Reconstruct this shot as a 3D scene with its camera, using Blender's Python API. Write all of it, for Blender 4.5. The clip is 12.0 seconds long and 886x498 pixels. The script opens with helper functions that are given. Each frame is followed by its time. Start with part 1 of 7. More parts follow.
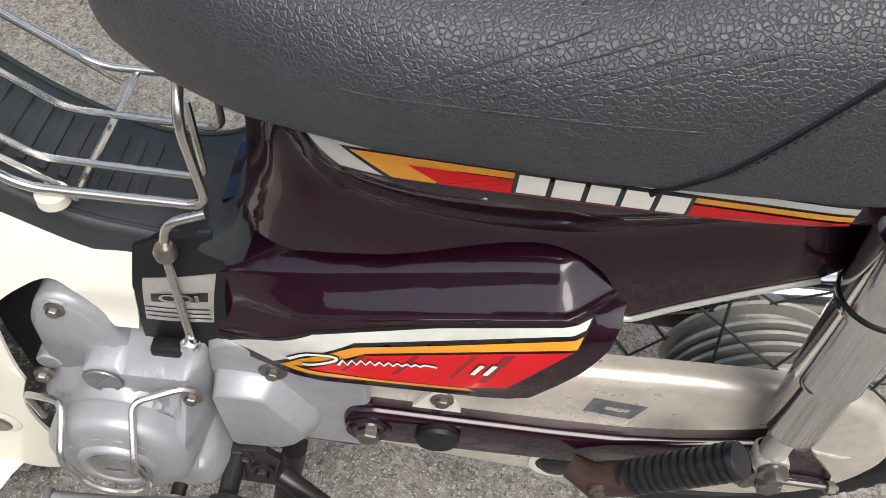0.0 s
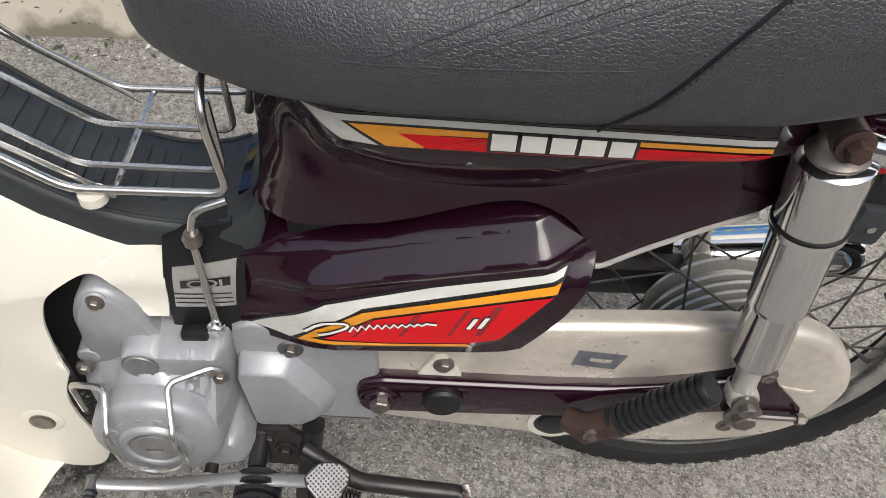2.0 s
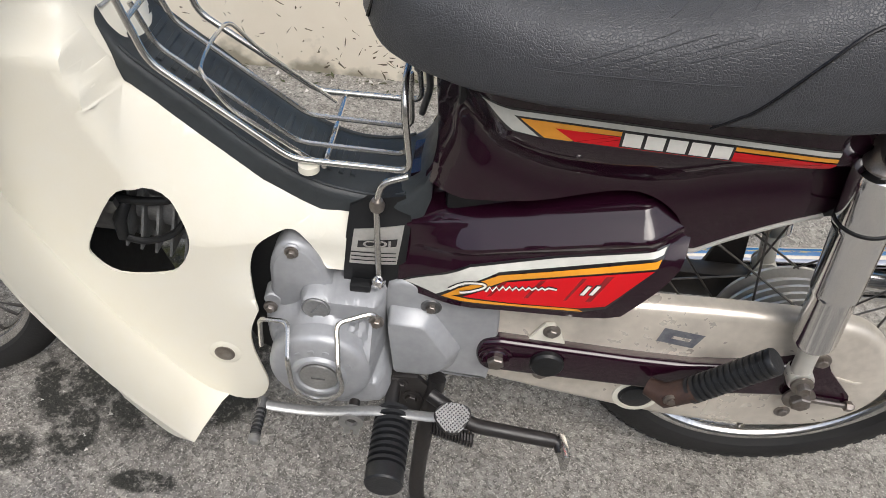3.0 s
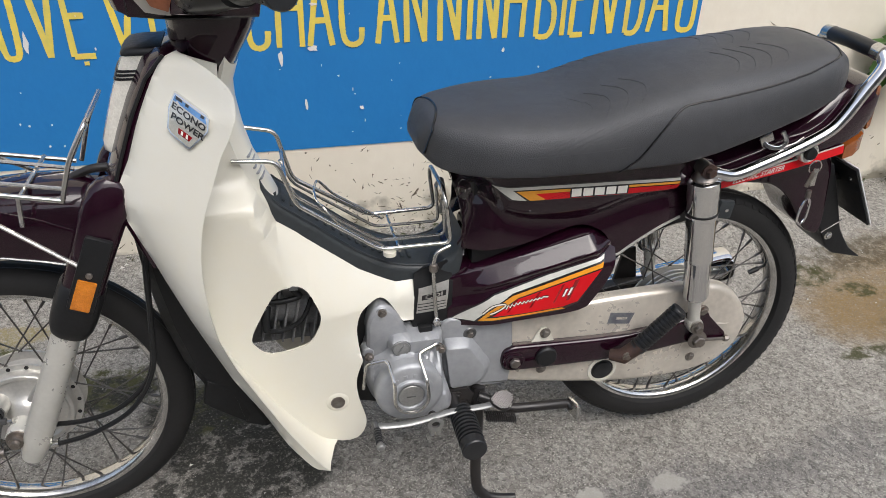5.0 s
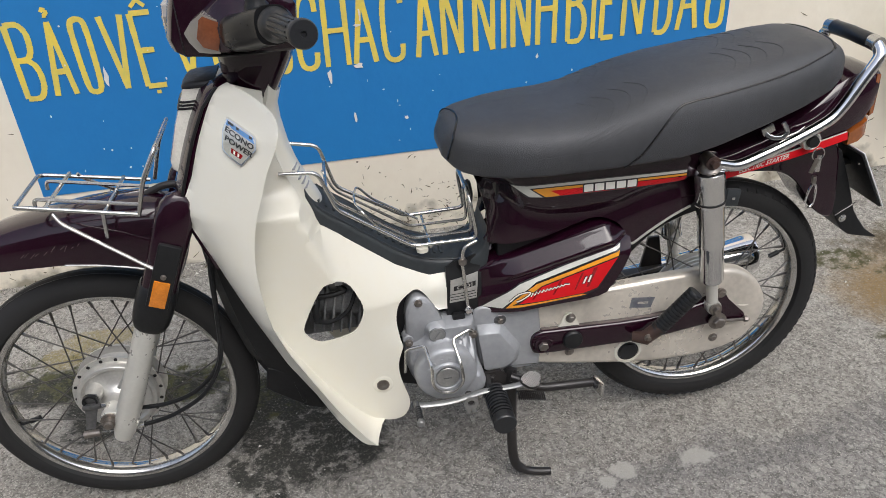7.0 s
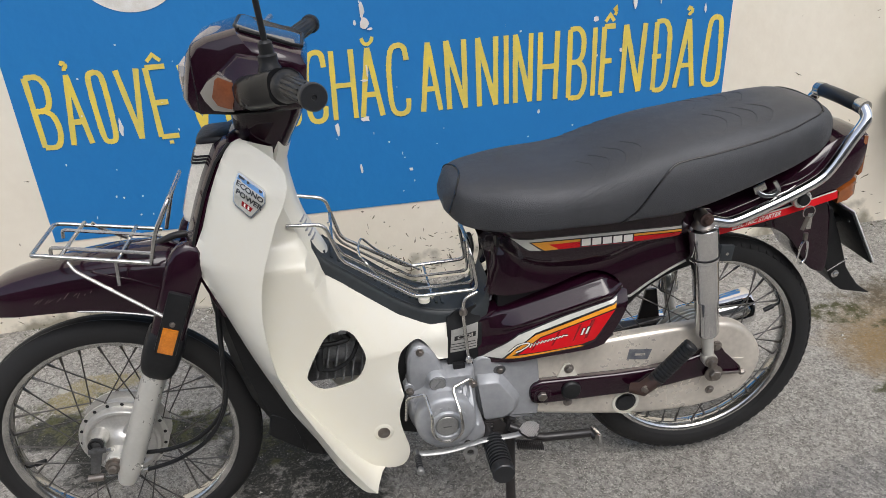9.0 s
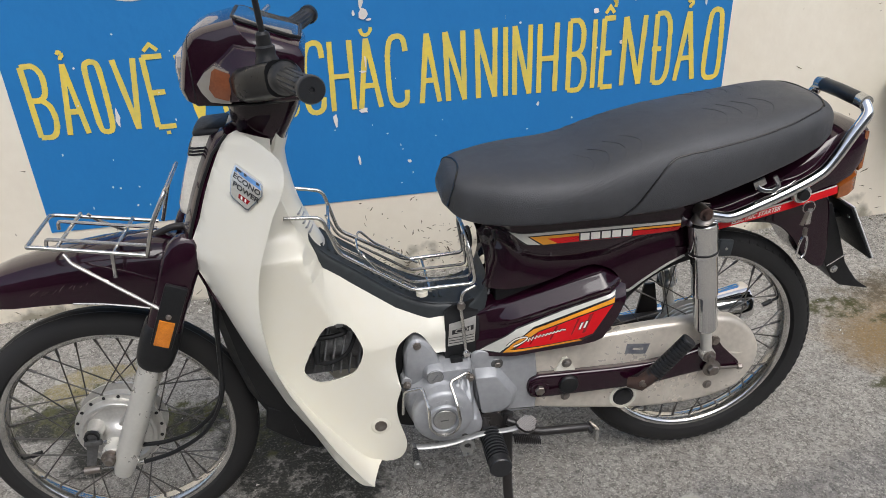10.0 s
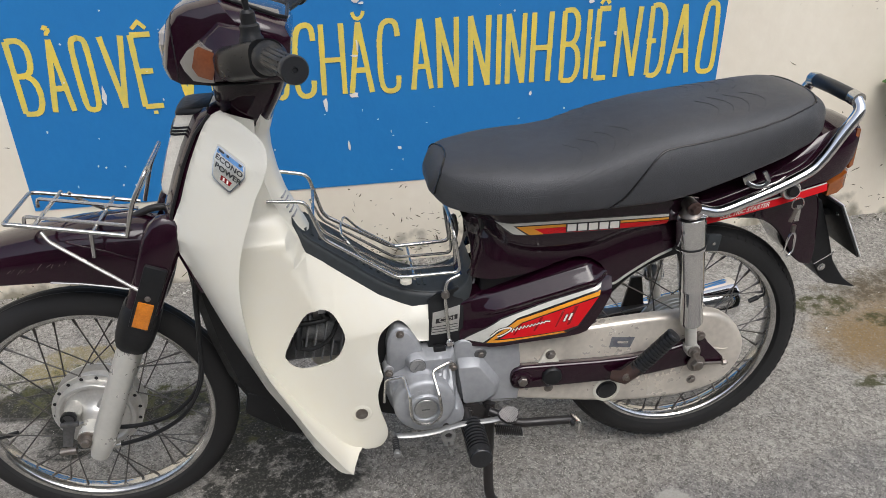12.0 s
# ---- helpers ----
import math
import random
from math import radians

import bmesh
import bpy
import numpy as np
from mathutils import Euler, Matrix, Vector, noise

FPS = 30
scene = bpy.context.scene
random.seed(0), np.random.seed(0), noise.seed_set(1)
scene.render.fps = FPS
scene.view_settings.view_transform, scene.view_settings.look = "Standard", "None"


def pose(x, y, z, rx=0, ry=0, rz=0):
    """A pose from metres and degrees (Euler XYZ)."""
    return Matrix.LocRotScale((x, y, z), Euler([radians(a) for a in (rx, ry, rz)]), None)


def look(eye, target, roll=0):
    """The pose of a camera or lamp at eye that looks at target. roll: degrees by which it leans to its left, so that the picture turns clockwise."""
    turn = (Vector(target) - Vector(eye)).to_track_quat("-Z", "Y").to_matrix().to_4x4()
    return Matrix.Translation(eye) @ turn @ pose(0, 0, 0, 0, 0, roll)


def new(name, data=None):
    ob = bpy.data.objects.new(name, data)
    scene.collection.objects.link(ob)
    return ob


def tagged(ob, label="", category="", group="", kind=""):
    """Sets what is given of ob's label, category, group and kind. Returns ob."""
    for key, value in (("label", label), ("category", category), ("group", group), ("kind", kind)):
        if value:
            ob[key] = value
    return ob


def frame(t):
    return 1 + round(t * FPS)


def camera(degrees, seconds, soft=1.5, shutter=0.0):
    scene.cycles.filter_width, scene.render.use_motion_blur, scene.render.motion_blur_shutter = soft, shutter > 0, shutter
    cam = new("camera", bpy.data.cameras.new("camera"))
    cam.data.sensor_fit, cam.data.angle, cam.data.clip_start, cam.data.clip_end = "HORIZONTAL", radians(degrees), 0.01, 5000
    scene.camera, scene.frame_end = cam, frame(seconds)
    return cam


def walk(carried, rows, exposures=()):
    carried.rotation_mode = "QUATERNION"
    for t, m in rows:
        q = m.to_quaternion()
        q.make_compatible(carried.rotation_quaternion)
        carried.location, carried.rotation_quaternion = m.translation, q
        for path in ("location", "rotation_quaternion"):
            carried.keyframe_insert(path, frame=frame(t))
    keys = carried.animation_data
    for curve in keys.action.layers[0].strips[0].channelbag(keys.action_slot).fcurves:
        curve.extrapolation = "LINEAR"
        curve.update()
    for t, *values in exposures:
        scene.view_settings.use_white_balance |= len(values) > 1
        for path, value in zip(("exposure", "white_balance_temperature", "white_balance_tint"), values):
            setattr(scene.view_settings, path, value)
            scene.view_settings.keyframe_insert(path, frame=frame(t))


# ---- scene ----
cam = camera(59.4, 12.0, soft=0.65)
PATH = [
    (0, (0.019, -0.308, 0.953), (0.103, 0.971, -0.582), 9.2),
    (0.5, (0.002, -0.373, 0.949), (0.029, 0.893, -0.598), 10.0),
    (1, (-0.025, -0.395, 0.963), (-0.023, 0.898, -0.564), 7.2),
    (1.5, (-0.019, -0.404, 0.964), (0.035, 0.922, -0.532), 5.6),
    (2, (0.017, -0.405, 0.977), (0.123, 0.954, -0.487), 5.0),
    (2.5, (-0.008, -0.478, 1.012), (0.124, 0.92, -0.413), 5.8),
    (3, (-0.073, -0.586, 1.045), (-0.083, 0.864, -0.332), 5.8),
    (3.2, (-0.099, -0.628, 1.062), (-0.16, 0.844, -0.29), 4.3),
    (4.8, (-0.368, -0.988, 1.189), (0.004, 0.687, 0.162), 0.6),
    (5, (-0.396, -1.061, 1.201), (0.009, 0.62, 0.197), 0.7),
    (5.5, (-0.407, -1.144, 1.224), (0.018, 0.554, 0.256), -0.2),
    (6, (-0.374, -1.16, 1.236), (-0.017, 0.557, 0.276), -1.9),
    (6.5, (-0.353, -1.186, 1.251), (-0.107, 0.535, 0.262), -4.0),
    (7, (-0.344, -1.207, 1.262), (-0.122, 0.514, 0.267), -4.5),
    (7.5, (-0.343, -1.214, 1.28), (-0.113, 0.525, 0.319), -4.0),
    (7.7, (-0.339, -1.224, 1.289), (-0.111, 0.53, 0.355), -4.1),
    (9.5, (-0.344, -1.24, 1.291), (-0.115, 0.537, 0.402), -3.7),
    (10, (-0.342, -1.231, 1.292), (-0.112, 0.534, 0.38), -3.5),
    (10.5, (-0.337, -1.222, 1.291), (-0.105, 0.535, 0.364), -3.2),
    (11, (-0.329, -1.214, 1.285), (-0.088, 0.537, 0.349), -2.6),
    (11.5, (-0.325, -1.216, 1.285), (-0.081, 0.532, 0.345), -2.2),
    (12, (-0.327, -1.22, 1.282), (-0.081, 0.529, 0.345), -1.8),
]
walk(cam, [(t, look(eye, target, roll)) for t, eye, target, roll in PATH], exposures=[(0, 0.80, 6500, 10), (0.7, 0.70, 6500, 10), (1.5, 0.57, 6500, 10), (2.0, 0.60, 6500, 10), (2.5, 0.66, 6500, 10), (3.0, 0.64, 6450, 10), (4.8, 0.48, 6400, 10), (6, 0.42, 6350, 10), (12, 0.36, 6300, 10)])

# ---- light: bright overcast day in an open alley ----
SUN_ELEV, SUN_TURN = 54.0, 162.0
world = bpy.data.worlds.new("sky")
scene.world = world
world.use_nodes = True
wn = world.node_tree
sky = wn.nodes.new("ShaderNodeTexSky")
sky.sky_type, sky.sun_disc = "NISHITA", False
sky.sun_elevation, sky.sun_rotation = radians(SUN_ELEV), radians(SUN_TURN)
sky.air_density, sky.dust_density, sky.ozone_density = 1.0, 3.5, 1.0
veil = wn.nodes.new("ShaderNodeHueSaturation")
veil.inputs["Saturation"].default_value = 0.62
wn.links.new(sky.outputs[0], veil.inputs["Color"])
wn.links.new(veil.outputs[0], wn.nodes["Background"].inputs[0])
wn.nodes["Background"].inputs[1].default_value = 0.15
sun = new("sun", bpy.data.lights.new("sun", "SUN"))
sun.data.energy, sun.data.angle, sun.data.color = 1.3, radians(40), (1.0, 0.97, 0.93)
sun_dir = Vector((math.sin(radians(SUN_TURN)) * math.cos(radians(SUN_ELEV)), math.cos(radians(SUN_TURN)) * math.cos(radians(SUN_ELEV)), math.sin(radians(SUN_ELEV))))
sun.matrix_world = look(sun_dir * 8, (0, 0, 0))

# ---- materials ----
def mat(name, base, rough=0.5, metal=0.0, coat=0.0, var=0.0, scale=8.0, bump=0.0, bump_scale=60.0, tint=None, rvar=0.0, spec=0.5, detail=6.0, dist=0.002):
    """Principled surface: base colour with noise variation at two scales, roughness variation and fine relief."""
    m = bpy.data.materials.new(name)
    m.use_nodes = True
    t = m.node_tree
    p = t.nodes["Principled BSDF"]
    p.inputs["Base Color"].default_value = (*base, 1)
    p.inputs["Roughness"].default_value = rough
    p.inputs["Metallic"].default_value = metal
    p.inputs["Coat Weight"].default_value = coat
    p.inputs["Coat Roughness"].default_value = 0.035
    p.inputs["Specular IOR Level"].default_value = spec
    co = t.nodes.new("ShaderNodeTexCoord")
    if var or rvar:
        n1 = t.nodes.new("ShaderNodeTexNoise")
        n1.inputs["Scale"].default_value, n1.inputs["Detail"].default_value = scale, detail
        n2 = t.nodes.new("ShaderNodeTexNoise")
        n2.inputs["Scale"].default_value, n2.inputs["Detail"].default_value = scale * 9, 4
        for n in (n1, n2):
            t.links.new(co.outputs["Object"], n.inputs["Vector"])
        add = t.nodes.new("ShaderNodeMath")
        add.operation = "MULTIPLY_ADD"
        add.inputs[1].default_value, add.inputs[2].default_value = 0.35, 0.0
        t.links.new(n2.outputs[0], add.inputs[0])
        add2 = t.nodes.new("ShaderNodeMath")
        add2.operation = "MULTIPLY_ADD"
        add2.inputs[1].default_value = 0.65
        t.links.new(n1.outputs[0], add2.inputs[0])
        t.links.new(add.outputs[0], add2.inputs[2])
        if var:
            r = t.nodes.new("ShaderNodeMapRange")
            r.inputs[1].default_value, r.inputs[2].default_value = 0.35, 0.65
            t.links.new(add2.outputs[0], r.inputs[0])
            mx = t.nodes.new("ShaderNodeMix")
            mx.data_type = "RGBA"
            other = tint if tint else tuple(c * (1 - var) for c in base)
            mx.inputs[6].default_value, mx.inputs[7].default_value = (*base, 1), (*other, 1)
            k = t.nodes.new("ShaderNodeMath")
            k.operation = "MULTIPLY"
            k.inputs[1].default_value = var if tint else 1.0
            t.links.new(r.outputs[0], k.inputs[0])
            t.links.new(k.outputs[0], mx.inputs[0])
            t.links.new(mx.outputs[2], p.inputs["Base Color"])
        if rvar:
            r = t.nodes.new("ShaderNodeMapRange")
            r.inputs[1].default_value, r.inputs[2].default_value = 0.3, 0.7
            r.inputs[3].default_value, r.inputs[4].default_value = max(rough - rvar, 0.02), rough + rvar
            t.links.new(add2.outputs[0], r.inputs[0])
            t.links.new(r.outputs[0], p.inputs["Roughness"])
    if bump:
        nb = t.nodes.new("ShaderNodeTexNoise")
        nb.inputs["Scale"].default_value, nb.inputs["Detail"].default_value = bump_scale, 5
        t.links.new(co.outputs["Object"], nb.inputs["Vector"])
        b = t.nodes.new("ShaderNodeBump")
        b.inputs["Strength"].default_value, b.inputs["Distance"].default_value = bump, dist
        t.links.new(nb.outputs[0], b.inputs["Height"])
        t.links.new(b.outputs[0], p.inputs["Normal"])
    return m


def links_of(m):
    return m.node_tree, m.node_tree.nodes["Principled BSDF"]


M_MAROON = mat("maroon_paint", (0.0150, 0.0021, 0.0082), 0.26, coat=0.9, var=0.3, scale=6, spec=0.12, bump=0.006, bump_scale=25)
M_CREAM = mat("cream_plastic", (0.655, 0.640, 0.570), 0.34, var=0.5, scale=5, tint=(0.66, 0.62, 0.495), rvar=0.08, bump=0.05, bump_scale=300, coat=0.15)
M_CHROME = mat("chrome", (0.80, 0.80, 0.80), 0.09, 1.0, var=0.08, scale=20)
M_STEEL = mat("steel_wire", (0.60, 0.59, 0.56), 0.24, 0.95, var=0.12, scale=25)
M_SPOKE = mat("spoke_steel", (0.16, 0.15, 0.14), 0.4, 0.9, var=0.4, scale=60, rvar=0.1)
M_ALLOY = mat("cast_alloy", (0.37, 0.38, 0.395), 0.46, 0.35, var=0.22, scale=9, rvar=0.1, bump=0.08, bump_scale=300)
M_PEDAL = mat("pedal_alloy", (0.36, 0.36, 0.35), 0.38, 0.7, var=0.3, scale=30, rvar=0.1, bump=0.05, bump_scale=200)
M_ALLOY_D = mat("dark_alloy", (0.20, 0.20, 0.20), 0.45, 0.8, var=0.4, scale=20, rvar=0.1, bump=0.2, bump_scale=200)
M_FORK = mat("fork_silver", (0.70, 0.69, 0.64), 0.30, 0.55, var=0.12, scale=15, rvar=0.08, bump=0.08, bump_scale=200)
M_CASE = mat("chaincase_silver", (0.68, 0.63, 0.55), 0.32, 0.4, var=0.30, scale=9, rvar=0.1, bump=0.06, bump_scale=120)
M_BLACK = mat("black_plastic", (0.012, 0.0125, 0.0135), 0.42, spec=0.35, var=0.4, scale=14, rvar=0.12, bump=0.1, bump_scale=300)
M_SWITCH = mat("satin_black_plastic", (0.007, 0.0075, 0.0085), 0.30, var=0.4, scale=14, rvar=0.08, bump=0.05, bump_scale=300)
M_STEP = mat("grey_black_rubber", (0.030, 0.036, 0.040), 0.52, var=0.4, scale=9, rvar=0.1, bump=0.15, bump_scale=350)
M_RUBBER = mat("tyre_rubber", (0.014, 0.014, 0.0145), 0.7, spec=0.3, var=0.4, scale=12, rvar=0.1, tint=(0.028, 0.027, 0.026), bump=0.2, bump_scale=220)
M_GRIP = mat("grip_rubber", (0.016, 0.017, 0.019), 0.36, var=0.4, scale=30, rvar=0.1, bump=0.15, bump_scale=400)
M_RUST = mat("rusty_steel", (0.035, 0.022, 0.022), 0.5, 0.2, var=0.8, scale=45, tint=(0.085, 0.045, 0.028), bump=0.3, bump_scale=200)
M_IRON = mat("black_iron", (0.012, 0.0115, 0.012), 0.40, 0.0, var=0.30, scale=25, tint=(0.04, 0.03, 0.024), rvar=0.12, bump=0.15, bump_scale=200)
M_RIM = mat("rim_chrome", (0.78, 0.77, 0.74), 0.16, 1.0, var=0.4, scale=20, rvar=0.1)
M_HUB = mat("hub_alloy", (0.60, 0.59, 0.56), 0.38, 0.7, var=0.22, scale=22, rvar=0.1, bump=0.1, bump_scale=200)
M_WHITE_D = mat("decal_white", (0.62, 0.62, 0.57), 0.28, coat=0.6, var=0.2, scale=14)
M_OFFW = mat("decal_letter_white", (0.86, 0.84, 0.77), 0.3, coat=0.5, var=0.1, scale=30)
M_ORANGE_D = mat("decal_orange", (0.80, 0.33, 0.02), 0.28, coat=0.6, var=0.15, scale=20)
M_RED_D = mat("decal_red", (0.66, 0.004, 0.010), 0.30, coat=0.25, spec=0.25, var=0.35, scale=10, tint=(0.46, 0.003, 0.008))
M_CHEQ = mat("worn_chequer_alloy", (0.56, 0.55, 0.53), 0.36, 0.6, var=0.25, scale=40)
M_RED_DK = mat("decal_dark_red", (0.26, 0.005, 0.008), 0.26, coat=0.6, var=0.2, scale=20)
M_DARK_D = mat("decal_black", (0.010, 0.010, 0.011), 0.3, coat=0.6, var=0.2, scale=20)
M_AMBER = mat("amber_lens", (0.68, 0.215, 0.012), 0.18, coat=0.8, var=0.4, scale=40, bump=0.5, bump_scale=500)
M_TAIL = mat("dull_amber_lens", (0.29, 0.080, 0.014), 0.2, coat=0.8, var=0.4, scale=40, bump=0.4, bump_scale=400)
M_BROWN = mat("smoked_amber_lens", (0.22, 0.070, 0.028), 0.2, coat=0.7, var=0.4, scale=25)
M_CLEAR = mat("clear_lens", (0.33, 0.315, 0.285), 0.12, 0.35, coat=0.8, var=0.5, scale=25, tint=(0.30, 0.27, 0.22))
M_LENS = mat("ribbed_clear_lens", (0.80, 0.78, 0.70), 0.12, 0.05, coat=1.0, var=0.5, scale=60, tint=(0.40, 0.38, 0.33), bump=0.5, bump_scale=260)
M_SCREW = mat("screw_steel", (0.30, 0.28, 0.26), 0.4, 0.9, var=0.5, scale=80, tint=(0.12, 0.08, 0.05))
M_INNER = mat("cast_engine_parts", (0.27, 0.275, 0.28), 0.5, 0.3, var=0.5, scale=30, bump=0.2, bump_scale=150)
M_PLATE_W = mat("plate_white", (0.7, 0.7, 0.68), 0.45, var=0.2, scale=15)


def seat_material():
    m = mat("black_vinyl", (0.040, 0.042, 0.047), 0.46, var=0.3, scale=7, rvar=0.06, spec=0.6)
    t, p = links_of(m)
    co = t.nodes.new("ShaderNodeTexCoord")
    nz = t.nodes.new("ShaderNodeTexNoise")
    nz.inputs["Scale"].default_value = 160
    t.links.new(co.outputs["Object"], nz.inputs["Vector"])
    mixv = t.nodes.new("ShaderNodeMix")
    mixv.data_type = "VECTOR"
    mixv.inputs[0].default_value = 0.003
    t.links.new(co.outputs["Object"], mixv.inputs[4])
    t.links.new(nz.outputs[1], mixv.inputs[5])
    v = t.nodes.new("ShaderNodeTexVoronoi")
    v.feature = "DISTANCE_TO_EDGE"
    v.inputs["Scale"].default_value = 360
    t.links.new(mixv.outputs[1], v.inputs["Vector"])
    r = t.nodes.new("ShaderNodeMapRange")
    r.inputs[2].default_value = 0.18
    t.links.new(v.outputs[0], r.inputs[0])
    b = t.nodes.new("ShaderNodeBump")
    b.inputs["Strength"].default_value, b.inputs["Distance"].default_value = 0.42, 0.0008
    t.links.new(r.outputs[0], b.inputs["Height"])
    t.links.new(b.outputs[0], p.inputs["Normal"])
    return m


M_SEAT = seat_material()
M_PIPE = mat("piping_vinyl", (0.008, 0.008, 0.009), 0.22, var=0.3, scale=40)


def ground_material():
    """Worn grey concrete asphalt: aggregate speckle, damp dark patches with moss, pale scuffs, brown soil by the wall."""
    m = bpy.data.materials.new("worn_street_concrete")
    m.use_nodes = True
    t, p = links_of(m)
    co = t.nodes.new("ShaderNodeTexCoord")

    def noise_tex(scale, detail=6, rough=0.6):
        n = t.nodes.new("ShaderNodeTexNoise")
        n.inputs["Scale"].default_value, n.inputs["Detail"].default_value, n.inputs["Roughness"].default_value = scale, detail, rough
        t.links.new(co.outputs["Object"], n.inputs["Vector"])
        return n.outputs[0]

    def rng(src, a, b, c=0.0, d=1.0):
        r = t.nodes.new("ShaderNodeMapRange")
        for i, q in enumerate((a, b, c, d)):
            r.inputs[i + 1].default_value = q
        t.links.new(src, r.inputs[0])
        return r.outputs[0]

    def math2(op, a, b):
        n = t.nodes.new("ShaderNodeMath")
        n.operation = op
        for i, q in enumerate((a, b)):
            if isinstance(q, (int, float)):
                n.inputs[i].default_value = q
            else:
                t.links.new(q, n.inputs[i])
        return n.outputs[0]

    def mixc(fac, a, b):
        n = t.nodes.new("ShaderNodeMix")
        n.data_type = "RGBA"
        t.links.new(fac, n.inputs[0])
        for i, q in ((6, a), (7, b)):
            if isinstance(q, tuple):
                n.inputs[i].default_value = (*q, 1)
            else:
                t.links.new(q, n.inputs[i])
        return n.outputs[2]

    def blob(x, y, rx, ry, wobble, soft=0.14):
        """A stain of uneven outline round (x, y)."""
        mp = t.nodes.new("ShaderNodeMapping")
        mp.inputs["Location"].default_value = (-x / rx, -y / ry, 0)
        mp.inputs["Scale"].default_value = (1 / rx, 1 / ry, 0)
        t.links.new(co.outputs["Object"], mp.inputs["Vector"])
        ln = t.nodes.new("ShaderNodeVectorMath")
        ln.operation = "LENGTH"
        t.links.new(mp.outputs[0], ln.inputs[0])
        d = math2("ADD", ln.outputs["Value"], math2("MULTIPLY", math2("SUBTRACT", wobble, 0.5), 2.2))
        return rng(d, 1.0 + soft, 1.0 - soft)

    big = noise_tex(1.4, 8)
    blotch = noise_tex(5.5, 8, 0.65)
    mid = noise_tex(16, 8, 0.7)
    fine = noise_tex(170, 5, 0.75)
    grit = noise_tex(330, 2, 0.6)
    wob = math2("ADD", math2("MULTIPLY", noise_tex(6.5, 10, 0.78), 0.75), math2("MULTIPLY", noise_tex(38, 6, 0.7), 0.25))
    wob2 = noise_tex(30, 6, 0.7)
    sep = t.nodes.new("ShaderNodeSeparateXYZ")
    t.links.new(co.outputs["Object"], sep.inputs[0])
    # cement skin by the wall, darker bare asphalt towards the street
    base = mixc(rng(big, 0.35, 0.65), (0.300, 0.285, 0.256), (0.405, 0.382, 0.345))
    base = mixc(math2("MULTIPLY", rng(blotch, 0.44, 0.66), 0.42), base, (0.21, 0.195, 0.172))
    base = mixc(math2("MULTIPLY", rng(mid, 0.42, 0.66), 0.34), base, (0.20, 0.185, 0.160))
    street = math2("ADD", sep.outputs[1], math2("MULTIPLY", math2("SUBTRACT", wob, 0.5), 0.62))
    # asphalt fades out farther off, leaving unseen paler ground that brightens chrome reflections
    bare = math2("MULTIPLY", rng(street, -0.015, -0.085), rng(street, -0.60, -0.35))
    base = mixc(math2("MULTIPLY", bare, 0.34), base, (0.190, 0.190, 0.198))
    # two broad soft zones of darker grey, round (-0.30, 0.10) and (-0.95, 0.05)
    low_tone = math2("MAXIMUM", blob(-0.30, 0.10, 0.42, 0.26, wob, 0.5), blob(-0.95, 0.05, 0.35, 0.16, wob, 0.5))
    base = mixc(math2("MULTIPLY", low_tone, 0.36), base, (0.125, 0.122, 0.118))
    base = mixc(math2("MULTIPLY", rng(fine, 0.51, 0.56), 0.62), base, (0.070, 0.064, 0.056))
    base = mixc(math2("MULTIPLY", rng(grit, 0.595, 0.625), 0.8), base, (0.62, 0.59, 0.53))
    # stones of many greys in the surface
    for size, k in ((95, 0.36), (210, 0.30)):
        v = t.nodes.new("ShaderNodeTexVoronoi")
        v.inputs["Scale"].default_value = size
        t.links.new(co.outputs["Object"], v.inputs["Vector"])
        ch = t.nodes.new("ShaderNodeSeparateColor")
        t.links.new(v.outputs["Color"], ch.inputs[0])
        base = mixc(math2("MULTIPLY", rng(ch.outputs[0], 0.55, 1.0), k), base, (0.085, 0.08, 0.072))
        base = mixc(math2("MULTIPLY", rng(ch.outputs[1], 0.70, 1.0), k), base, (0.58, 0.55, 0.49))
    # damp dark stains
    damp = blob(-0.50, 0.22, 0.17, 0.20, wob)
    for q in ((-0.60, 0.33, 0.12, 0.10), (-0.45, 0.12, 0.12, 0.08), (-0.64, 0.11, 0.05, 0.07), (-0.59, 0.02, 0.035, 0.05), (-0.68, -0.02, 0.04, 0.03), (-0.47, -0.045, 0.05, 0.018), (-1.17, 0.50, 0.10, 0.06), (-1.04, 0.42, 0.07, 0.07), (-0.80, 0.44, 0.10, 0.05), (-1.02, 0.32, 0.07, 0.04)):
        damp = math2("MAXIMUM", damp, blob(*q, wob))
    wet = math2("MULTIPLY", math2("MULTIPLY", damp, rng(wob2, 0.60, 0.52, 0.25, 1.0)), rng(fine, 0.64, 0.52, 0.35, 1.0))
    base = mixc(math2("MULTIPLY", wet, 0.94), base, (0.026, 0.027, 0.023))
    moss = math2("MULTIPLY", math2("MAXIMUM", blob(-1.10, 0.55, 0.17, 0.10, wob), math2("MAXIMUM", blob(-0.78, 0.45, 0.14, 0.07, wob), blob(-0.60, 0.36, 0.10, 0.09, wob))), rng(wob2, 0.46, 0.60))
    base = mixc(math2("MULTIPLY", moss, 0.9), base, (0.062, 0.066, 0.018))
    straw = math2("MULTIPLY", math2("MAXIMUM", blob(-1.06, 0.675, 0.10, 0.035, wob), blob(-1.15, 0.62, 0.06, 0.04, wob)), rng(fine, 0.36, 0.55))
    base = mixc(math2("MULTIPLY", straw, 0.8), base, (0.30, 0.25, 0.12))
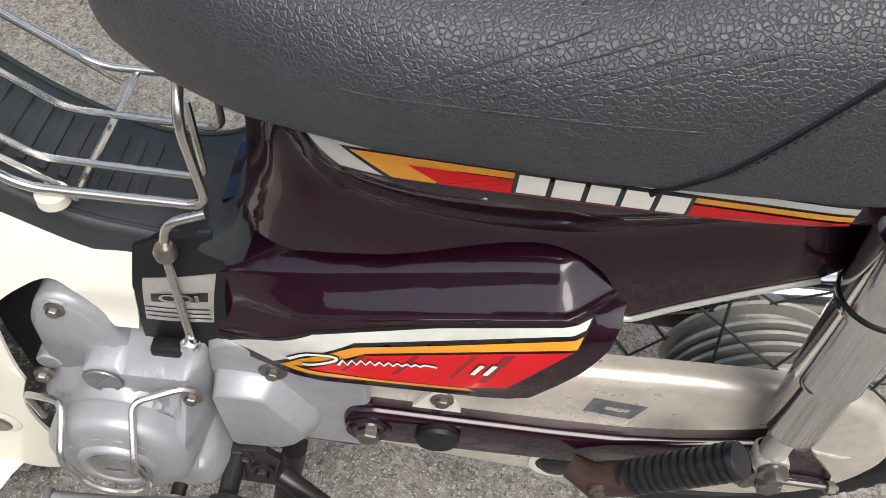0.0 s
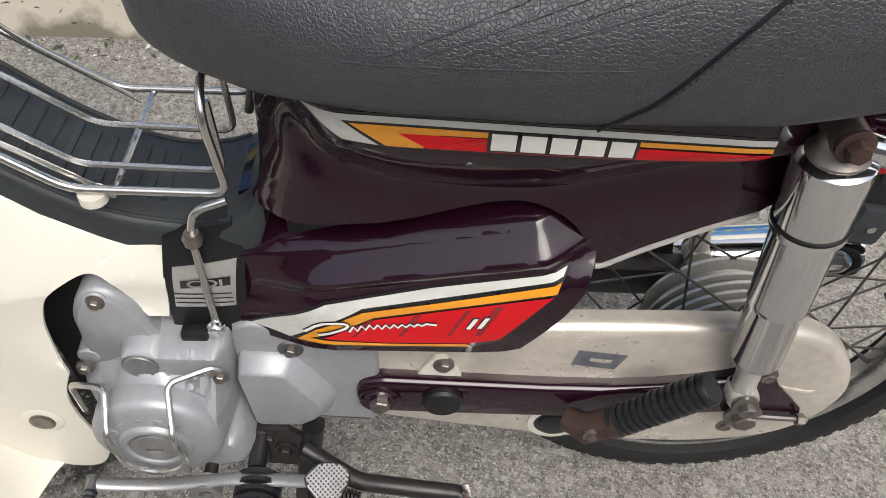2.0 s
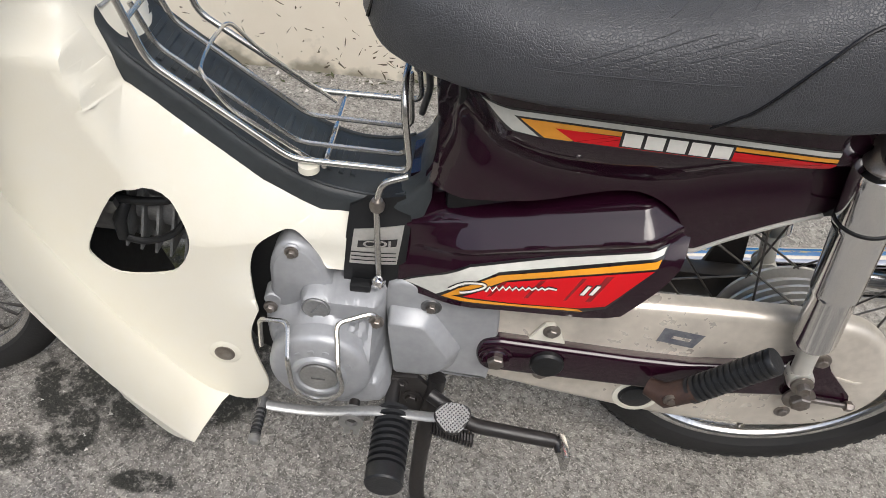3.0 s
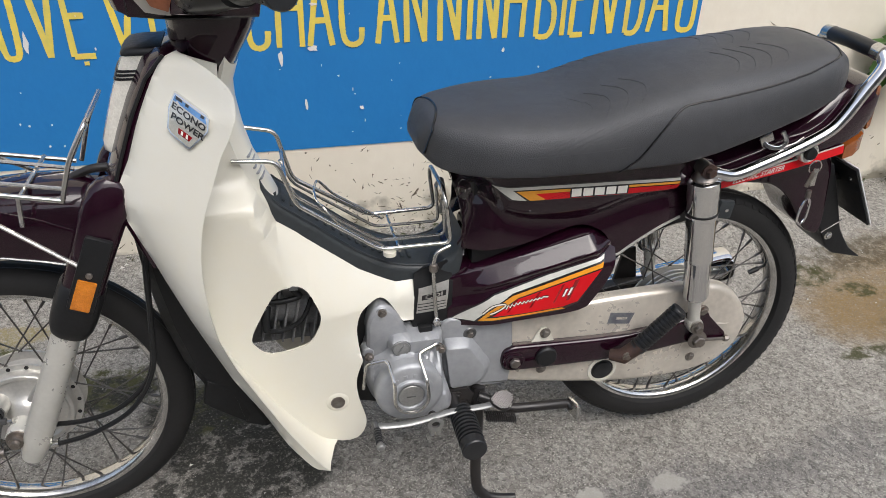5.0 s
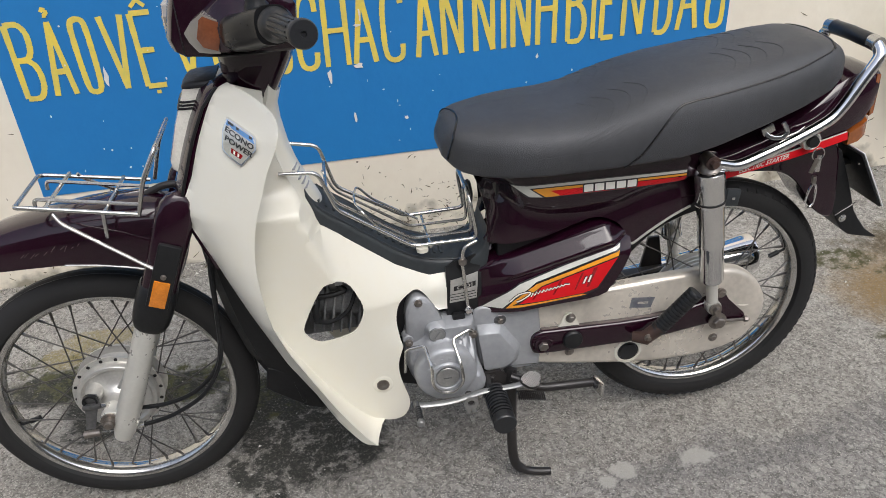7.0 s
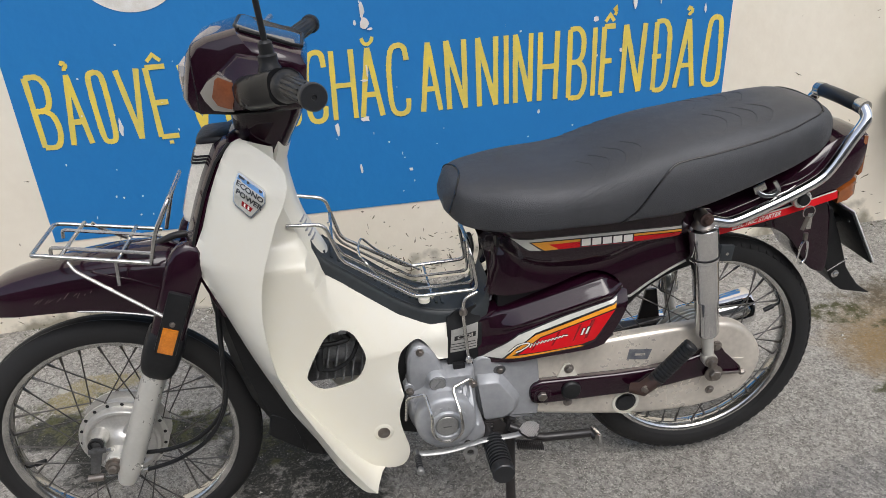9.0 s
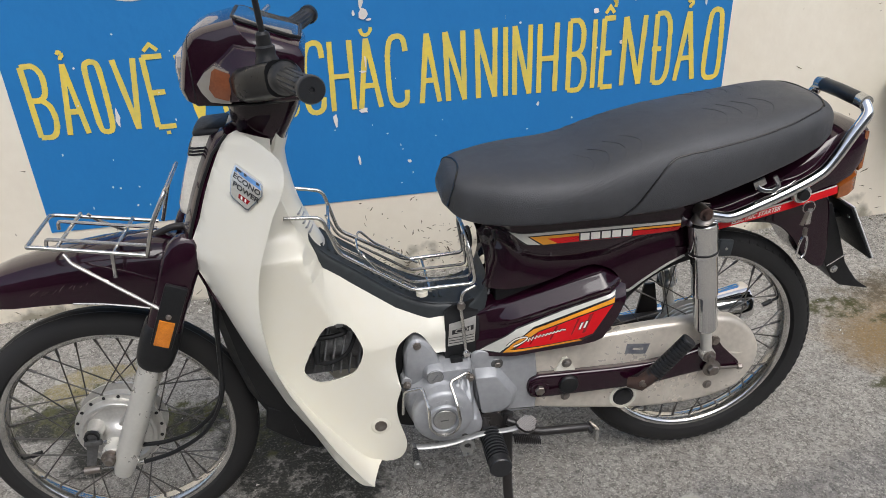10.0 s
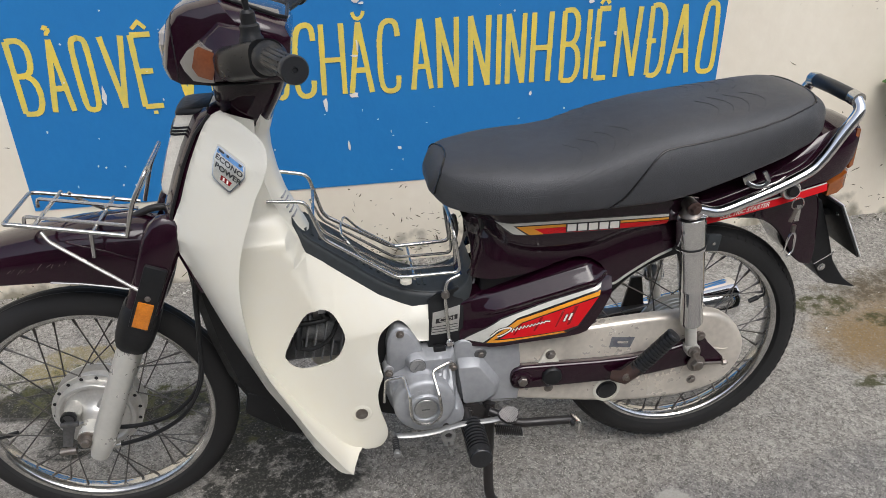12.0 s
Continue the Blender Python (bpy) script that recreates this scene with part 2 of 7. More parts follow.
    # soil washed from the wall, with a green and dark rim
    soil = math2("MULTIPLY", math2("MAXIMUM", blob(1.09, 0.37, 0.15, 0.13, wob, 0.45), blob(1.45, 0.42, 0.34, 0.20, wob, 0.45)), rng(fine, 0.62, 0.45, 0.45, 1.0))
    base = mixc(math2("MULTIPLY", soil, 0.95), base, (0.24, 0.160, 0.068))
    earth = math2("MULTIPLY", math2("MAXIMUM", blob(1.34, 0.60, 0.24, 0.075, wob, 0.25), blob(1.38, 0.30, 0.22, 0.03, wob, 0.25)), rng(wob2, 0.36, 0.54))
    base = mixc(math2("MULTIPLY", earth, 0.75), base, (0.075, 0.060, 0.034))
    rim = math2("MULTIPLY", math2("MAXIMUM", blob(1.05, 0.54, 0.09, 0.05, wob), math2("MAXIMUM", blob(1.02, 0.20, 0.09, 0.022, wob), blob(1.16, 0.45, 0.06, 0.03, wob))), rng(wob2, 0.40, 0.56))
    base = mixc(math2("MULTIPLY", rim, 0.9), base, (0.060, 0.062, 0.024))
    dark = math2("MAXIMUM", blob(0.78, -0.06, 0.20, 0.05, wob), blob(0.36, -0.10, 0.30, 0.05, wob))
    base = mixc(math2("MULTIPLY", math2("MULTIPLY", dark, rng(mid, 0.35, 0.55)), 0.30), base, (0.085, 0.085, 0.088))
    # smooth pale cement patches
    pale = math2("MAXIMUM", blob(0.312, -0.082, 0.040, 0.026, wob2, 0.16), blob(0.150, -0.085, 0.030, 0.022, wob2, 0.16))
    for q in ((0.105, -0.105, 0.022, 0.016), (-1.18, 0.665, 0.015, 0.012), (-0.90, 0.73, 0.03, 0.02)):
        pale = math2("MAXIMUM", pale, blob(*q, wob2, 0.16))
    base = mixc(math2("MULTIPLY", pale, 0.8), base, (0.45, 0.43, 0.39))
    t.links.new(base, p.inputs["Base Color"])
    t.links.new(rng(damp, 0, 1, 0.95, 0.62), p.inputs["Roughness"])
    p.inputs["Specular IOR Level"].default_value = 0.12
    b = t.nodes.new("ShaderNodeBump")
    b.inputs["Strength"].default_value, b.inputs["Distance"].default_value = 0.9, 0.006
    t.links.new(math2("ADD", math2("MULTIPLY", fine, 0.9), math2("ADD", math2("MULTIPLY", grit, 0.5), math2("MULTIPLY", mid, 0.6))), b.inputs["Height"])
    t.links.new(b.outputs[0], p.inputs["Normal"])
    return m


M_GROUND = ground_material()


def wall_material(name, base, stain, flake, flake_at, rough=0.75, grime=True):
    """Painted render on masonry: broad stains, scuffs, flaked spots and grime that rises from the foot."""
    m = mat(name, base, rough, var=0.45, scale=2.5, tint=stain, bump=0.25, bump_scale=45, detail=9, dist=0.004)
    t, p = links_of(m)
    co = t.nodes.new("ShaderNodeTexCoord")
    prev = p.inputs["Base Color"].links[0].from_socket
    n = t.nodes.new("ShaderNodeTexNoise")
    n.inputs["Scale"].default_value, n.inputs["Detail"].default_value, n.inputs["Roughness"].default_value = 13, 7, 0.55
    t.links.new(co.outputs["Object"], n.inputs["Vector"])
    r = t.nodes.new("ShaderNodeMapRange")
    r.inputs[1].default_value, r.inputs[2].default_value = flake_at, flake_at + 0.012
    t.links.new(n.outputs[0], r.inputs[0])
    mx = t.nodes.new("ShaderNodeMix")
    mx.data_type = "RGBA"
    mx.inputs[7].default_value = (*flake, 1)
    t.links.new(r.outputs[0], mx.inputs[0])
    t.links.new(prev, mx.inputs[6])
    out = mx.outputs[2]
    if grime:
        sep = t.nodes.new("ShaderNodeSeparateXYZ")
        t.links.new(co.outputs["Object"], sep.inputs[0])
        n2 = t.nodes.new("ShaderNodeTexNoise")
        n2.inputs["Scale"].default_value, n2.inputs["Detail"].default_value = 9, 8
        t.links.new(co.outputs["Object"], n2.inputs["Vector"])
        ad = t.nodes.new("ShaderNodeMath")
        ad.operation = "MULTIPLY_ADD"
        ad.inputs[1].default_value = -0.5
        t.links.new(n2.outputs[0], ad.inputs[0])
        t.links.new(sep.outputs[2], ad.inputs[2])
        r2 = t.nodes.new("ShaderNodeMapRange")
        for i, q in enumerate((-0.13, -0.20, 0.0, 0.75)):
            r2.inputs[i + 1].default_value = q
        t.links.new(ad.outputs[0], r2.inputs[0])
        m2 = t.nodes.new("ShaderNodeMix")
        m2.data_type = "RGBA"
        m2.inputs[7].default_value = (0.13, 0.115, 0.075, 1)
        t.links.new(r2.outputs[0], m2.inputs[0])
        t.links.new(out, m2.inputs[6])
        out = m2.outputs[2]
    t.links.new(out, p.inputs["Base Color"])
    return m


M_WALL = wall_material("cream_wall_paint", (0.80, 0.745, 0.63), (0.66, 0.59, 0.47), (0.24, 0.19, 0.12), 0.72)
M_BLUE = wall_material("blue_wall_paint", (0.008, 0.150, 0.41), (0.014, 0.19, 0.47), (0.62, 0.64, 0.62), 0.735, 0.6, False)
M_YELLOW = mat("yellow_sign_paint", (0.74, 0.56, 0.07), 0.6, var=0.75, scale=14, tint=(0.50, 0.44, 0.12), bump=0.2, bump_scale=60)
M_CHIP = mat("bare_white_render", (0.70, 0.69, 0.66), 0.8, var=0.4, scale=40, tint=(0.42, 0.36, 0.26))
# unseen added wall: its strong pale-to-dark variation is there to vary reflections
M_UNSEEN_WALL = mat("unseen_wall_grey", (0.34, 0.33, 0.31), 0.8, var=1.0, scale=0.45, tint=(0.05, 0.05, 0.052), bump=0.2, bump_scale=20)
M_LEAF = mat("leaf_green", (0.075, 0.17, 0.03), 0.5, var=0.6, scale=30, tint=(0.04, 0.10, 0.02))
M_STEM = mat("plant_stem", (0.10, 0.10, 0.04), 0.7, var=0.4, scale=30)


# ---- building helpers ----
def finish(bm, sharp=38):
    bmesh.ops.recalc_face_normals(bm, faces=bm.faces)
    lim = radians(sharp)
    for f in bm.faces:
        f.smooth = True
    for e in bm.edges:
        if len(e.link_faces) == 2 and e.calc_face_angle(0) > lim:
            e.smooth = False


def part(name, bm, material, parent=None, label="", sharp=38):
    """Links a bmesh as one mesh object under a thing or a part."""
    finish(bm, sharp)
    me = bpy.data.meshes.new(name)
    bm.to_mesh(me)
    bm.free()
    me.materials.append(material)
    ob = new(name, me)
    if parent:
        ob.parent = parent
    if label:
        ob["label"] = label
    return ob


def again(src, m, parent=None):
    """Another part on the same mesh, at pose m."""
    ob = new(src.name.split(".")[0], src.data)
    ob.parent = parent or src.parent
    ob.matrix_basis = m
    return ob


def mirrored(bm):
    """Adds nothing: turns a bmesh to the other side of the machine."""
    for v in bm.verts:
        v.co.y = -v.co.y
    return bm


def catmull(pts, n=6, closed=False):
    pts = [Vector(p) for p in pts]
    out, k = [], len(pts)
    for i in range(k if closed else k - 1):
        if closed:
            p0, p1, p2, p3 = pts[i - 1], pts[i], pts[(i + 1) % k], pts[(i + 2) % k]
        else:
            p0, p1, p2, p3 = pts[max(i - 1, 0)], pts[i], pts[i + 1], pts[min(i + 2, k - 1)]
        for j in range(n):
            t = j / n
            out.append(0.5 * ((2 * p1) + (p2 - p0) * t + (2 * p0 - 5 * p1 + 4 * p2 - p3) * t * t + (3 * p1 - p0 - 3 * p2 + p3) * t ** 3))
    if not closed:
        out.append(pts[-1])
    return out


def bend(pts, r=0.012, n=4):
    """A bent rod's centre line: straight runs with rounded corners."""
    pts = [Vector(p) for p in pts]
    out = [pts[0]]
    for a, b, c in zip(pts, pts[1:], pts[2:]):
        d1, d2 = (a - b), (c - b)
        k = min(r, d1.length * 0.45, d2.length * 0.45)
        s, e = b + d1.normalized() * k, b + d2.normalized() * k
        for j in range(n + 1):
            t = j / n
            out.append((1 - t) ** 2 * s + 2 * t * (1 - t) * b + t * t * e)
    out.append(pts[-1])
    return out


def tube(bm, pts, r, seg=10, flat=1.0, caps=True):
    """Sweeps a round (or flattened) section along points. r: one radius or one for each point."""
    pts = [Vector(p) for p in pts]
    rad = r if isinstance(r, (list, tuple)) else [r] * len(pts)
    tang = []
    for i in range(len(pts)):
        d = pts[min(i + 1, len(pts) - 1)] - pts[max(i - 1, 0)]
        tang.append(d.normalized() if d.length > 1e-9 else Vector((0, 0, 1)))
    up = Vector((0, 1, 0)) if abs(tang[0].y) < 0.9 else Vector((0, 0, 1))
    u = (up - up.dot(tang[0]) * tang[0]).normalized()
    rings = []
    for p, d, q in zip(pts, tang, rad):
        u = (u - u.dot(d) * d).normalized()
        w = d.cross(u)
        rings.append([bm.verts.new(p + (u * math.cos(2 * math.pi * k / seg) + w * math.sin(2 * math.pi * k / seg) * flat) * q) for k in range(seg)])
    for a, b in zip(rings, rings[1:]):
        for k in range(seg):
            bm.faces.new((a[k], a[(k + 1) % seg], b[(k + 1) % seg], b[k]))
    if caps:
        bm.faces.new(rings[0][::-1])
        bm.faces.new(rings[-1])
    return bm


def rod(pts, r, seg=10, **k):
    return tube(bmesh.new(), pts, r, seg, **k)


def loft(rings, caps=True, closed=True):
    """Joins rings of equally many points."""
    bm = bmesh.new()
    vs = [[bm.verts.new(p) for p in ring] for ring in rings]
    n = len(vs[0])
    for a, b in zip(vs, vs[1:]):
        for k in range(n if closed else n - 1):
            bm.faces.new((a[k], a[(k + 1) % n], b[(k + 1) % n], b[k]))
    if caps and closed:
        bm.faces.new(vs[0][::-1])
        bm.faces.new(vs[-1])
    return bm


def lathe(profile, at, axis=(0, -1, 0), seg=32, bm=None, caps=True):
    """Turns a profile of (radius, height) about an axis through at."""
    bm = bm or bmesh.new()
    ax = Vector(axis).normalized()
    u = ax.orthogonal().normalized()
    w = ax.cross(u)
    at = Vector(at)
    rings = []
    for r, h in profile:
        if r < 1e-6:
            rings.append([bm.verts.new(at + ax * h)])
        else:
            rings.append([bm.verts.new(at + ax * h + (u * math.cos(2 * math.pi * k / seg) + w * math.sin(2 * math.pi * k / seg)) * r) for k in range(seg)])
    for a, b in zip(rings, rings[1:]):
        for k in range(seg):
            if len(a) == 1 and len(b) == 1:
                continue
            if len(a) == 1:
                bm.faces.new((a[0], b[k], b[(k + 1) % seg]))
            elif len(b) == 1:
                bm.faces.new((a[k], a[(k + 1) % seg], b[0]))
            else:
                bm.faces.new((a[k], a[(k + 1) % seg], b[(k + 1) % seg], b[k]))
    if caps:
        for ring, flip in ((rings[0], True), (rings[-1], False)):
            if len(ring) > 1:
                bm.faces.new(ring[::-1] if flip else ring)
    return bm


def torus_profile(prof, at, seg=64, n=None):
    """Turns a closed profile of (radius, lateral) about the wheel's axle."""
    bm = bmesh.new()
    at = Vector(at)
    rings = []
    for k in range(seg):
        a = 2 * math.pi * k / seg
        rings.append([bm.verts.new(at + Vector((r * math.cos(a), y, r * math.sin(a)))) for r, y in prof])
    m = len(prof)
    for i in range(seg):
        a, b = rings[i], rings[(i + 1) % seg]
        for k in range(m):
            bm.faces.new((a[k], a[(k + 1) % m], b[(k + 1) % m], b[k]))
    return bm


def block(size, at, bevel=0.003, m=None):
    bm = bmesh.new()
    bmesh.ops.create_cube(bm, size=1)
    bmesh.ops.scale(bm, vec=size, verts=bm.verts)
    if bevel:
        bmesh.ops.bevel(bm, geom=bm.edges[:], offset=bevel, segments=2, profile=0.6, affect="EDGES")
    bmesh.ops.transform(bm, matrix=(m or Matrix.Translation(at)), verts=bm.verts)
    return bm


def seg_dist(x, z, line):
    """Distance from (x, z) to a polyline."""
    best = 9.0
    for (ax, az), (bx, bz) in zip(line, line[1:]):
        dx, dz = bx - ax, bz - az
        q = dx * dx + dz * dz
        t = 0 if q == 0 else max(0, min(1, ((x - ax) * dx + (z - az) * dz) / q))
        best = min(best, math.hypot(x - ax - t * dx, z - az - t * dz))
    return best


def smooth(a, b, x):
    t = max(0.0, min(1.0, (x - a) / (b - a)))
    return t * t * (3 - 2 * t)


def lerp_table(x, table):
    if x <= table[0][0]:
        return table[0][1]
    for (a, p), (b, q) in zip(table, table[1:]):
        if x <= b:
            return p + (q - p) * (x - a) / (b - a)
    return table[-1][1]


def curve2(pts, n=5, closed=True):
    return [(p.x, p.y) for p in catmull([(a, b, 0) for a, b in pts], n, closed)]


def sheet(outline, side, holes=(), step=0.02, depth=0.0, thick=0.0, off=0.0, folds=()):
    """A moulded panel: a flat outline (x, z) with holes, cut into a fine net and pushed out to the lateral distance side(x, z).
    depth: a skirt turned inwards along all its edges; thick: a closed plate of that thickness; off: held proud of the surface."""
    bm = bmesh.new()
    edges = []
    for loop in (outline, *holes):
        vs = [bm.verts.new((x, 0, z)) for x, z in loop]
        edges += [bm.edges.new((vs[i], vs[(i + 1) % len(vs)])) for i in range(len(vs))]
    bmesh.ops.triangle_fill(bm, use_beauty=True, use_dissolve=False, edges=edges, normal=(0, -1, 0))
    xs, zs = [p[0] for p in outline], [p[1] for p in outline]
    for axis, lo, hi in ((0, min(xs), max(xs)), (2, min(zs), max(zs))):
        k = math.ceil(lo / step)
        while k * step < hi:
            co, no = [0, 0, 0], [0, 0, 0]
            co[axis], no[axis] = k * step, 1
            bmesh.ops.bisect_plane(bm, geom=bm.verts[:] + bm.edges[:] + bm.faces[:], plane_co=co, plane_no=no)
            k += 1
    for co, no in folds:
        bmesh.ops.bisect_plane(bm, geom=bm.verts[:] + bm.edges[:] + bm.faces[:], plane_co=co, plane_no=no)
    for v in bm.verts:
        v.co.y = -(side(v.co.x, v.co.z) + off)
    for f in bm.faces:
        f.normal_update()
        if f.normal.y > 0:
            f.normal_flip()
    w = depth or thick
    if w:
        border = [e for e in bm.edges if len(e.link_faces) == 1]
        if thick:
            twin = {v: bm.verts.new(v.co + Vector((0, thick, 0))) for v in bm.verts[:]}
            for f in bm.faces[:]:
                bm.faces.new([twin[v] for v in f.verts][::-1])
        else:
            vs = {v for e in border for v in e.verts}
            twin = {v: bm.verts.new(v.co + Vector((0, depth, 0))) for v in vs}
        for e in border:
            a, b = e.verts
            bm.faces.new((a, b, twin[b], twin[a]))
    return bm


def inset(outline, d):
    """An outline moved inwards by d."""
    n = len(outline)
    area = sum(outline[i - 1][0] * outline[i][1] - outline[i][0] * outline[i - 1][1] for i in range(n))
    sg = 1 if area > 0 else -1
    out = []
    for i in range(n):
        (ax, az), (bx, bz) = outline[i - 1], outline[(i + 1) % n]
        tx, tz = bx - ax, bz - az
        L_ = math.hypot(tx, tz) or 1
        out.append((outline[i][0] - sg * d * tz / L_, outline[i][1] + sg * d * tx / L_))
    return out


def plate_mesh(outline, lat0, lat1, bevel, drop, steps=4):
    """A pressed plate: upright edge from lat0, rounded shoulder of width bevel and height drop, flat face at lat1."""
    rings = [[Vector((x, -lat0, z)) for x, z in outline]]
    for k in range(steps + 1):
        a = math.pi / 2 * k / steps
        rings.append([Vector((x, -(lat1 - drop * (1 - math.sin(a))), z)) for x, z in inset(outline, bevel * (1 - math.cos(a)))])
    return loft(rings)


def bolt(parent, x, lat, z, r=0.007, h=0.006, material=None, washer=True, axis=(0, -1, 0)):
    bm = bmesh.new()
    if washer:
        lathe([(0, -0.002), (r * 1.55, -0.002), (r * 1.55, 0.001), (r * 1.3, 0.0018), (0, 0.0018)], (x, -lat, z), axis, 18, bm, False)
    lathe([(r, 0), (r, h * 0.85), (r * 0.86, h), (0, h)], (x, -lat, z), axis, 6, bm, False)
    return part("bolt", bm, material or M_SCREW, parent)


# ---- the place: ground, wall, painted sign ----
WALL_Y = 0.984


def ground_z(x, y):
    rise = 0.016 + (0.060 * smooth(0.35, 0.98, y) if y < 1.1 else 0.060)
    near = max(abs(x) + abs(y) - 6, 0)
    return rise + (0.004 * noise.noise(Vector((x * 3, y * 3, 0))) * smooth(0.15, 0.4, abs(y - 0.1)) if near == 0 else 0.0)


def build_ground():
    bm = bmesh.new()
    xs = [-900, -60, -12, -5] + [-3 + 0.1 * i for i in range(61)] + [5, 12, 60, 900]
    ys = [-900, -60, -12, -5] + [-2 + 0.1 * i for i in range(33)] + [5, 12, 60, 900]
    grid = [[bm.verts.new((x, y, ground_z(x, y))) for x in xs] for y in ys]
    for j in range(len(ys) - 1):
        for i in range(len(xs) - 1):
            bm.faces.new((grid[j][i], grid[j][i + 1], grid[j + 1][i + 1], grid[j + 1][i]))
    return tagged(part("ground", bm, M_GROUND), "worn grey concrete street with damp mossy patches", "ground", kind="structure")


def build_wall():
    bm = block((16, 0.2, 3.2), (0, WALL_Y + 0.1, 1.55), 0.01)
    return tagged(part("wall_north", bm, M_WALL), "stained cream painted masonry wall along the street", "wall", kind="structure")


ground = build_ground()
wall = build_wall()


def build_opposite():
    """Added plain wall behind the camera, never in view: closes the place, shapes reflections."""
    bm = block((30, 0.3, 2.9), (0, -4.4, 1.35), 0.01)
    return tagged(part("unseen_wall_south", bm, M_UNSEEN_WALL), "added plain grey wall behind the camera, out of sight", "wall", kind="structure")


build_opposite()

SIGN_L, SIGN_R, SIGN_B, SIGN_T = -1.208, 0.855, 0.357, 1.42
sign = part("wall_sign", sheet([(SIGN_L + 0.002, SIGN_B), (SIGN_R - 0.016, SIGN_B - 0.010), (SIGN_R + 0.012, SIGN_T), (SIGN_L, SIGN_T)], lambda x, z: -WALL_Y + 0.003, step=0.3, thick=0.0028), M_BLUE)
tagged(sign, "blue painted wall panel with yellow hand-painted capital letters", "wall sign")

# strokes of the letters in a cell one wide and one high
BOW = [(0, 1), (0.55, 1), (0.85, 0.9), (0.9, 0.75), (0.8, 0.6), (0.5, 0.53), (0, 0.53)]
STROKES = {
    "A": [[(0, 0), (0.5, 1), (1, 0)], [(0.22, 0.33), (0.78, 0.33)]],
    "B": [[(0, 0), (0, 1)], BOW, [(0.5, 0.53), (0.85, 0.45), (1, 0.3), (0.95, 0.12), (0.65, 0.0), (0, 0)]],
    "C": [[(1, 0.78), (0.9, 0.95), (0.6, 1), (0.2, 0.95), (0.03, 0.75), (0, 0.5), (0.03, 0.2), (0.2, 0.04), (0.6, 0), (0.95, 0.06), (1, 0.22)]],
    "D": [[(0, 0), (0, 1)], [(0, 1), (0.6, 1), (0.95, 0.85), (1, 0.5), (0.95, 0.15), (0.6, 0), (0, 0)]],
    "E": [[(1, 0), (0, 0), (0, 1), (1, 1)], [(0, 0.5), (0.8, 0.5)]],
    "G": [[(1, 0.8), (0.85, 0.97), (0.5, 1), (0.1, 0.9), (0, 0.5), (0.1, 0.1), (0.5, 0), (0.9, 0.05), (1, 0.2), (1, 0.45), (0.55, 0.45)]],
    "H": [[(0, 0), (0, 1)], [(1, 0), (1, 1)], [(0, 0.5), (1, 0.5)]],
    "I": [[(0.5, 0), (0.5, 1)]],
    "N": [[(0, 0), (0, 1), (1, 0), (1, 1)]],
    "O": [[(0.5, 1), (0.9, 0.95), (1, 0.7), (1, 0.3), (0.9, 0.05), (0.5, 0), (0.1, 0.05), (0, 0.3), (0, 0.7), (0.1, 0.95), (0.5, 1)]],
    "U": [[(0, 1), (0, 0.3), (0.12, 0.05), (0.5, 0), (0.88, 0.05), (1, 0.3), (1, 1)]],
    "V": [[(0, 1), (0.5, 0), (1, 1)]],
}
MARKS = {
    "hook": [[(0.36, 1.13), (0.45, 1.165), (0.62, 1.15), (0.62, 1.11), (0.50, 1.085), (0.48, 1.055)]],
    "breve": [[(0.25, 1.14), (0.35, 1.07), (0.55, 1.05), (0.75, 1.09), (0.82, 1.15)]],
    "hat": [[(0.15, 1.08), (0.5, 1.17), (0.85, 1.08)]],
    "hat_hook": [[(0.05, 1.07), (0.45, 1.16), (0.85, 1.07)], [(0.75, 1.22), (0.95, 1.25), (1.0, 1.2), (0.9, 1.15)]],
    "dot_below": [[(0.38, -0.09), (0.62, -0.09)]],
    "dot": [[(0.4, 1.14), (0.6, 1.14)]],
    "bar": [[(-0.22, 0.5), (0.45, 0.5)]],
    "horn": [[(1.0, 0.95), (1.2, 1.0), (1.18, 1.12)]],
}


def stroke_mesh(bm, line, w, y, rng):
    """A brush stroke of slightly uneven width, laid proud of the wall."""
    pts = [Vector((x, 0, z)) for x, z in line]
    fine = []
    for a, b in zip(pts, pts[1:]):
        n = max(2, int((b - a).length / 0.02))
        fine += [a.lerp(b, i / n) for i in range(n)]
    fine.append(pts[-1])
    closed = (pts[0] - pts[-1]).length < 1e-6
    rows = []
    for i, p in enumerate(fine):
        if closed:
            d0, d1 = fine[i] - fine[i - 1 if i else -2], fine[(i + 1) if i < len(fine) - 1 else 1] - fine[i]
        else:
            d0 = fine[i] - fine[max(i - 1, 0)]
            d1 = fine[min(i + 1, len(fine) - 1)] - fine[i]
        d0 = d0.normalized() if d0.length > 1e-9 else d1.normalized()
        d1 = d1.normalized() if d1.length > 1e-9 else d0
        t = d0 + d1
        t = t.normalized() if t.length > 1e-6 else d0
        k = 1 / max(t.dot(d0), 0.45)
        nrm = Vector((-t.z, 0, t.x)) * (w / 2) * k * (1 + rng.uniform(-0.09, 0.09))
        rows.append((p + nrm, p - nrm))
    for h, flip in ((y, False),):
        a = [(bm.verts.new((q.x, h, q.z)), bm.verts.new((r.x, h, r.z)), bm.verts.new((r.x, h + 0.00015, r.z)), bm.verts.new((q.x, h + 0.00015, q.z))) for q, r in rows]
        for s, e in zip(a, a[1:]):
            for i in range(4):
                bm.faces.new((s[i], s[(i + 1) % 4], e[(i + 1) % 4], e[i]))
        bm.faces.new(a[0][::-1])
        bm.faces.new(a[-1])


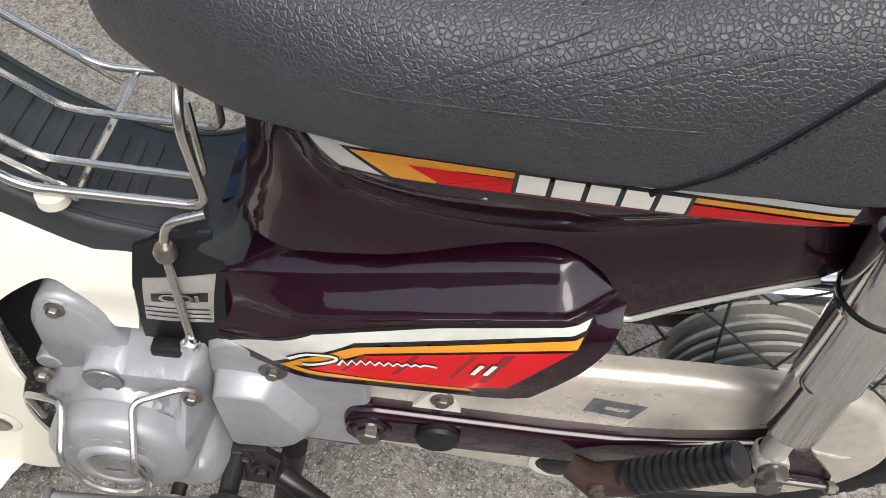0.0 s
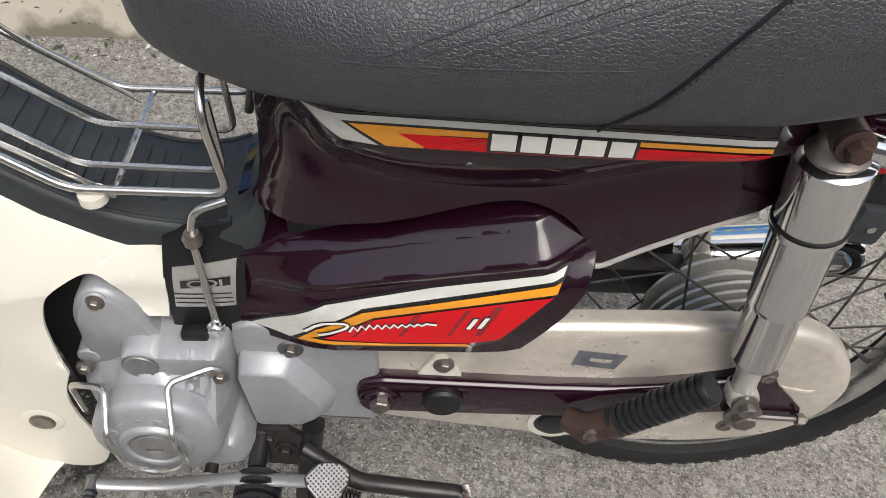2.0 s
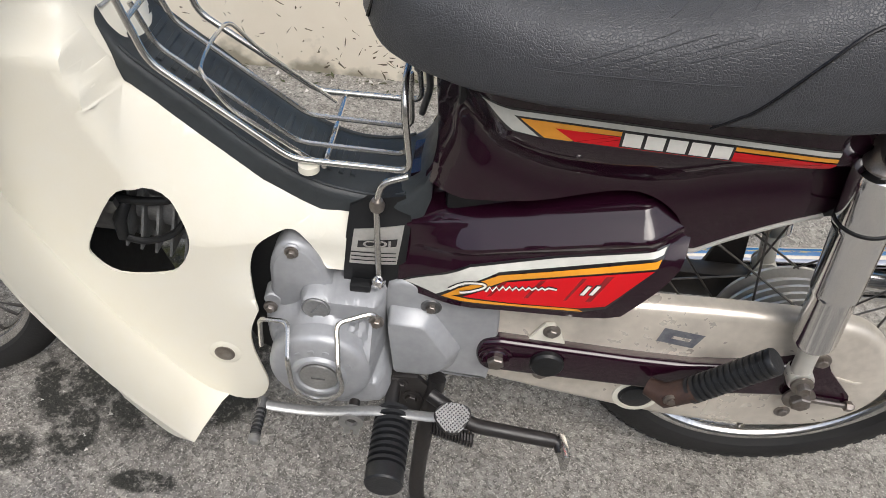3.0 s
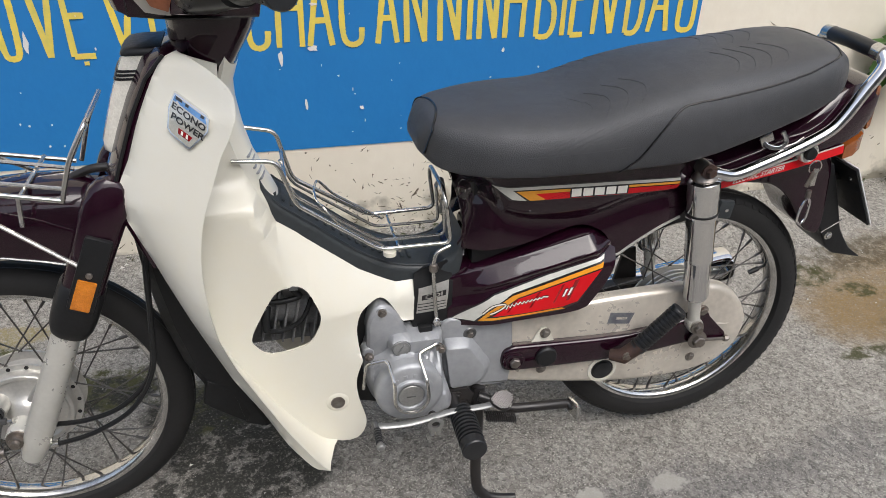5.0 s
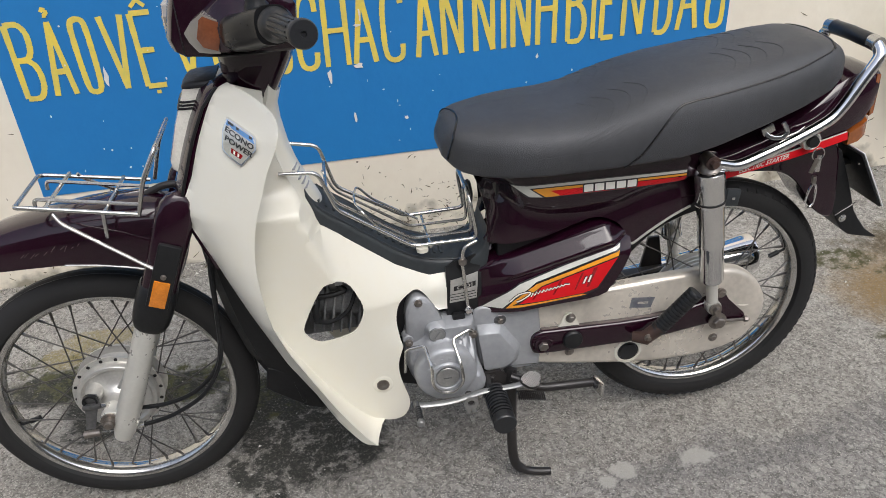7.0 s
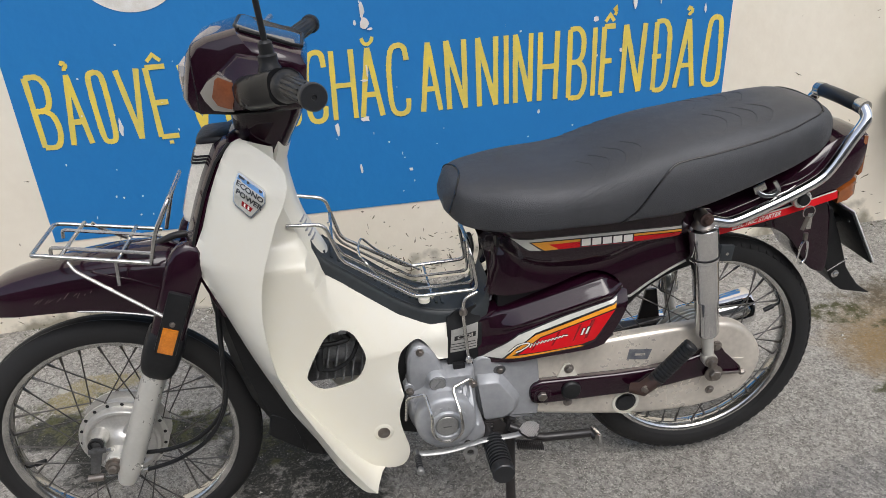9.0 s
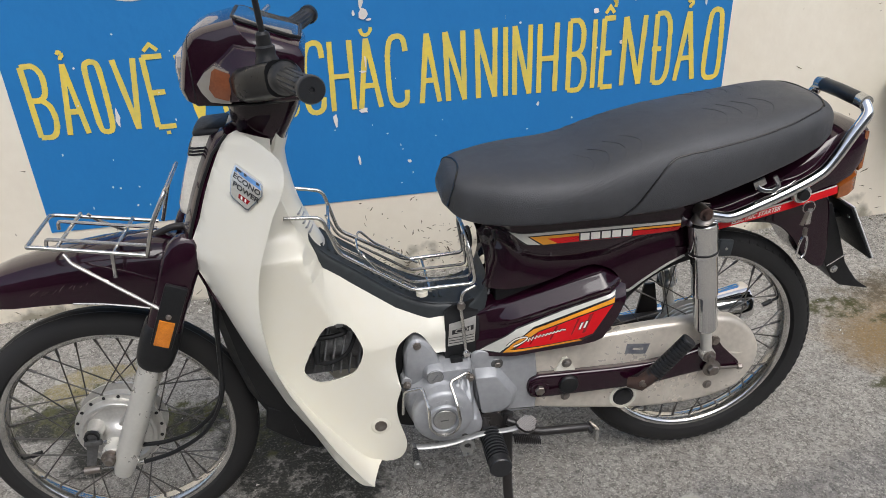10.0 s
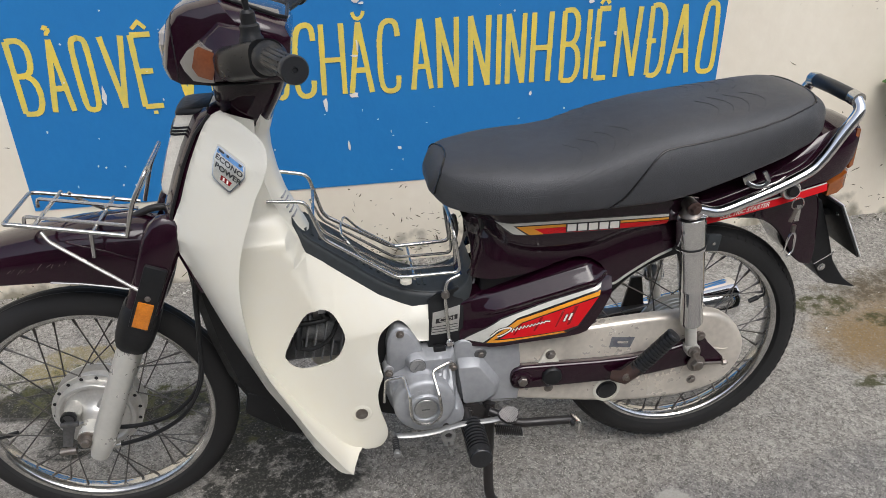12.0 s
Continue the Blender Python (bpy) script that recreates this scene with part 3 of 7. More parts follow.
def split_sharp(s):
    """Cuts a stroke where the brush would turn sharply."""
    out, cur = [], [s[0]]
    for i in range(1, len(s)):
        cur.append(s[i])
        if i < len(s) - 1:
            a, b = (s[i][0] - s[i - 1][0], s[i][1] - s[i - 1][1]), (s[i + 1][0] - s[i][0], s[i + 1][1] - s[i][1])
            if (a[0] * b[0] + a[1] * b[1]) / max(1e-6, math.hypot(*a) * math.hypot(*b)) < 0.2:
                out.append(cur)
                cur = [s[i]]
    out.append(cur)
    return out


def letter(ch, b0, b1, t0, t1, marks=(), w=0.0150, lift=0.0):
    """One painted capital: its foot from b0 to b1, its head from t0 to t1 along the wall."""
    rng = random.Random(int((b0 + 5) * 1000))
    bm = bmesh.new()
    y = WALL_Y - 0.0042 - lift
    zb, zt = 0.6275 - 0.0085 * b0, 0.8425 - 0.0045 * b0
    lines = [q for s in STROKES[ch] for q in split_sharp(s)]
    for mk in marks:
        lines += [q for s in MARKS[mk] for q in split_sharp(s)]
    for i, s in enumerate(lines):
        pts = []
        for u, v in s:
            x0, x1 = b0 + (t0 - b0) * v + w / 2, b1 + (t1 - b1) * v - w / 2
            pts.append((x0 + u * (x1 - x0), zb + w / 2 + v * (zt - zb - w)))
        if len(pts) > 3:
            pts = curve2(pts, 5, False)
        k = max(v for u, v in s) > 1.02 or min(v for u, v in s) < -0.02
        stroke_mesh(bm, pts, w * (0.66 if k else 1.0), y - 0.00012 * i, rng)
    return part("letter", bm, M_YELLOW, sign)


# each capital: foot from, foot to, head from, head to, marks
WORDS = (
    [("B", -1.162, -1.097, -1.165, -1.095, ()), ("A", -1.085, -1.020, -1.081, -1.019, ("hook",)), ("O", -1.002, -0.951, -1.006, -0.951, ())],
    [("V", -0.929, -0.857, -0.929, -0.860, ()), ("E", -0.847, -0.783, -0.850, -0.783, ("hat", "dot_below"))],
    [("V", -0.760, -0.675, -0.760, -0.675, ()), ("U", -0.655, -0.59, -0.655, -0.59, ("horn",)), ("N", -0.57, -0.505, -0.57, -0.505, ()), ("G", -0.49, -0.442, -0.49, -0.435, ())],
    [("C", -0.430, -0.366, -0.419, -0.353, ()), ("H", -0.353, -0.279, -0.346, -0.276, ()), ("A", -0.274, -0.201, -0.271, -0.202, ("breve",)), ("C", -0.190, -0.123, -0.187, -0.120, ())],
    [("A", -0.096, -0.029, -0.097, -0.032, ()), ("N", -0.018, 0.045, -0.019, 0.048, ())],
    [("N", 0.072, 0.136, 0.074, 0.142, ()), ("I", 0.153, 0.169, 0.157, 0.173, ("dot",)), ("N", 0.181, 0.240, 0.185, 0.247, ()), ("H", 0.254, 0.318, 0.260, 0.326, ())],
    [("B", 0.344, 0.408, 0.350, 0.411, ()), ("I", 0.418, 0.436, 0.424, 0.441, ("dot",)), ("E", 0.445, 0.497, 0.453, 0.501, ("hat_hook",)), ("N", 0.511, 0.578, 0.519, 0.593, ())],
    [("D", 0.610, 0.669, 0.614, 0.672, ("bar",)), ("A", 0.680, 0.751, 0.687, 0.754, ("hook",)), ("O", 0.768, 0.835, 0.781, 0.832, ())],
)
for word in WORDS:
    for i, (ch, b0, b1, t0, t1, mk) in enumerate(word):
        letter(ch, b0, b1, t0, t1, mk, lift=0.0009 * (i % 2))

# a white painted disc cut by the panel's upper part
disc = [(-0.832 + 0.153 * math.cos(a * math.pi / 24), 1.138 + 0.153 * math.sin(a * math.pi / 24)) for a in range(48)]
part("white_disc", sheet(disc, lambda x, z: -WALL_Y + 0.0045, step=0.2, thick=0.001), M_CHIP, sign, "white painted disc")

# flaked spots of paint, bare white render showing
rng = random.Random(7)
CHIPS = [(-0.241, 0.940, 0.010, 0.030), (-0.236, 0.902, 0.017, 0.026), (-0.263, 0.907, 0.006, 0.012), (-0.222, 0.888, 0.014, 0.005), (-0.942, 0.680, 0.009, 0.034), (-0.262, 0.632, 0.022, 0.012), (-0.345, 0.610, 0.010, 0.026), (-0.289, 0.480, 0.006, 0.022), (-0.139, 0.462, 0.010, 0.008), (0.260, 0.600, 0.007, 0.010), (0.551, 0.895, 0.009, 0.028), (0.629, 0.90, 0.004, 0.026), (0.767, 0.860, 0.005, 0.022), (0.433, 0.858, 0.015, 0.010), (0.511, 0.762, 0.007, 0.010), (0.794, 0.582, 0.008, 0.008), (-0.252, 0.745, 0.016, 0.005), (-0.243, 0.775, 0.004, 0.028)]
for i in range(75):
    CHIPS.append((rng.uniform(SIGN_L + 0.05, SIGN_R - 0.08), rng.choice((rng.uniform(0.38, 0.6), rng.uniform(0.6, 1.2))), rng.uniform(0.0012, 0.0045), rng.uniform(0.0015, 0.006)))
for x, z, a, b in CHIPS:
    a, b = a * 0.75, b * 0.8
    n, ph = 9, rng.uniform(0, 6)
    out = [(x + a * math.cos(ph + k * 2 * math.pi / n) * rng.uniform(0.55, 1.15), z + b * math.sin(ph + k * 2 * math.pi / n) * rng.uniform(0.55, 1.15)) for k in range(n)]
    out.sort(key=lambda p: math.atan2((p[1] - z) / b, (p[0] - x) / a))
    part("paint_chip", sheet(out, lambda u, v: -WALL_Y + 0.0062, step=0.5, thick=0.0008), M_CHIP, sign)


# ---- the motorcycle: its own frame, x towards the tail, -y towards the street ----
bike = new("motorcycle")
bike.location = (0, 0.10, 0)
tagged(bike, "dark maroon underbone motorcycle with cream leg shields parked on its stand", "motorcycle")
AXF, AXR = (-0.848, 0.287), (0.373, 0.301)


def tyre_profile(R, half, base):
    """Closed section of a tyre from bead to bead."""
    pts = []
    for i in range(17):
        a = -math.pi * 0.5 * 1.25 + math.pi * 1.25 * i / 16
        pts.append((R - half * 1.05 + half * 1.05 * math.cos(a), half * math.sin(a)))
    return [(base, -half * 0.62)] + pts + [(base, half * 0.62)]


def build_wheel(name, ax, R, half, spokes, phase, hub_r, hub_half, mid=0.0, hub_y=0.0, more=0.0):
    x, z = ax
    at = (x, mid, z)
    rim_prof = [(0.2215, -0.0185), (0.2215, -0.0210), (0.2125, -0.0210), (0.2075, -0.0165), (0.2045, -0.011), (0.2025, -0.005), (0.2025, 0.005), (0.2045, 0.011), (0.2075, 0.0165), (0.2125, 0.0210), (0.2215, 0.0210), (0.2215, 0.0185), (0.2145, 0.0165), (0.209, 0.010), (0.209, -0.010), (0.2145, -0.0165)]
    rim_prof = [(r + more, y) for r, y in rim_prof]
    wheel = part(name, torus_profile(rim_prof, at, 96), M_RIM, bike, "chromed steel spoked wheel rim", 50)
    part("tyre", torus_profile(tyre_profile(R, half, 0.216 + more), at, 96), M_RUBBER, wheel, "worn black rubber tyre")
    for lat in (0.0, 0.011, -0.011):
        rr = R - 0.0004 - (0.0022 if lat else 0)
        part("tread_groove", torus_profile([(rr - 0.003, lat - 0.0012), (rr + 0.0006, lat - 0.0012), (rr + 0.0006, lat + 0.0012), (rr - 0.003, lat + 0.0012)], at, 72), M_BLACK, wheel)
    # shoulder blocks along the tread's edge
    bm = bmesh.new()
    n = 78 if name == "rear_wheel" else 0
    for k in range(n):
        for s in (-1, 1):
            a = 2 * math.pi * (k + 0.25 * s) / n
            m = Matrix.Translation(at) @ Matrix.Rotation(-a, 4, "Y") @ Matrix.Translation((R - half * 0.40, s * half * 0.78, 0)) @ Matrix.Rotation(s * radians(51), 4, "Z")
            bb = bmesh.ops.create_cube(bm, size=1)
            bmesh.ops.transform(bm, matrix=m @ Matrix.Diagonal((0.0026, 0.0080, 0.0115, 1)), verts=bb["verts"])
    if n:
        tagged(part("tread_block", bm, M_RUBBER, wheel), kind="stuff")
    hub = part("hub", lathe([(0.012, -hub_half), (hub_r, -hub_half), (hub_r, -hub_half + 0.004), (hub_r - 0.014, -hub_half + 0.006), (hub_r - 0.018, -hub_half + 0.014), (hub_r - 0.018, hub_half - 0.014), (hub_r - 0.014, hub_half - 0.006), (hub_r, hub_half - 0.004), (hub_r, hub_half), (0.012, hub_half)], (x, hub_y, z), (0, 1, 0), 48), M_HUB, wheel, "cast alloy drum hub")
    # spokes
    first = None
    for k in range(spokes):
        a = 2 * math.pi * k / spokes + phase
        side = -1 if k % 2 else 1
        lean = 0.62 if (k // 2) % 2 else -0.62
        p = Vector((x + (hub_r - 0.005) * math.cos(a + lean), hub_y + side * (hub_half - 0.002), z + (hub_r - 0.005) * math.sin(a + lean)))
        q = Vector((x + (0.2045 + more) * math.cos(a), mid + side * 0.004, z + (0.2045 + more) * math.sin(a)))
        d = (q - p).normalized()
        bm = rod([p, q - d * 0.018], 0.00145, 6)
        tube(bm, [q - d * 0.018, q + d * 0.002], 0.0027, 6)
        part("spoke", bm, M_SPOKE, wheel)
    va = radians(22 if name == "rear_wheel" else 195)
    d = Vector((math.cos(va), 0, math.sin(va)))
    c = Vector(at)
    part("valve_cap", rod([c + d * (0.203 + more), c + d * (0.190 + more), c + d * (0.189 + more), c + d * (0.168 + more)], [0.003, 0.003, 0.0055, 0.005], 10), M_BLACK, wheel)
    return wheel, hub


rear_wheel, rear_hub = build_wheel("rear_wheel", AXR, 0.2725, 0.0335, 36, 0.06, 0.085, 0.040, 0.012, 0.006, 0.004)
front_wheel, front_hub = build_wheel("front_wheel", AXF, 0.2735, 0.0295, 36, 0.02, 0.087, 0.021, 0.016, 0.018, 0.0085)
for i in range(5):
    r = 0.088 - 0.0
    part("brake_fin", lathe([(0.068, -0.030 + i * 0.012), (r, -0.030 + i * 0.012), (r, -0.026 + i * 0.012), (0.068, -0.026 + i * 0.012)], (AXR[0], 0, AXR[1]), (0, 1, 0), 48, caps=False), M_HUB, rear_wheel)

# ---- leg shields ----
LEAD = [(-0.505, 0.905), (-0.530, 0.890), (-0.565, 0.825), (-0.591, 0.760), (-0.614, 0.700), (-0.577, 0.606), (-0.5405, 0.521), (-0.502, 0.440), (-0.486, 0.408), (-0.453, 0.352), (-0.420, 0.279), (-0.383, 0.217), (-0.366, 0.204), (-0.356, 0.198)]
TRAIL = [(-0.354, 0.201), (-0.372, 0.226), (-0.416, 0.314), (-0.448, 0.389), (-0.479, 0.459), (-0.498, 0.514), (-0.506, 0.569), (-0.508, 0.620), (-0.502, 0.669), (-0.492, 0.707), (-0.477, 0.745), (-0.462, 0.783), (-0.447, 0.810), (-0.436, 0.840), (-0.440, 0.868), (-0.470, 0.893)]
LEAD_X = sorted((z, x) for x, z in LEAD)
TRAIL_X = sorted((z, x) for x, z in TRAIL)
LAT_LEAD = [(0.19, 0.181), (0.215, 0.184), (0.28, 0.188), (0.36, 0.184), (0.42, 0.174), (0.52, 0.150), (0.61, 0.124), (0.70, 0.098), (0.90, 0.080)]
LAT_TRAIL = [(0.19, 0.183), (0.226, 0.187), (0.314, 0.198), (0.39, 0.205), (0.46, 0.206), (0.514, 0.202), (0.57, 0.194), (0.62, 0.186), (0.67, 0.178), (0.745, 0.170), (0.83, 0.160), (0.87, 0.140), (0.91, 0.10)]


def wing_side(x, z):
    a, b = lerp_table(z, LEAD_X), lerp_table(z, TRAIL_X)
    u = max(0.0, min(1.0, (x - a) / max(b - a, 0.004)))
    la, lb = lerp_table(z, LAT_LEAD), lerp_table(z, LAT_TRAIL)
    roll = 0.003 * (1 - smooth(0.0, 0.16, u)) * smooth(0.2, 0.3, z)
    return la + (lb - la) * u + 0.008 * math.sin(math.pi * u) * smooth(0.45, 0.6, z) - roll


CREASE = [(-0.335, 0.196), (-0.362, 0.207), (-0.402, 0.252), (-0.455, 0.334), (-0.505, 0.430), (-0.538, 0.520), (-0.548, 0.600), (-0.545, 0.660)]
FOLD = CREASE + [(-0.543, 0.700), (-0.534, 0.740), (-0.522, 0.780), (-0.510, 0.810), (-0.498, 0.840)]
COVER = [(-0.181, 0.495), (-0.212, 0.492), (-0.274, 0.525), (-0.342, 0.580), (-0.400, 0.624), (-0.410, 0.650), (-0.424, 0.680), (-0.443, 0.725), (-0.453, 0.765), (-0.459, 0.810), (-0.459, 0.840), (-0.456, 0.880), (-0.500, 0.90), (-0.545, 0.80), (-0.550, 0.70)] + curve2(CREASE[::-1], 4, False) + [
         (-0.326, 0.192)] + curve2([(-0.312, 0.191), (-0.295, 0.196), (-0.283, 0.213), (-0.2795, 0.236), (-0.286, 0.266), (-0.292, 0.296), (-0.292, 0.330), (-0.280, 0.366)], 4, False) + curve2([(-0.283, 0.380), (-0.286, 0.405), (-0.286, 0.43), (-0.278, 0.456), (-0.261, 0.468), (-0.242, 0.472), (-0.226, 0.458), (-0.210, 0.427)], 4, False) + [(-0.204, 0.420), (-0.186, 0.420)]
HOLE = curve2([(-0.418, 0.516), (-0.394, 0.529), (-0.369, 0.518), (-0.352, 0.489), (-0.345, 0.462), (-0.359, 0.428), (-0.380, 0.413), (-0.430, 0.406), (-0.454, 0.425), (-0.455, 0.449)], 3)
CREST = [(-0.470, 0.80), (-0.436, 0.70), (-0.420, 0.636), (-0.404, 0.567), (-0.386, 0.505), (-0.36, 0.462), (-0.19, 0.460)]
TOP_Z = [(-0.453, 0.765), (-0.443, 0.725), (-0.424, 0.680), (-0.410, 0.650), (-0.40, 0.630), (-0.342, 0.582), (-0.274, 0.525), (-0.212, 0.493), (-0.181, 0.492)]


def cover_side(x, z):
    """The inner shield: flat below, folded in above a crease, narrow along the tunnel."""
    low = 0.106
    low -= 0.032 * smooth(0.36, 0.44, z) * smooth(-0.34, -0.20, x)
    zt = lerp_table(x, TOP_Z)
    zr = lerp_table(x, CREST)
    f = max(0.0, min(1.0, (z - zr) / max(zt - zr, 0.02)))
    s = low + (0.053 - low) * f ** 1.25
    upper = 0.052 + 0.022 * smooth(-0.41, -0.50, x)
    k = smooth(0.665, 0.708, z)
    return s + (min(upper, wing_side(x, z) - 0.007) - s) * k


for flip in (False, True):
    w = sheet([(-0.485, 0.901)] + curve2(LEAD[:-1], 3, False) + curve2(TRAIL, 3, False), wing_side, step=0.012, thick=0.003)
    c = sheet(COVER, cover_side, [HOLE], step=0.010, thick=0.003)
    if flip:
        w, c = mirrored(w), mirrored(c)
    shield = part("leg_shield", c, M_CREAM, bike, "cream plastic leg shield, slightly yellowed", 60)
    part("shield_wing", w, M_CREAM, shield, "", 60)
    rr = []
    for p, q in zip(catmull([(x, -lerp_table(z, LAT_TRAIL), z) for x, z in TRAIL[:13]], 5), catmull([(x, -cover_side(x, z), z) for x, z in FOLD], 5)):
        rr.append([p, p.lerp(q, 0.30) + Vector((-0.003, 0, -0.003)), p.lerp(q, 0.85) + Vector((-0.002, 0, -0.002)), q + Vector((0.003, 0.001, 0.001)), q + Vector((-0.003, 0.002, -0.003)), p.lerp(q, 0.5) + Vector((-0.006, 0, -0.006)), p + Vector((-0.002, 0.003, -0.002))])
    lip = loft(rr)
    part("shield_lip", mirrored(lip) if flip else lip, M_CREAM, shield, "", 60)
    if not flip:
        sc = (-0.328, 0.284)
        part("screw_boss", lathe([(0.0, 0.0), (0.020, 0.0005), (0.018, 0.0015), (0.015, 0.002), (0.0, 0.002)], (sc[0], -cover_side(*sc), sc[1]), (0, -1, 0), 24, caps=False), M_CREAM, shield)
        part("screw", lathe([(0.0125, 0.0), (0.0125, 0.003), (0.010, 0.004), (0.006, 0.0030), (0.0, 0.0030)], (sc[0], -cover_side(*sc), sc[1]), (0, -1, 0), 20, caps=False), M_SCREW, shield)

# rounded rear face of the steering column between the two shields, with cooling slots
FACE_X = [(0.640, -0.408), (0.655, -0.412), (0.680, -0.424), (0.725, -0.443), (0.765, -0.453), (0.810, -0.459), (0.840, -0.459), (0.870, -0.448), (0.900, -0.440)]


def face_at(z, lat):
    half_w = 0.0555
    u = max(-1.0, min(1.0, lat / half_w))
    return Vector((lerp_table(z, FACE_X) - 0.001 + 0.021 * (1 - abs(u) ** 2.4), -lat, z))


face_rows = []
for z in [0.640 + 0.010 * i for i in range(27)]:
    outer = [face_at(z, 0.0565 * math.sin(math.pi / 2 * k / 8)) for k in range(-8, 9)]
    face_rows.append(outer + [Vector((q.x - 0.006, q.y * 0.94, q.z)) for q in outer[::-1]])
centre = part("centre_panel", loft(face_rows), M_CREAM, bike, "cream plastic column panel with cooling slots", 60)
# slots are grey blocks, not openings; their inner shade is put into the colour
for k in range(5):
    z = 0.729 - 0.0095 * k
    q = face_at(z, 0.024)
    part("vent_slot", block((0.0050, 0.030, 0.0030), (0, 0, 0), 0.0008, Matrix.Translation(q + Vector((-0.0012, 0, 0))) @ Matrix.Rotation(radians(-9), 4, "Z") @ Matrix.Rotation(radians(-24), 4, "Y")), M_ALLOY, centre)

# badge on the shield: a six-sided chromed plate, leaning with the shield's edge
BADGE_C = (-0.501, 0.825)


def badge_at(u, v, off=0.0):
    """A point of the badge: u along it, v up it, both in metres, on the wing's surface."""
    x, z = BADGE_C[0] + u * 0.98 + v * 0.24, BADGE_C[1] - u * 0.62 + v * 0.86
    return (x, -(wing_side(x, z) + 0.003 + off), z)


def badge_plate(pts, h0, h1):
    bm = bmesh.new()
    a = [bm.verts.new(badge_at(u, v, h0)) for u, v in pts]
    b = [bm.verts.new(badge_at(u * 0.97, v * 0.97, h1)) for u, v in pts]
    n = len(pts)
    for i in range(n):
        bm.faces.new((a[i], a[(i + 1) % n], b[(i + 1) % n], b[i]))
    bm.faces.new(b)
    return bm


HEXA = [(-0.019, 0.0285), (-0.016, 0.0305), (0.021, 0.0305), (0.025, 0.0275), (0.0265, 0.010), (0.009, -0.0310), (0.005, -0.0330), (-0.017, -0.0300), (-0.0215, -0.0260), (-0.0235, 0.004)]
badge = part("badge", badge_plate(HEXA, -0.002, 0.0035), M_CHROME, bike, "chromed badge with dark raised letters")
part("badge_face", badge_plate([(u * 0.90, v * 0.90) for u, v in HEXA], 0.0034, 0.0038), mat("badge_face", (0.78, 0.77, 0.70), 0.22, 0.5, coat=0.5, var=0.3, scale=60), badge)
part("badge_sky_band", badge_plate([(-0.017, 0.0265), (0.0205, 0.0265), (0.0225, 0.0185), (-0.0185, 0.0185)], 0.0038, 0.0041), mat("badge_blue", (0.16, 0.34, 0.64), 0.22, 0.3, coat=0.5, var=0.4, scale=80), badge)
for u0, u1 in ((-0.016, -0.008), (-0.004, 0.000), (0.015, 0.019)):
    part("badge_speck", badge_plate([(u0, 0.0265), (u1, 0.0265), (u1, 0.0235), (u0, 0.0225)], 0.0041, 0.0043), M_DARK_D, badge)
part("badge_red_mark", badge_plate([(-0.008, -0.0130), (0.009, -0.0130), (0.006, -0.0215), (-0.008, -0.0215)], 0.0038, 0.0041), M_RED_DK, badge)
for u0 in (-0.0045, 0.0015):
    part("badge_bar", badge_plate([(u0, -0.0145), (u0 + 0.0024, -0.0145), (u0 + 0.0024, -0.0200), (u0, -0.0200)], 0.0041, 0.0043), M_OFFW, badge)


def lettering(name, text, size, place, parent, material, depth=0.0006, shear=0.0, squeeze=1.0):
    """Writing in the built-in font, turned into a mesh and laid on a surface by place(u, v, h)."""
    cu = bpy.data.curves.new(name, "FONT")
    cu.body, cu.size, cu.shear, cu.align_x, cu.align_y = text, size, shear, "CENTER", "CENTER"
    cu.resolution_u = 3
    cu.offset = size * 0.028
    ob = bpy.data.objects.new(name, cu)
    dg = bpy.context.evaluated_depsgraph_get()
    scene.collection.objects.link(ob)
    dg.update()
    me = bpy.data.meshes.new_from_object(ob.evaluated_get(dg))
    bpy.data.objects.remove(ob)
    bm = bmesh.new()
    bm.from_mesh(me)
    bpy.data.meshes.remove(me)
    for v in bm.verts:
        v.co = Vector(place(v.co.x * squeeze, v.co.y, 0.0))
    return part(name, bm, material, parent)


lettering("badge_lettering", "ECONO", 0.0130, lambda u, v, h: badge_at(u + 0.001, v + 0.0110, 0.0043), badge, M_DARK_D, shear=0.15, squeeze=0.88)
lettering("badge_lettering", "POWER", 0.0130, lambda u, v, h: badge_at(u + 0.001, v - 0.0030, 0.0043), badge, M_DARK_D, shear=0.15, squeeze=0.88)

# ---- seat ----
SEAT_TOP = [(-0.170, 0.738), (-0.164, 0.757), (-0.153, 0.773), (-0.13, 0.779), (-0.04, 0.784), (0.04, 0.784), (0.09, 0.789), (0.14, 0.806), (0.20, 0.823), (0.26, 0.834), (0.33, 0.841), (0.40, 0.847), (0.47, 0.855), (0.51, 0.858), (0.545, 0.852), (0.567, 0.834), (0.58, 0.808)]
SEAT_BOT = [(-0.170, 0.722), (-0.16, 0.710), (-0.14, 0.701), (-0.11, 0.697), (-0.065, 0.696), (0.04, 0.698), (0.15, 0.699), (0.233, 0.700), (0.30, 0.711), (0.394, 0.737), (0.468, 0.759), (0.53, 0.777), (0.565, 0.792), (0.58, 0.80)]
SEAT_W = [(-0.170, 0.036), (-0.164, 0.060), (-0.15, 0.084), (-0.12, 0.106), (-0.07, 0.130), (0.0, 0.146), (0.10, 0.152), (0.25, 0.150), (0.38, 0.140), (0.46, 0.130), (0.52, 0.112), (0.555, 0.086), (0.572, 0.058), (0.58, 0.03)]


def soft_table(x, tab):
    return (lerp_table(x - 0.008, tab) + 2 * lerp_table(x, tab) + lerp_table(x + 0.008, tab)) / 4


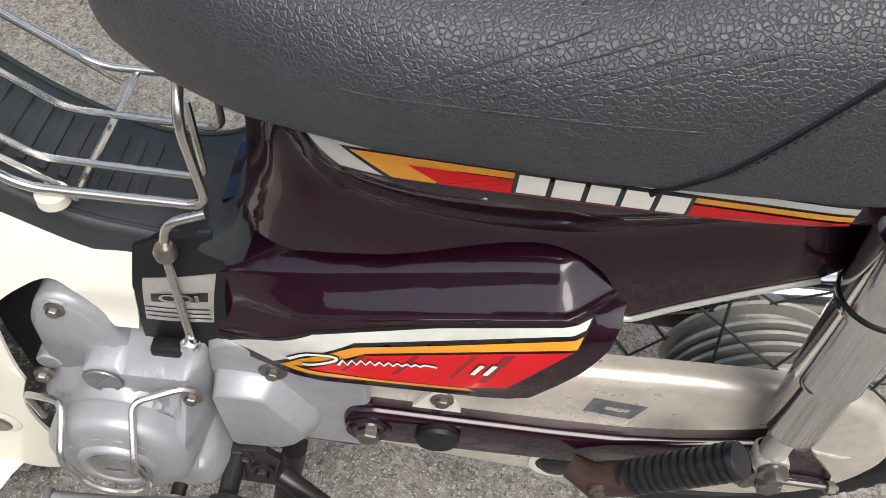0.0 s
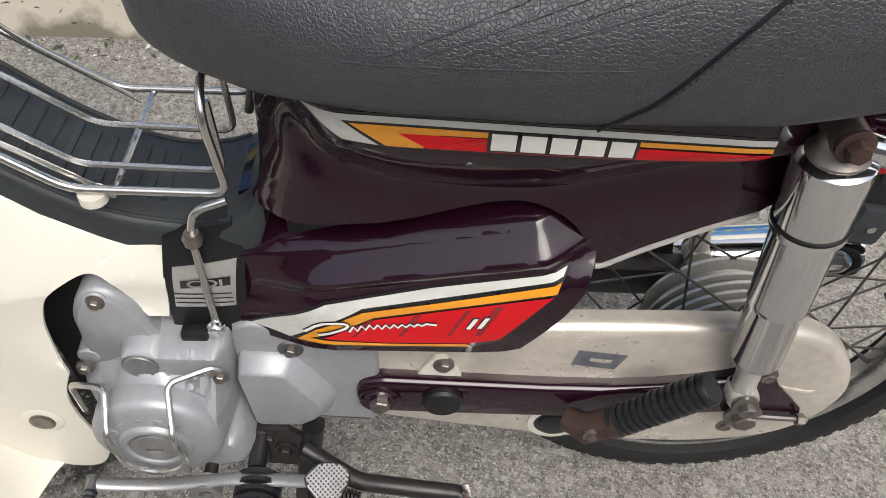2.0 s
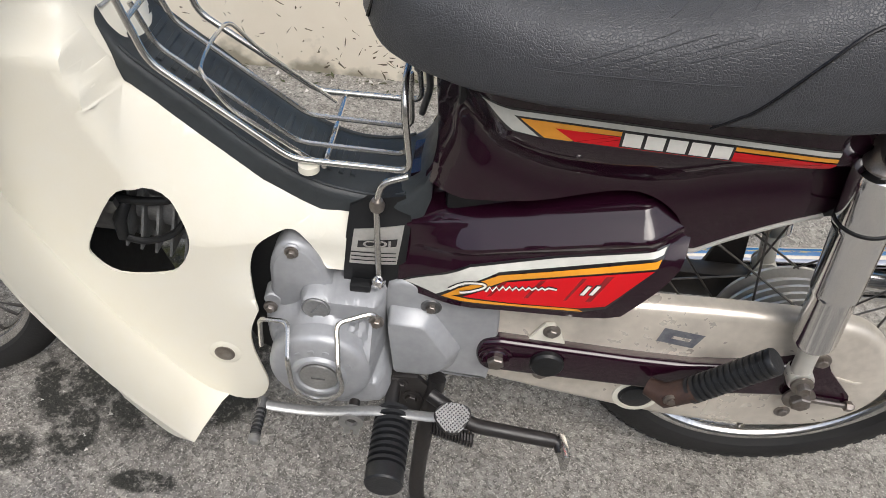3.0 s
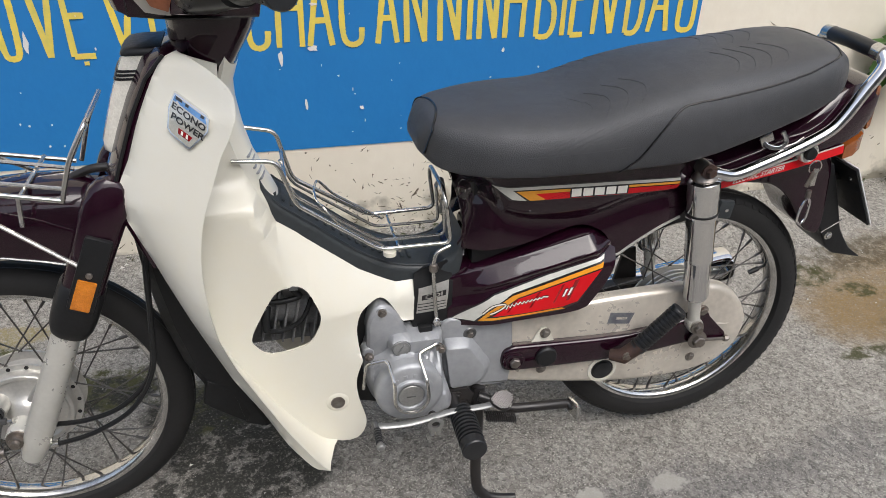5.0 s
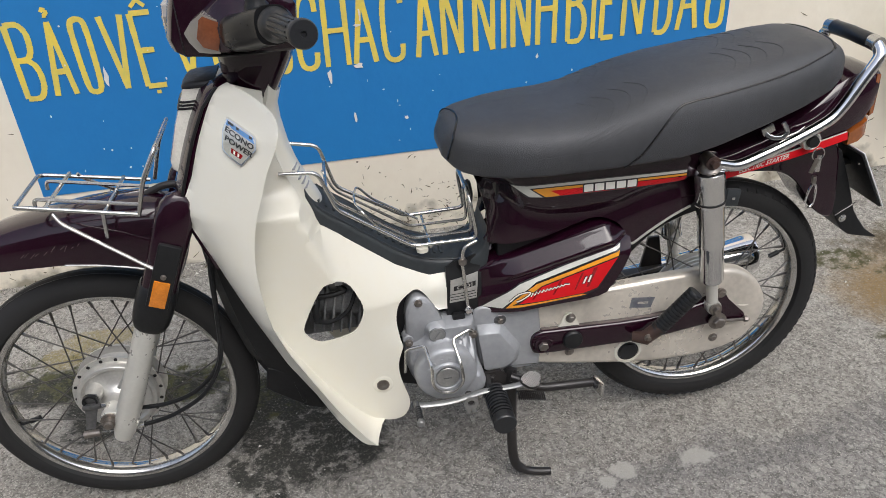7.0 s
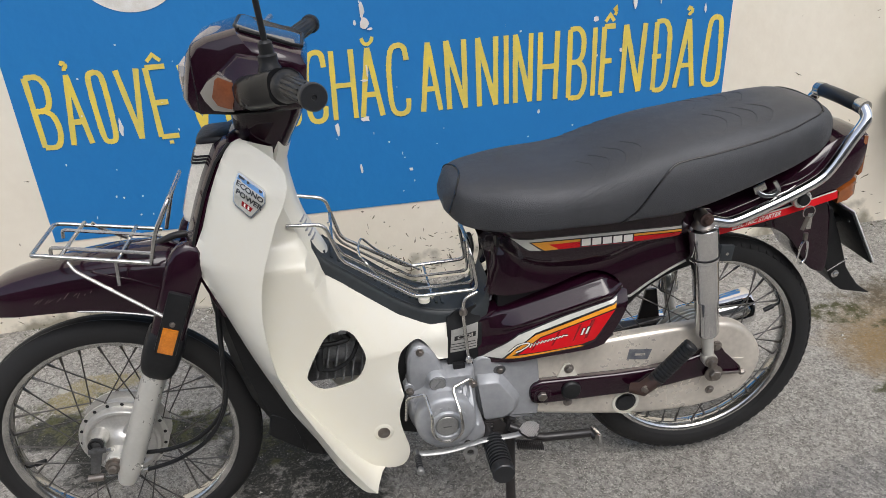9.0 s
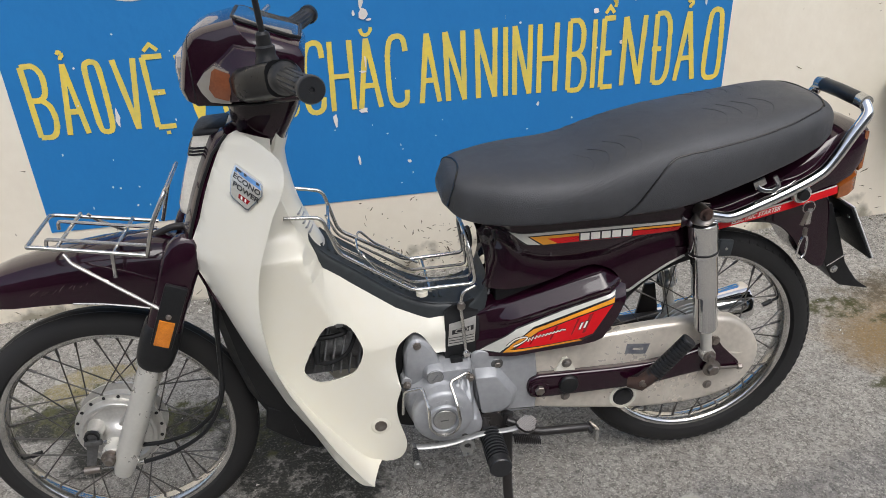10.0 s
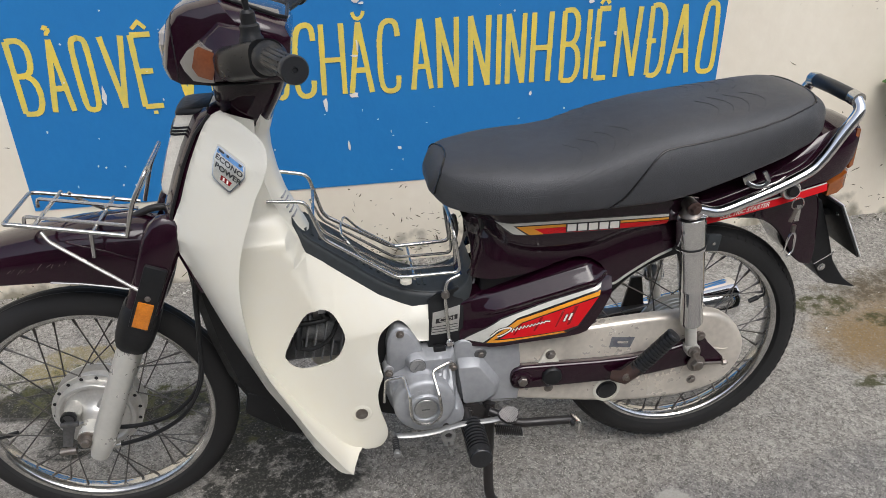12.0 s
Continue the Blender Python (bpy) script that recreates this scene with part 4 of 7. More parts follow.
SEAT_PROF = [(0, -1), (0.6, -1), (0.90, -0.99), (0.965, -0.95), (0.992, -0.86), (1.0, -0.6), (0.998, -0.25), (0.982, 0.08), (0.945, 0.38), (0.88, 0.62), (0.77, 0.80), (0.60, 0.91), (0.36, 0.975), (0.15, 0.995), (0, 1)]


def seat_ring(x, n=4):
    """Section of the seat: a squared lower edge, upright flanks, a domed top."""
    zt, zb, w = soft_table(x, SEAT_TOP), soft_table(x, SEAT_BOT), soft_table(x, SEAT_W)
    h = (zt - zb) / 2
    side = curve2(SEAT_PROF, n, False)
    return [Vector((x, w * a, zb + h + h * b)) for a, b in side] + [Vector((x, -w * a, zb + h + h * b)) for a, b in side[-2:0:-1]]


seat_xs = [-0.17, -0.1685, -0.166, -0.163, -0.159, -0.154, -0.148] + [-0.140 + 0.015 * i for i in range(46)] + [0.546, 0.554, 0.561, 0.567, 0.572, 0.576, 0.579, 0.58]
seat = part("seat", loft([seat_ring(x) for x in seat_xs]), M_SEAT, bike, "long black grained vinyl seat with stitched piping", 75)


def seat_side(x, z):
    """Half-width of the seat at a height on its flank."""
    ring = [p for p in seat_ring(x, 8)[28:-1] if p.y > 0]
    ring.sort(key=lambda p: abs(p.z - z))
    return ring[0].y if ring else 0.0


pipe = catmull([(0.128, 0.699, 0), (0.145, 0.712, 0), (0.160, 0.724, 0), (0.194, 0.765, 0), (0.222, 0.792, 0), (0.250, 0.800, 0), (0.29, 0.804, 0), (0.34, 0.810, 0), (0.40, 0.819, 0), (0.45, 0.829, 0), (0.49, 0.838, 0), (0.525, 0.845, 0)], 6)
part("piping", rod([(p.x, -seat_side(p.x, p.y) - 0.0002, p.y) for p in pipe], 0.0017, 8), M_PIPE, seat, "black piping seam")
part("piping", rod([(p.x, seat_side(p.x, p.y) + 0.0003, p.y) for p in pipe], 0.0017, 6), M_SEAT, seat)
bm = bmesh.new()
for s in (-1,):
    for i in range(7, len(pipe) - 30, 1):
        p, q = pipe[i], pipe[i + 1]
        for t in (0.1, 0.6):
            c, d = p.lerp(q, t), p.lerp(q, t + 0.25)
            tube(bm, [(c.x + 0.004, -seat_side(c.x, c.y) - 0.0002, c.y), (d.x + 0.004, -seat_side(d.x, d.y) - 0.0002, d.y)], 0.0006, 4)
part("stitching", bm, M_BLACK, seat)


def seat_over(x, lat):
    """A point on the seat's upper surface."""
    ring = [p for p in seat_ring(x, 10) if p.z > (soft_table(x, SEAT_TOP) + soft_table(x, SEAT_BOT)) / 2]
    p = min(ring, key=lambda q: abs(-q.y - lat))
    return Vector((x, p.y, p.z))


nose = [seat_over(-0.134 - 0.022 * (abs(l) / 0.076) ** 2, l) for l in [-0.070 + 0.007 * i for i in range(21)]]
nose = [Vector((-0.163, 0.0625, 0.722))] + nose + [Vector((-0.163, -0.0625, 0.722))]
part("piping", rod(catmull(nose, 3), 0.0020, 6), M_PIPE, seat)
rear_pipe = [seat_over(0.528 + 0.020 * (1 - (l / 0.088) ** 2), l) for l in [-0.086 + 0.0086 * i for i in range(21)]]
rear_pipe = [Vector((0.5255, seat_side(0.5255, 0.845), 0.845))] + rear_pipe + [Vector((0.5255, -seat_side(0.5255, 0.845), 0.845))]
part("piping", rod(catmull(rear_pipe, 3), 0.0022, 6), M_PIPE, seat)
# pressed seams: short arcs in two rows on either shoulder
for x0, lat0, lat1 in ((0.075, 0.045, 0.122), (0.103, 0.040, 0.124), (0.133, 0.036, 0.124), (0.163, 0.036, 0.120), (0.330, 0.020, 0.100), (0.358, 0.012, 0.102), (0.388, 0.010, 0.100), (0.420, 0.012, 0.094)):
    for s in (1, -1):
        pts = []
        for i in range(13):
            u = i / 12
            pts.append(seat_over(x0 + 0.030 * math.sin(u * 2.6) - 0.012 * u, s * (lat0 + (lat1 - lat0) * u)) + Vector((0, 0, 0.0001)))
        part("seam", rod(catmull(pts, 2), 0.0007, 5), M_SEAT, seat)
for k in range(5):
    pts = []
    for i in range(9):
        u = i / 8
        x, z = -0.025 + 0.022 * k + 0.085 * u + 0.004 * k * u, 0.735 + 0.002 * k + 0.036 * u
        if k == 0:
            z = 0.733 + 0.008 * u
            x = -0.02 + 0.16 * u
        pts.append((x, -seat_side(x, z) - 0.0002, z))
    part("seam", rod(pts, 0.0005, 5), M_SEAT, seat)

# ---- body under the seat ----
BODY = [(-0.122, 0.700), (-0.06, 0.693), (0.04, 0.686), (0.15, 0.682), (0.25, 0.682), (0.33, 0.676), (0.342, 0.628), (0.325, 0.602), (0.292, 0.570), (0.259, 0.558), (0.229, 0.541), (0.205, 0.526), (0.183, 0.510), (0.170, 0.520), (0.152, 0.552), (0.120, 0.570), (0.083, 0.570), (0.0, 0.549), (-0.082, 0.543), (-0.103, 0.543), (-0.097, 0.56), (-0.094, 0.59), (-0.100, 0.630), (-0.112, 0.670)]


def eased(x, tab, w=0.018):
    """A table's value with its corners rounded over a width of w."""
    return sum(lerp_table(x + w * k / 4, tab) for k in range(-4, 5)) / 9


def body_side(x, z):
    """An upper band, a hollow below it, a flank that flares out again, and a nose turned inwards."""
    zb = eased(x, [(-0.075, 0.690), (-0.055, 0.672), (-0.038, 0.658), (-0.01, 0.648), (0.03, 0.643)])
    zl = eased(x, [(-0.075, 0.655), (-0.05, 0.617), (-0.02, 0.600), (0.02, 0.588), (0.08, 0.584), (0.14, 0.588), (0.20, 0.610), (0.28, 0.624)])
    f = max(0.0, min(1.0, (zb - z) / max(zb - zl, 0.01)))
    s = 0.097 - 0.022 * f ** 1.7 + 0.007 * smooth(zl, zl - 0.045, z)
    nose = eased(z, [(0.54, -0.080), (0.615, -0.052), (0.635, -0.054), (0.66, -0.072), (0.69, -0.085)])
    s -= 0.034 * max(0.0, (nose + lerp_table(z, [(0.62, 0.022), (0.66, 0.048)]) - x) / 0.050) ** 1.8
    return s - 0.012 * smooth(0.25, 0.36, x)


for flip in (False, True):
    b = sheet(curve2(BODY, 3), body_side, step=0.006, thick=0.004)
    body_l = part("body_panel", mirrored(b) if flip else b, M_MAROON, bike, "glossy dark maroon body panel", 50)
    if not flip:
        body = body_l
part("arch_trim", rod(catmull([(0.1755, -body_side(0.176, 0.508) - 0.001, 0.508), (0.183, -body_side(0.185, 0.514) - 0.001, 0.5095), (0.205, -body_side(0.205, 0.526) - 0.001, 0.525), (0.229, -body_side(0.229, 0.541) - 0.001, 0.540), (0.259, -body_side(0.259, 0.558) - 0.001, 0.557), (0.292, -body_side(0.292, 0.570) - 0.001, 0.569)], 4), 0.0024, 8), M_FORK, body, "bare metal edge along the wheel arch")
part("inner_panel", block((0.16, 0.11, 0.13), (0.125, 0, 0.560), 0.03), M_MAROON, bike)
part("frame_cover", block((0.36, 0.10, 0.10), (0.10, 0, 0.63), 0.02), M_BLACK, bike)

SIDE = [(-0.120, 0.528), (-0.06, 0.556), (0.05, 0.580), (0.105, 0.592), (0.126, 0.590), (0.152, 0.565), (0.1765, 0.534), (0.167, 0.497), (0.124, 0.420), (0.108, 0.413), (0.085, 0.409), (-0.006, 0.403), (-0.070, 0.397), (-0.126, 0.394)]


def cover2_side(x, z):
    """The side cover's relief: a flat top, a ridge, a sloping face, a shallow hollow and the decal's flat below."""
    lr = 0.066 + (x + 0.107) * 0.065
    t = 0.490 + (x + 0.107) * 0.276 - z
    grow = smooth(-0.125, -0.04, x)
    if t < 0:
        s = lr + 2.0 * t
    else:
        s = lr + 0.015 * grow * min(1.0, t / 0.024) - 0.008 * grow * smooth(0.026, 0.040, t) + 0.009 * smooth(0.036, 0.060, t)
    s += 0.011 * grow * smooth(0.0, 0.045, t)
    s -= 0.004 * smooth(0.10, 0.15, t)
    xr = 0.122 + 0.35 * max(0.0, t)
    s -= 0.75 * max(0.0, x - xr) * (1 - smooth(0.020, 0.085, t) * 0.7)
    return max(s, 0.03)


RIDGES = [((-0.107, 0, 0.490 - t), (-0.276, 0, 1)) for t in (-0.016, -0.010, -0.005, -0.0005, 0.0015, 0.005, 0.010, 0.016, 0.022, 0.0245, 0.028, 0.032, 0.036, 0.041, 0.046, 0.052, 0.058, 0.07, 0.09, 0.11, 0.13)]
RIDGES += [((0.122, 0, 0.55), (1, 0, 0.35 * 1.0)), ((0.128, 0, 0.55), (1, 0, 0.35)), ((0.14, 0, 0.55), (1, 0, 0.35)), ((0.155, 0, 0.55), (1, 0, 0.35))]
for flip in (False, True):
    b = sheet(SIDE, cover2_side, step=0.02, depth=0.035, folds=RIDGES)
    ob = part("side_cover", mirrored(b) if flip else b, M_MAROON, bike, "glossy maroon side cover with striped decal", 26)
    if not flip:
        side_cover = ob


# ---- decals ----
COVER_SHIFT = [(-0.124, -0.0105), (-0.070, -0.0075), (-0.010, 0.0005), (0.08, 0.0030), (0.125, 0.0060), (0.156, 0.0095)]


def strip(parent, outline, side, material, off, name="decal"):
    if side is cover2_side:
        outline = [(x - 0.003 * smooth(0.0, 0.1, x), z + lerp_table(x, COVER_SHIFT) * (1 if x < 0 else smooth(0.40, 0.50, z))) for x, z in outline]
    return part(name, sheet(outline, side, step=0.01, off=off), material, parent, "", 60)


def uv_quad(tl, tr, br, bl):
    def f(u, v):
        tx, tz = tl[0] + (tr[0] - tl[0]) * u, tl[1] + (tr[1] - tl[1]) * u
        bx, bz = bl[0] + (br[0] - bl[0]) * u, bl[1] + (br[1] - bl[1]) * u
        return (tx + (bx - tx) * v, tz + (bz - tz) * v)
    return f


Q = uv_quad((-0.058, 0.666), (0.270, 0.655), (0.270, 0.630), (-0.058, 0.640))
strip(body, [Q(-0.005, -0.06), Q(1, -0.06), Q(1, 1.05), Q(0.2, 1.05), Q(0.085, 0.95)], body_side, M_DARK_D, 0.0004)
strip(body, [Q(0.005, 0.02), Q(1, 0.02), Q(1, 0.22), Q(0.5, 0.24), Q(0.098, 0.22), Q(0.175, 1.0), Q(0.10, 0.88)], body_side, M_WHITE_D, 0.0009)
strip(body, [Q(0.115, 0.30), Q(0.5, 0.33), Q(1, 0.30), Q(1, 0.46), Q(0.5, 0.50), Q(0.30, 0.52), Q(0.265, 1.0), Q(0.19, 1.0)], body_side, M_ORANGE_D, 0.0009)
strip(body, [Q(0.215, 0.52), Q(0.5, 0.54), Q(1, 0.52), Q(1, 0.97), Q(0.275, 0.98)], body_side, M_RED_D, 0.0013)
for u0, u1 in ((0.31, 0.325), (0.35, 0.36), (0.80, 0.815), (0.90, 0.91)):
    strip(body, [Q(u0 + 0.07, 0.56), Q(u1 + 0.05, 0.56), Q(u1 - 0.04, 0.95), Q(u0 - 0.03, 0.95)], body_side, M_RED_DK, 0.0015)
# the maker's mark as plain shapes
for k in range(5):
    u0 = 0.405 + 0.062 * k
    for grow, m_, o_ in ((0.008, M_DARK_D, 0.0017), (0.0, M_OFFW, 0.0021)):
        a, b2 = u0 - grow, u0 + 0.052 + grow
        v0, v1 = 0.32 - grow * 8, 0.88 + grow * 8
        strip(body, [Q(a, v0), Q(b2, v0), Q(b2, v1), Q(a, v1)], body_side, m_, o_, "maker_mark")

D = [(-0.124, 0.4195), (-0.046, 0.466), (0.045, 0.490), (0.156, 0.513), (0.150, 0.500), (0.108, 0.430), (0.080, 0.4175), (-0.010, 0.410), (-0.075, 0.412)]
strip(side_cover, D, cover2_side, M_DARK_D, 0.0004)
strip(side_cover, [(-0.118, 0.4205), (-0.046, 0.4635), (0.045, 0.4875), (0.153, 0.5105), (0.150, 0.5045), (0.05, 0.4800), (-0.015, 0.4620), (-0.060, 0.4330), (-0.080, 0.4145)], cover2_side, M_WHITE_D, 0.0009)
strip(side_cover, [(-0.074, 0.4145), (-0.056, 0.4330), (-0.015, 0.4580), (0.05, 0.4760), (0.149, 0.5010), (0.146, 0.4930), (0.055, 0.4700), (-0.005, 0.4520), (-0.038, 0.4310), (-0.062, 0.4200), (0.000, 0.4170), (0.078, 0.4240), (0.085, 0.4205), (-0.005, 0.4125)], cover2_side, M_ORANGE_D, 0.0009)
strip(side_cover, [(-0.050, 0.4220), (-0.036, 0.4300), (-0.004, 0.4500), (0.056, 0.4680), (0.144, 0.4900), (0.106, 0.4340), (0.080, 0.4260), (0.000, 0.4190)], cover2_side, M_RED_D, 0.0013)
for x0, x1 in ((-0.010, -0.004), (0.030, 0.036), (0.074, 0.079), (0.098, 0.106)):
    strip(side_cover, [(x0, 0.447 + 0.25 * (x0 + 0.02)), (x1, 0.447 + 0.25 * (x1 + 0.02)), (x1 - 0.016, 0.424 + 0.12 * (x1 + 0.02)), (x0 - 0.014, 0.424 + 0.12 * (x0 + 0.02))], cover2_side, M_RED_DK, 0.0015)
# the model's name as a plain brushed run: a swept head, a waved ribbon and two bars
def ribbon(line, w, grow):
    """Outline of a brush line of uneven width in the cover's plane."""
    up, dn = [], []
    for i, (x, z) in enumerate(line):
        ax, az = line[max(i - 1, 0)]
        bx, bz = line[min(i + 1, len(line) - 1)]
        L_ = math.hypot(bx - ax, bz - az)
        h = (w[i] if isinstance(w, list) else w) / 2 + grow
        nx, nz = -(bz - az) / L_ * h, (bx - ax) / L_ * h
        up.append((x + nx, z + nz))
        dn.append((x - nx, z - nz))
    return up + dn[::-1]


WAVE = [(-0.026 + 0.0035 * k, 0.4370 + 0.00066 * k + (0.0036 if k % 2 else -0.0036) * (1 - 0.035 * k)) for k in range(20)] + [(0.050, 0.4500)]
HEAD_RUN = curve2([(-0.066, 0.4300), (-0.050, 0.4440), (-0.030, 0.4450), (-0.029, 0.4390), (-0.045, 0.4310), (-0.054, 0.4285)], 3, False)
for g, m_, o_ in ((0.0012, M_DARK_D, 0.0017), (0.0, M_OFFW, 0.0022)):
    strip(side_cover, ribbon(WAVE, 0.0026, g), cover2_side, m_, o_, "model_mark")
    strip(side_cover, ribbon(HEAD_RUN, 0.0030, g), cover2_side, m_, o_ + 0.0002, "model_mark")
    for x in (0.076, 0.0855):
        z = 0.4475 + 0.19 * (x - 0.076)
        strip(side_cover, [(x - g, z - g), (x + 0.0040 + g, z - g), (x + 0.0100 + g, z + 0.0140 + g), (x + 0.0060 - g, z + 0.0140 + g)], cover2_side, m_, o_, "model_mark")


# ---- front end: cover, neck, headset ----
def lead_ring(z, grow=0.0):
    x, lat = lerp_table(z, LEAD_X), lerp_table(z, LAT_LEAD) - 0.004
    f = 0.030 + grow
    half = [(x + 0.018, lat - 0.012), (x + 0.004, lat), (x - 0.006, lat * 0.98), (x - f * 0.55, lat * 0.80), (x - f * 0.85, lat * 0.55), (x - f, lat * 0.3), (x - f * 1.03, 0)]
    return [Vector((a, -b, z)) for a, b in half] + [Vector((a, b, z)) for a, b in half[-2::-1]]


front_cover = part("front_cover", loft([lead_ring(z) for z in (0.60, 0.64, 0.68, 0.70, 0.74, 0.79, 0.84, 0.87, 0.89, 0.902)]), M_MAROON, bike, "glossy maroon front column cover", 60)
part("trim_line", rod([(lerp_table(z, LEAD_X) - 0.010, -(lerp_table(z, LAT_LEAD) * 0.955), z) for z in (0.70, 0.76, 0.82, 0.87, 0.90)], 0.003, 8), M_BLACK, front_cover)
def lamp_ring(z, d, grow=0.0):
    """Section of the position lamp: proud of the column cover, with rounded corners."""
    x = -0.566 + (z - 0.85) * 0.37
    half = [(0.018, 0.0440), (-d * 0.72, 0.0430), (-d * 0.93, 0.0390), (-d, 0.0310), (-d * 1.04, 0.0)]
    return [Vector((x + a - (grow if a < 0 else 0), -b - (grow if b else 0), z)) for a, b in half] + [Vector((x + a - (grow if a < 0 else 0), b + grow, z)) for a, b in half[-2::-1]]


front_lens = part("front_lamp", loft([lamp_ring(z, d) for z, d in ((0.752, 0.020), (0.758, 0.030), (0.772, 0.035), (0.83, 0.036), (0.87, 0.034), (0.893, 0.032))]), M_LENS, bike, "clear ribbed position lamp lens")
for k in range(3):
    z = 0.860 + 0.0055 * k
    part("lamp_band", loft([lamp_ring(z - 0.0018, 0.0345, 0.0006), lamp_ring(z - 0.001, 0.0345, 0.0014), lamp_ring(z + 0.001, 0.0345, 0.0014), lamp_ring(z + 0.0018, 0.0345, 0.0006)]), M_BLACK, front_lens)
part("lamp_top", loft([lamp_ring(0.892, 0.033, 0.0008), lamp_ring(0.896, 0.033, 0.0010), lamp_ring(0.901, 0.031, -0.001), lamp_ring(0.903, 0.026, -0.005)]), M_BLACK, front_lens, "black lamp cap")


def oct_ring(cx, cy, z, hx, hy, n=20, p=0.7):
    return [Vector((cx + hx * math.copysign(abs(math.cos(a)) ** p, math.cos(a)), cy + hy * math.copysign(abs(math.sin(a)) ** p, math.sin(a)), z)) for a in [2 * math.pi * k / n for k in range(n)]]


part("neck", loft([oct_ring(cx, 0, z, hx, hy, 40, 0.82) for cx, z, hx, hy in ((-0.470, 0.866, 0.040, 0.052), (-0.469, 0.885, 0.047, 0.060), (-0.464, 0.905, 0.055, 0.067), (-0.459, 0.925, 0.061, 0.071), (-0.456, 0.945, 0.065, 0.074), (-0.454, 0.965, 0.067, 0.075))]), M_MAROON, bike, "maroon handlebar neck cover", 70)

HEAD = [(-0.583, 0.981), (-0.575, 1.014), (-0.565, 1.047), (-0.552, 1.062), (-0.533, 1.070), (-0.484, 1.079), (-0.478, 1.073), (-0.430, 1.053), (-0.386, 1.036), (-0.379, 1.018), (-0.385, 0.975), (-0.391, 0.946), (-0.440, 0.946), (-0.506, 0.950), (-0.563, 0.953), (-0.578, 0.962)]


def head_ring(lat, s, cx=-0.468, cz=1.015, dx=0.0, dz=0.0):
    return [Vector((cx + (x - cx) * s + dx, -lat, cz + (z - cz) * s + dz)) for x, z in HEAD]


half = [(0.0, 1.0, 0, 0), (0.060, 1.0, 0, 0), (0.066, 0.992, 0.001, 0), (0.084, 0.955, 0.003, -0.002), (0.088, 0.935, 0.004, -0.003), (0.096, 0.74, 0.012, -0.006), (0.098, 0.55, 0.018, -0.006)]
rings = [head_ring(-l, s, dx=a, dz=b) for l, s, a, b in half[:0:-1]] + [head_ring(l, s, dx=a, dz=b) for l, s, a, b in half]
headset = part("handlebar_cover", loft(rings), M_MAROON, bike, "glossy maroon handlebar and headlamp cover", 30)
part("headlamp", loft([[Vector((x, -y, z)) for y, z in ((w, 0.972), (w + 0.003, 1.01), (w - 0.010, 1.024), (-w + 0.010, 1.024), (-w - 0.003, 1.01), (-w, 0.972))] for x, w in ((-0.566, 0.058), (-0.581, 0.052), (-0.585, 0.044))]), M_CLEAR, headset, "clear headlamp glass")
top, low = [], []
for k in range(60):
    j = min(int(k / 10), len(half) - 2)
    f = k / 10 - j
    l, s, a, b = [p + (q - p) * f for p, q in zip(half[j], half[j + 1])]
    ring = head_ring(l, s, dx=a, dz=b)
    cuts = [p.lerp(q, (-0.556 - p.x) / (q.x - p.x)) for p, q in zip(ring, ring[1:] + ring[:1]) if (p.x < -0.556) != (q.x < -0.556)]
    if len(cuts) == 2 and (k % 10 == 0 or k > 30):
        top.append(max(cuts, key=lambda p: p.z))
        low.append(min(cuts, key=lambda p: p.z))
part("cover_seam", rod(top + low[::-1], 0.0011, 6), M_BLACK, headset)
GLASS = [(-0.476, -0.058), (-0.400, -0.060), (-0.386, -0.050), (-0.386, 0.050), (-0.400, 0.060), (-0.476, 0.058), (-0.484, 0.045), (-0.484, -0.045)]
part("instrument_glass", loft([[Vector((-0.432 + (x + 0.432) * k, y * k, 1.073 - (x + 0.478) * 0.40 + h)) for x, y in GLASS] for k, h in ((1.04, -0.006), (1.03, 0.003), (0.94, 0.006))]), mat("smoked_glass", (0.05, 0.055, 0.065), 0.10, coat=1.0, var=0.3, scale=20), headset, "smoked instrument glass")
glass_edge = [Vector((x, y, 1.073 - (x + 0.478) * 0.40 + 0.0035)) for x, y in [(-0.432 + (x + 0.432) * 1.02, y * 1.03) for x, y in GLASS]]
part("glass_frame", rod(glass_edge + glass_edge[:1], 0.0032, 8), M_BLACK, headset)
part("cover_lip", rod([(-0.545, -0.0800, 0.954), (-0.500, -0.0900, 0.951), (-0.440, -0.0900, 0.949), (-0.394, -0.0820, 0.949)], 0.0026, 6), M_BLACK, headset)
pod_rings = [[Vector((x, -lat, z)) for x, z in pts] for lat, pts in (
    (0.078, [(-0.540, 0.960), (-0.540, 1.000), (-0.520, 1.030), (-0.487, 1.050), (-0.440, 1.044), (-0.418, 1.024), (-0.418, 0.966), (-0.440, 0.952)]),
    (0.100, [(-0.522, 0.961), (-0.524, 0.998), (-0.511, 1.024), (-0.484, 1.046), (-0.446, 1.037), (-0.428, 1.023), (-0.426, 0.968), (-0.446, 0.956)]),
    (0.118, [(-0.502, 0.963), (-0.503, 1.003), (-0.497, 1.020), (-0.476, 1.033), (-0.450, 1.030), (-0.434, 1.018), (-0.432, 0.972), (-0.450, 0.960)]),
    (0.136, [(-0.484, 0.968), (-0.484, 0.992), (-0.478, 1.006), (-0.466, 1.013), (-0.452, 1.016), (-0.440, 1.010), (-0.438, 0.976), (-0.452, 0.966)]))]
part("signal_pod", loft(pod_rings), M_MAROON, headset, "", 25)
part("signal_pod", loft([[Vector((p.x, -p.y, p.z)) for p in r] for r in pod_rings]), M_MAROON, headset, "", 25)


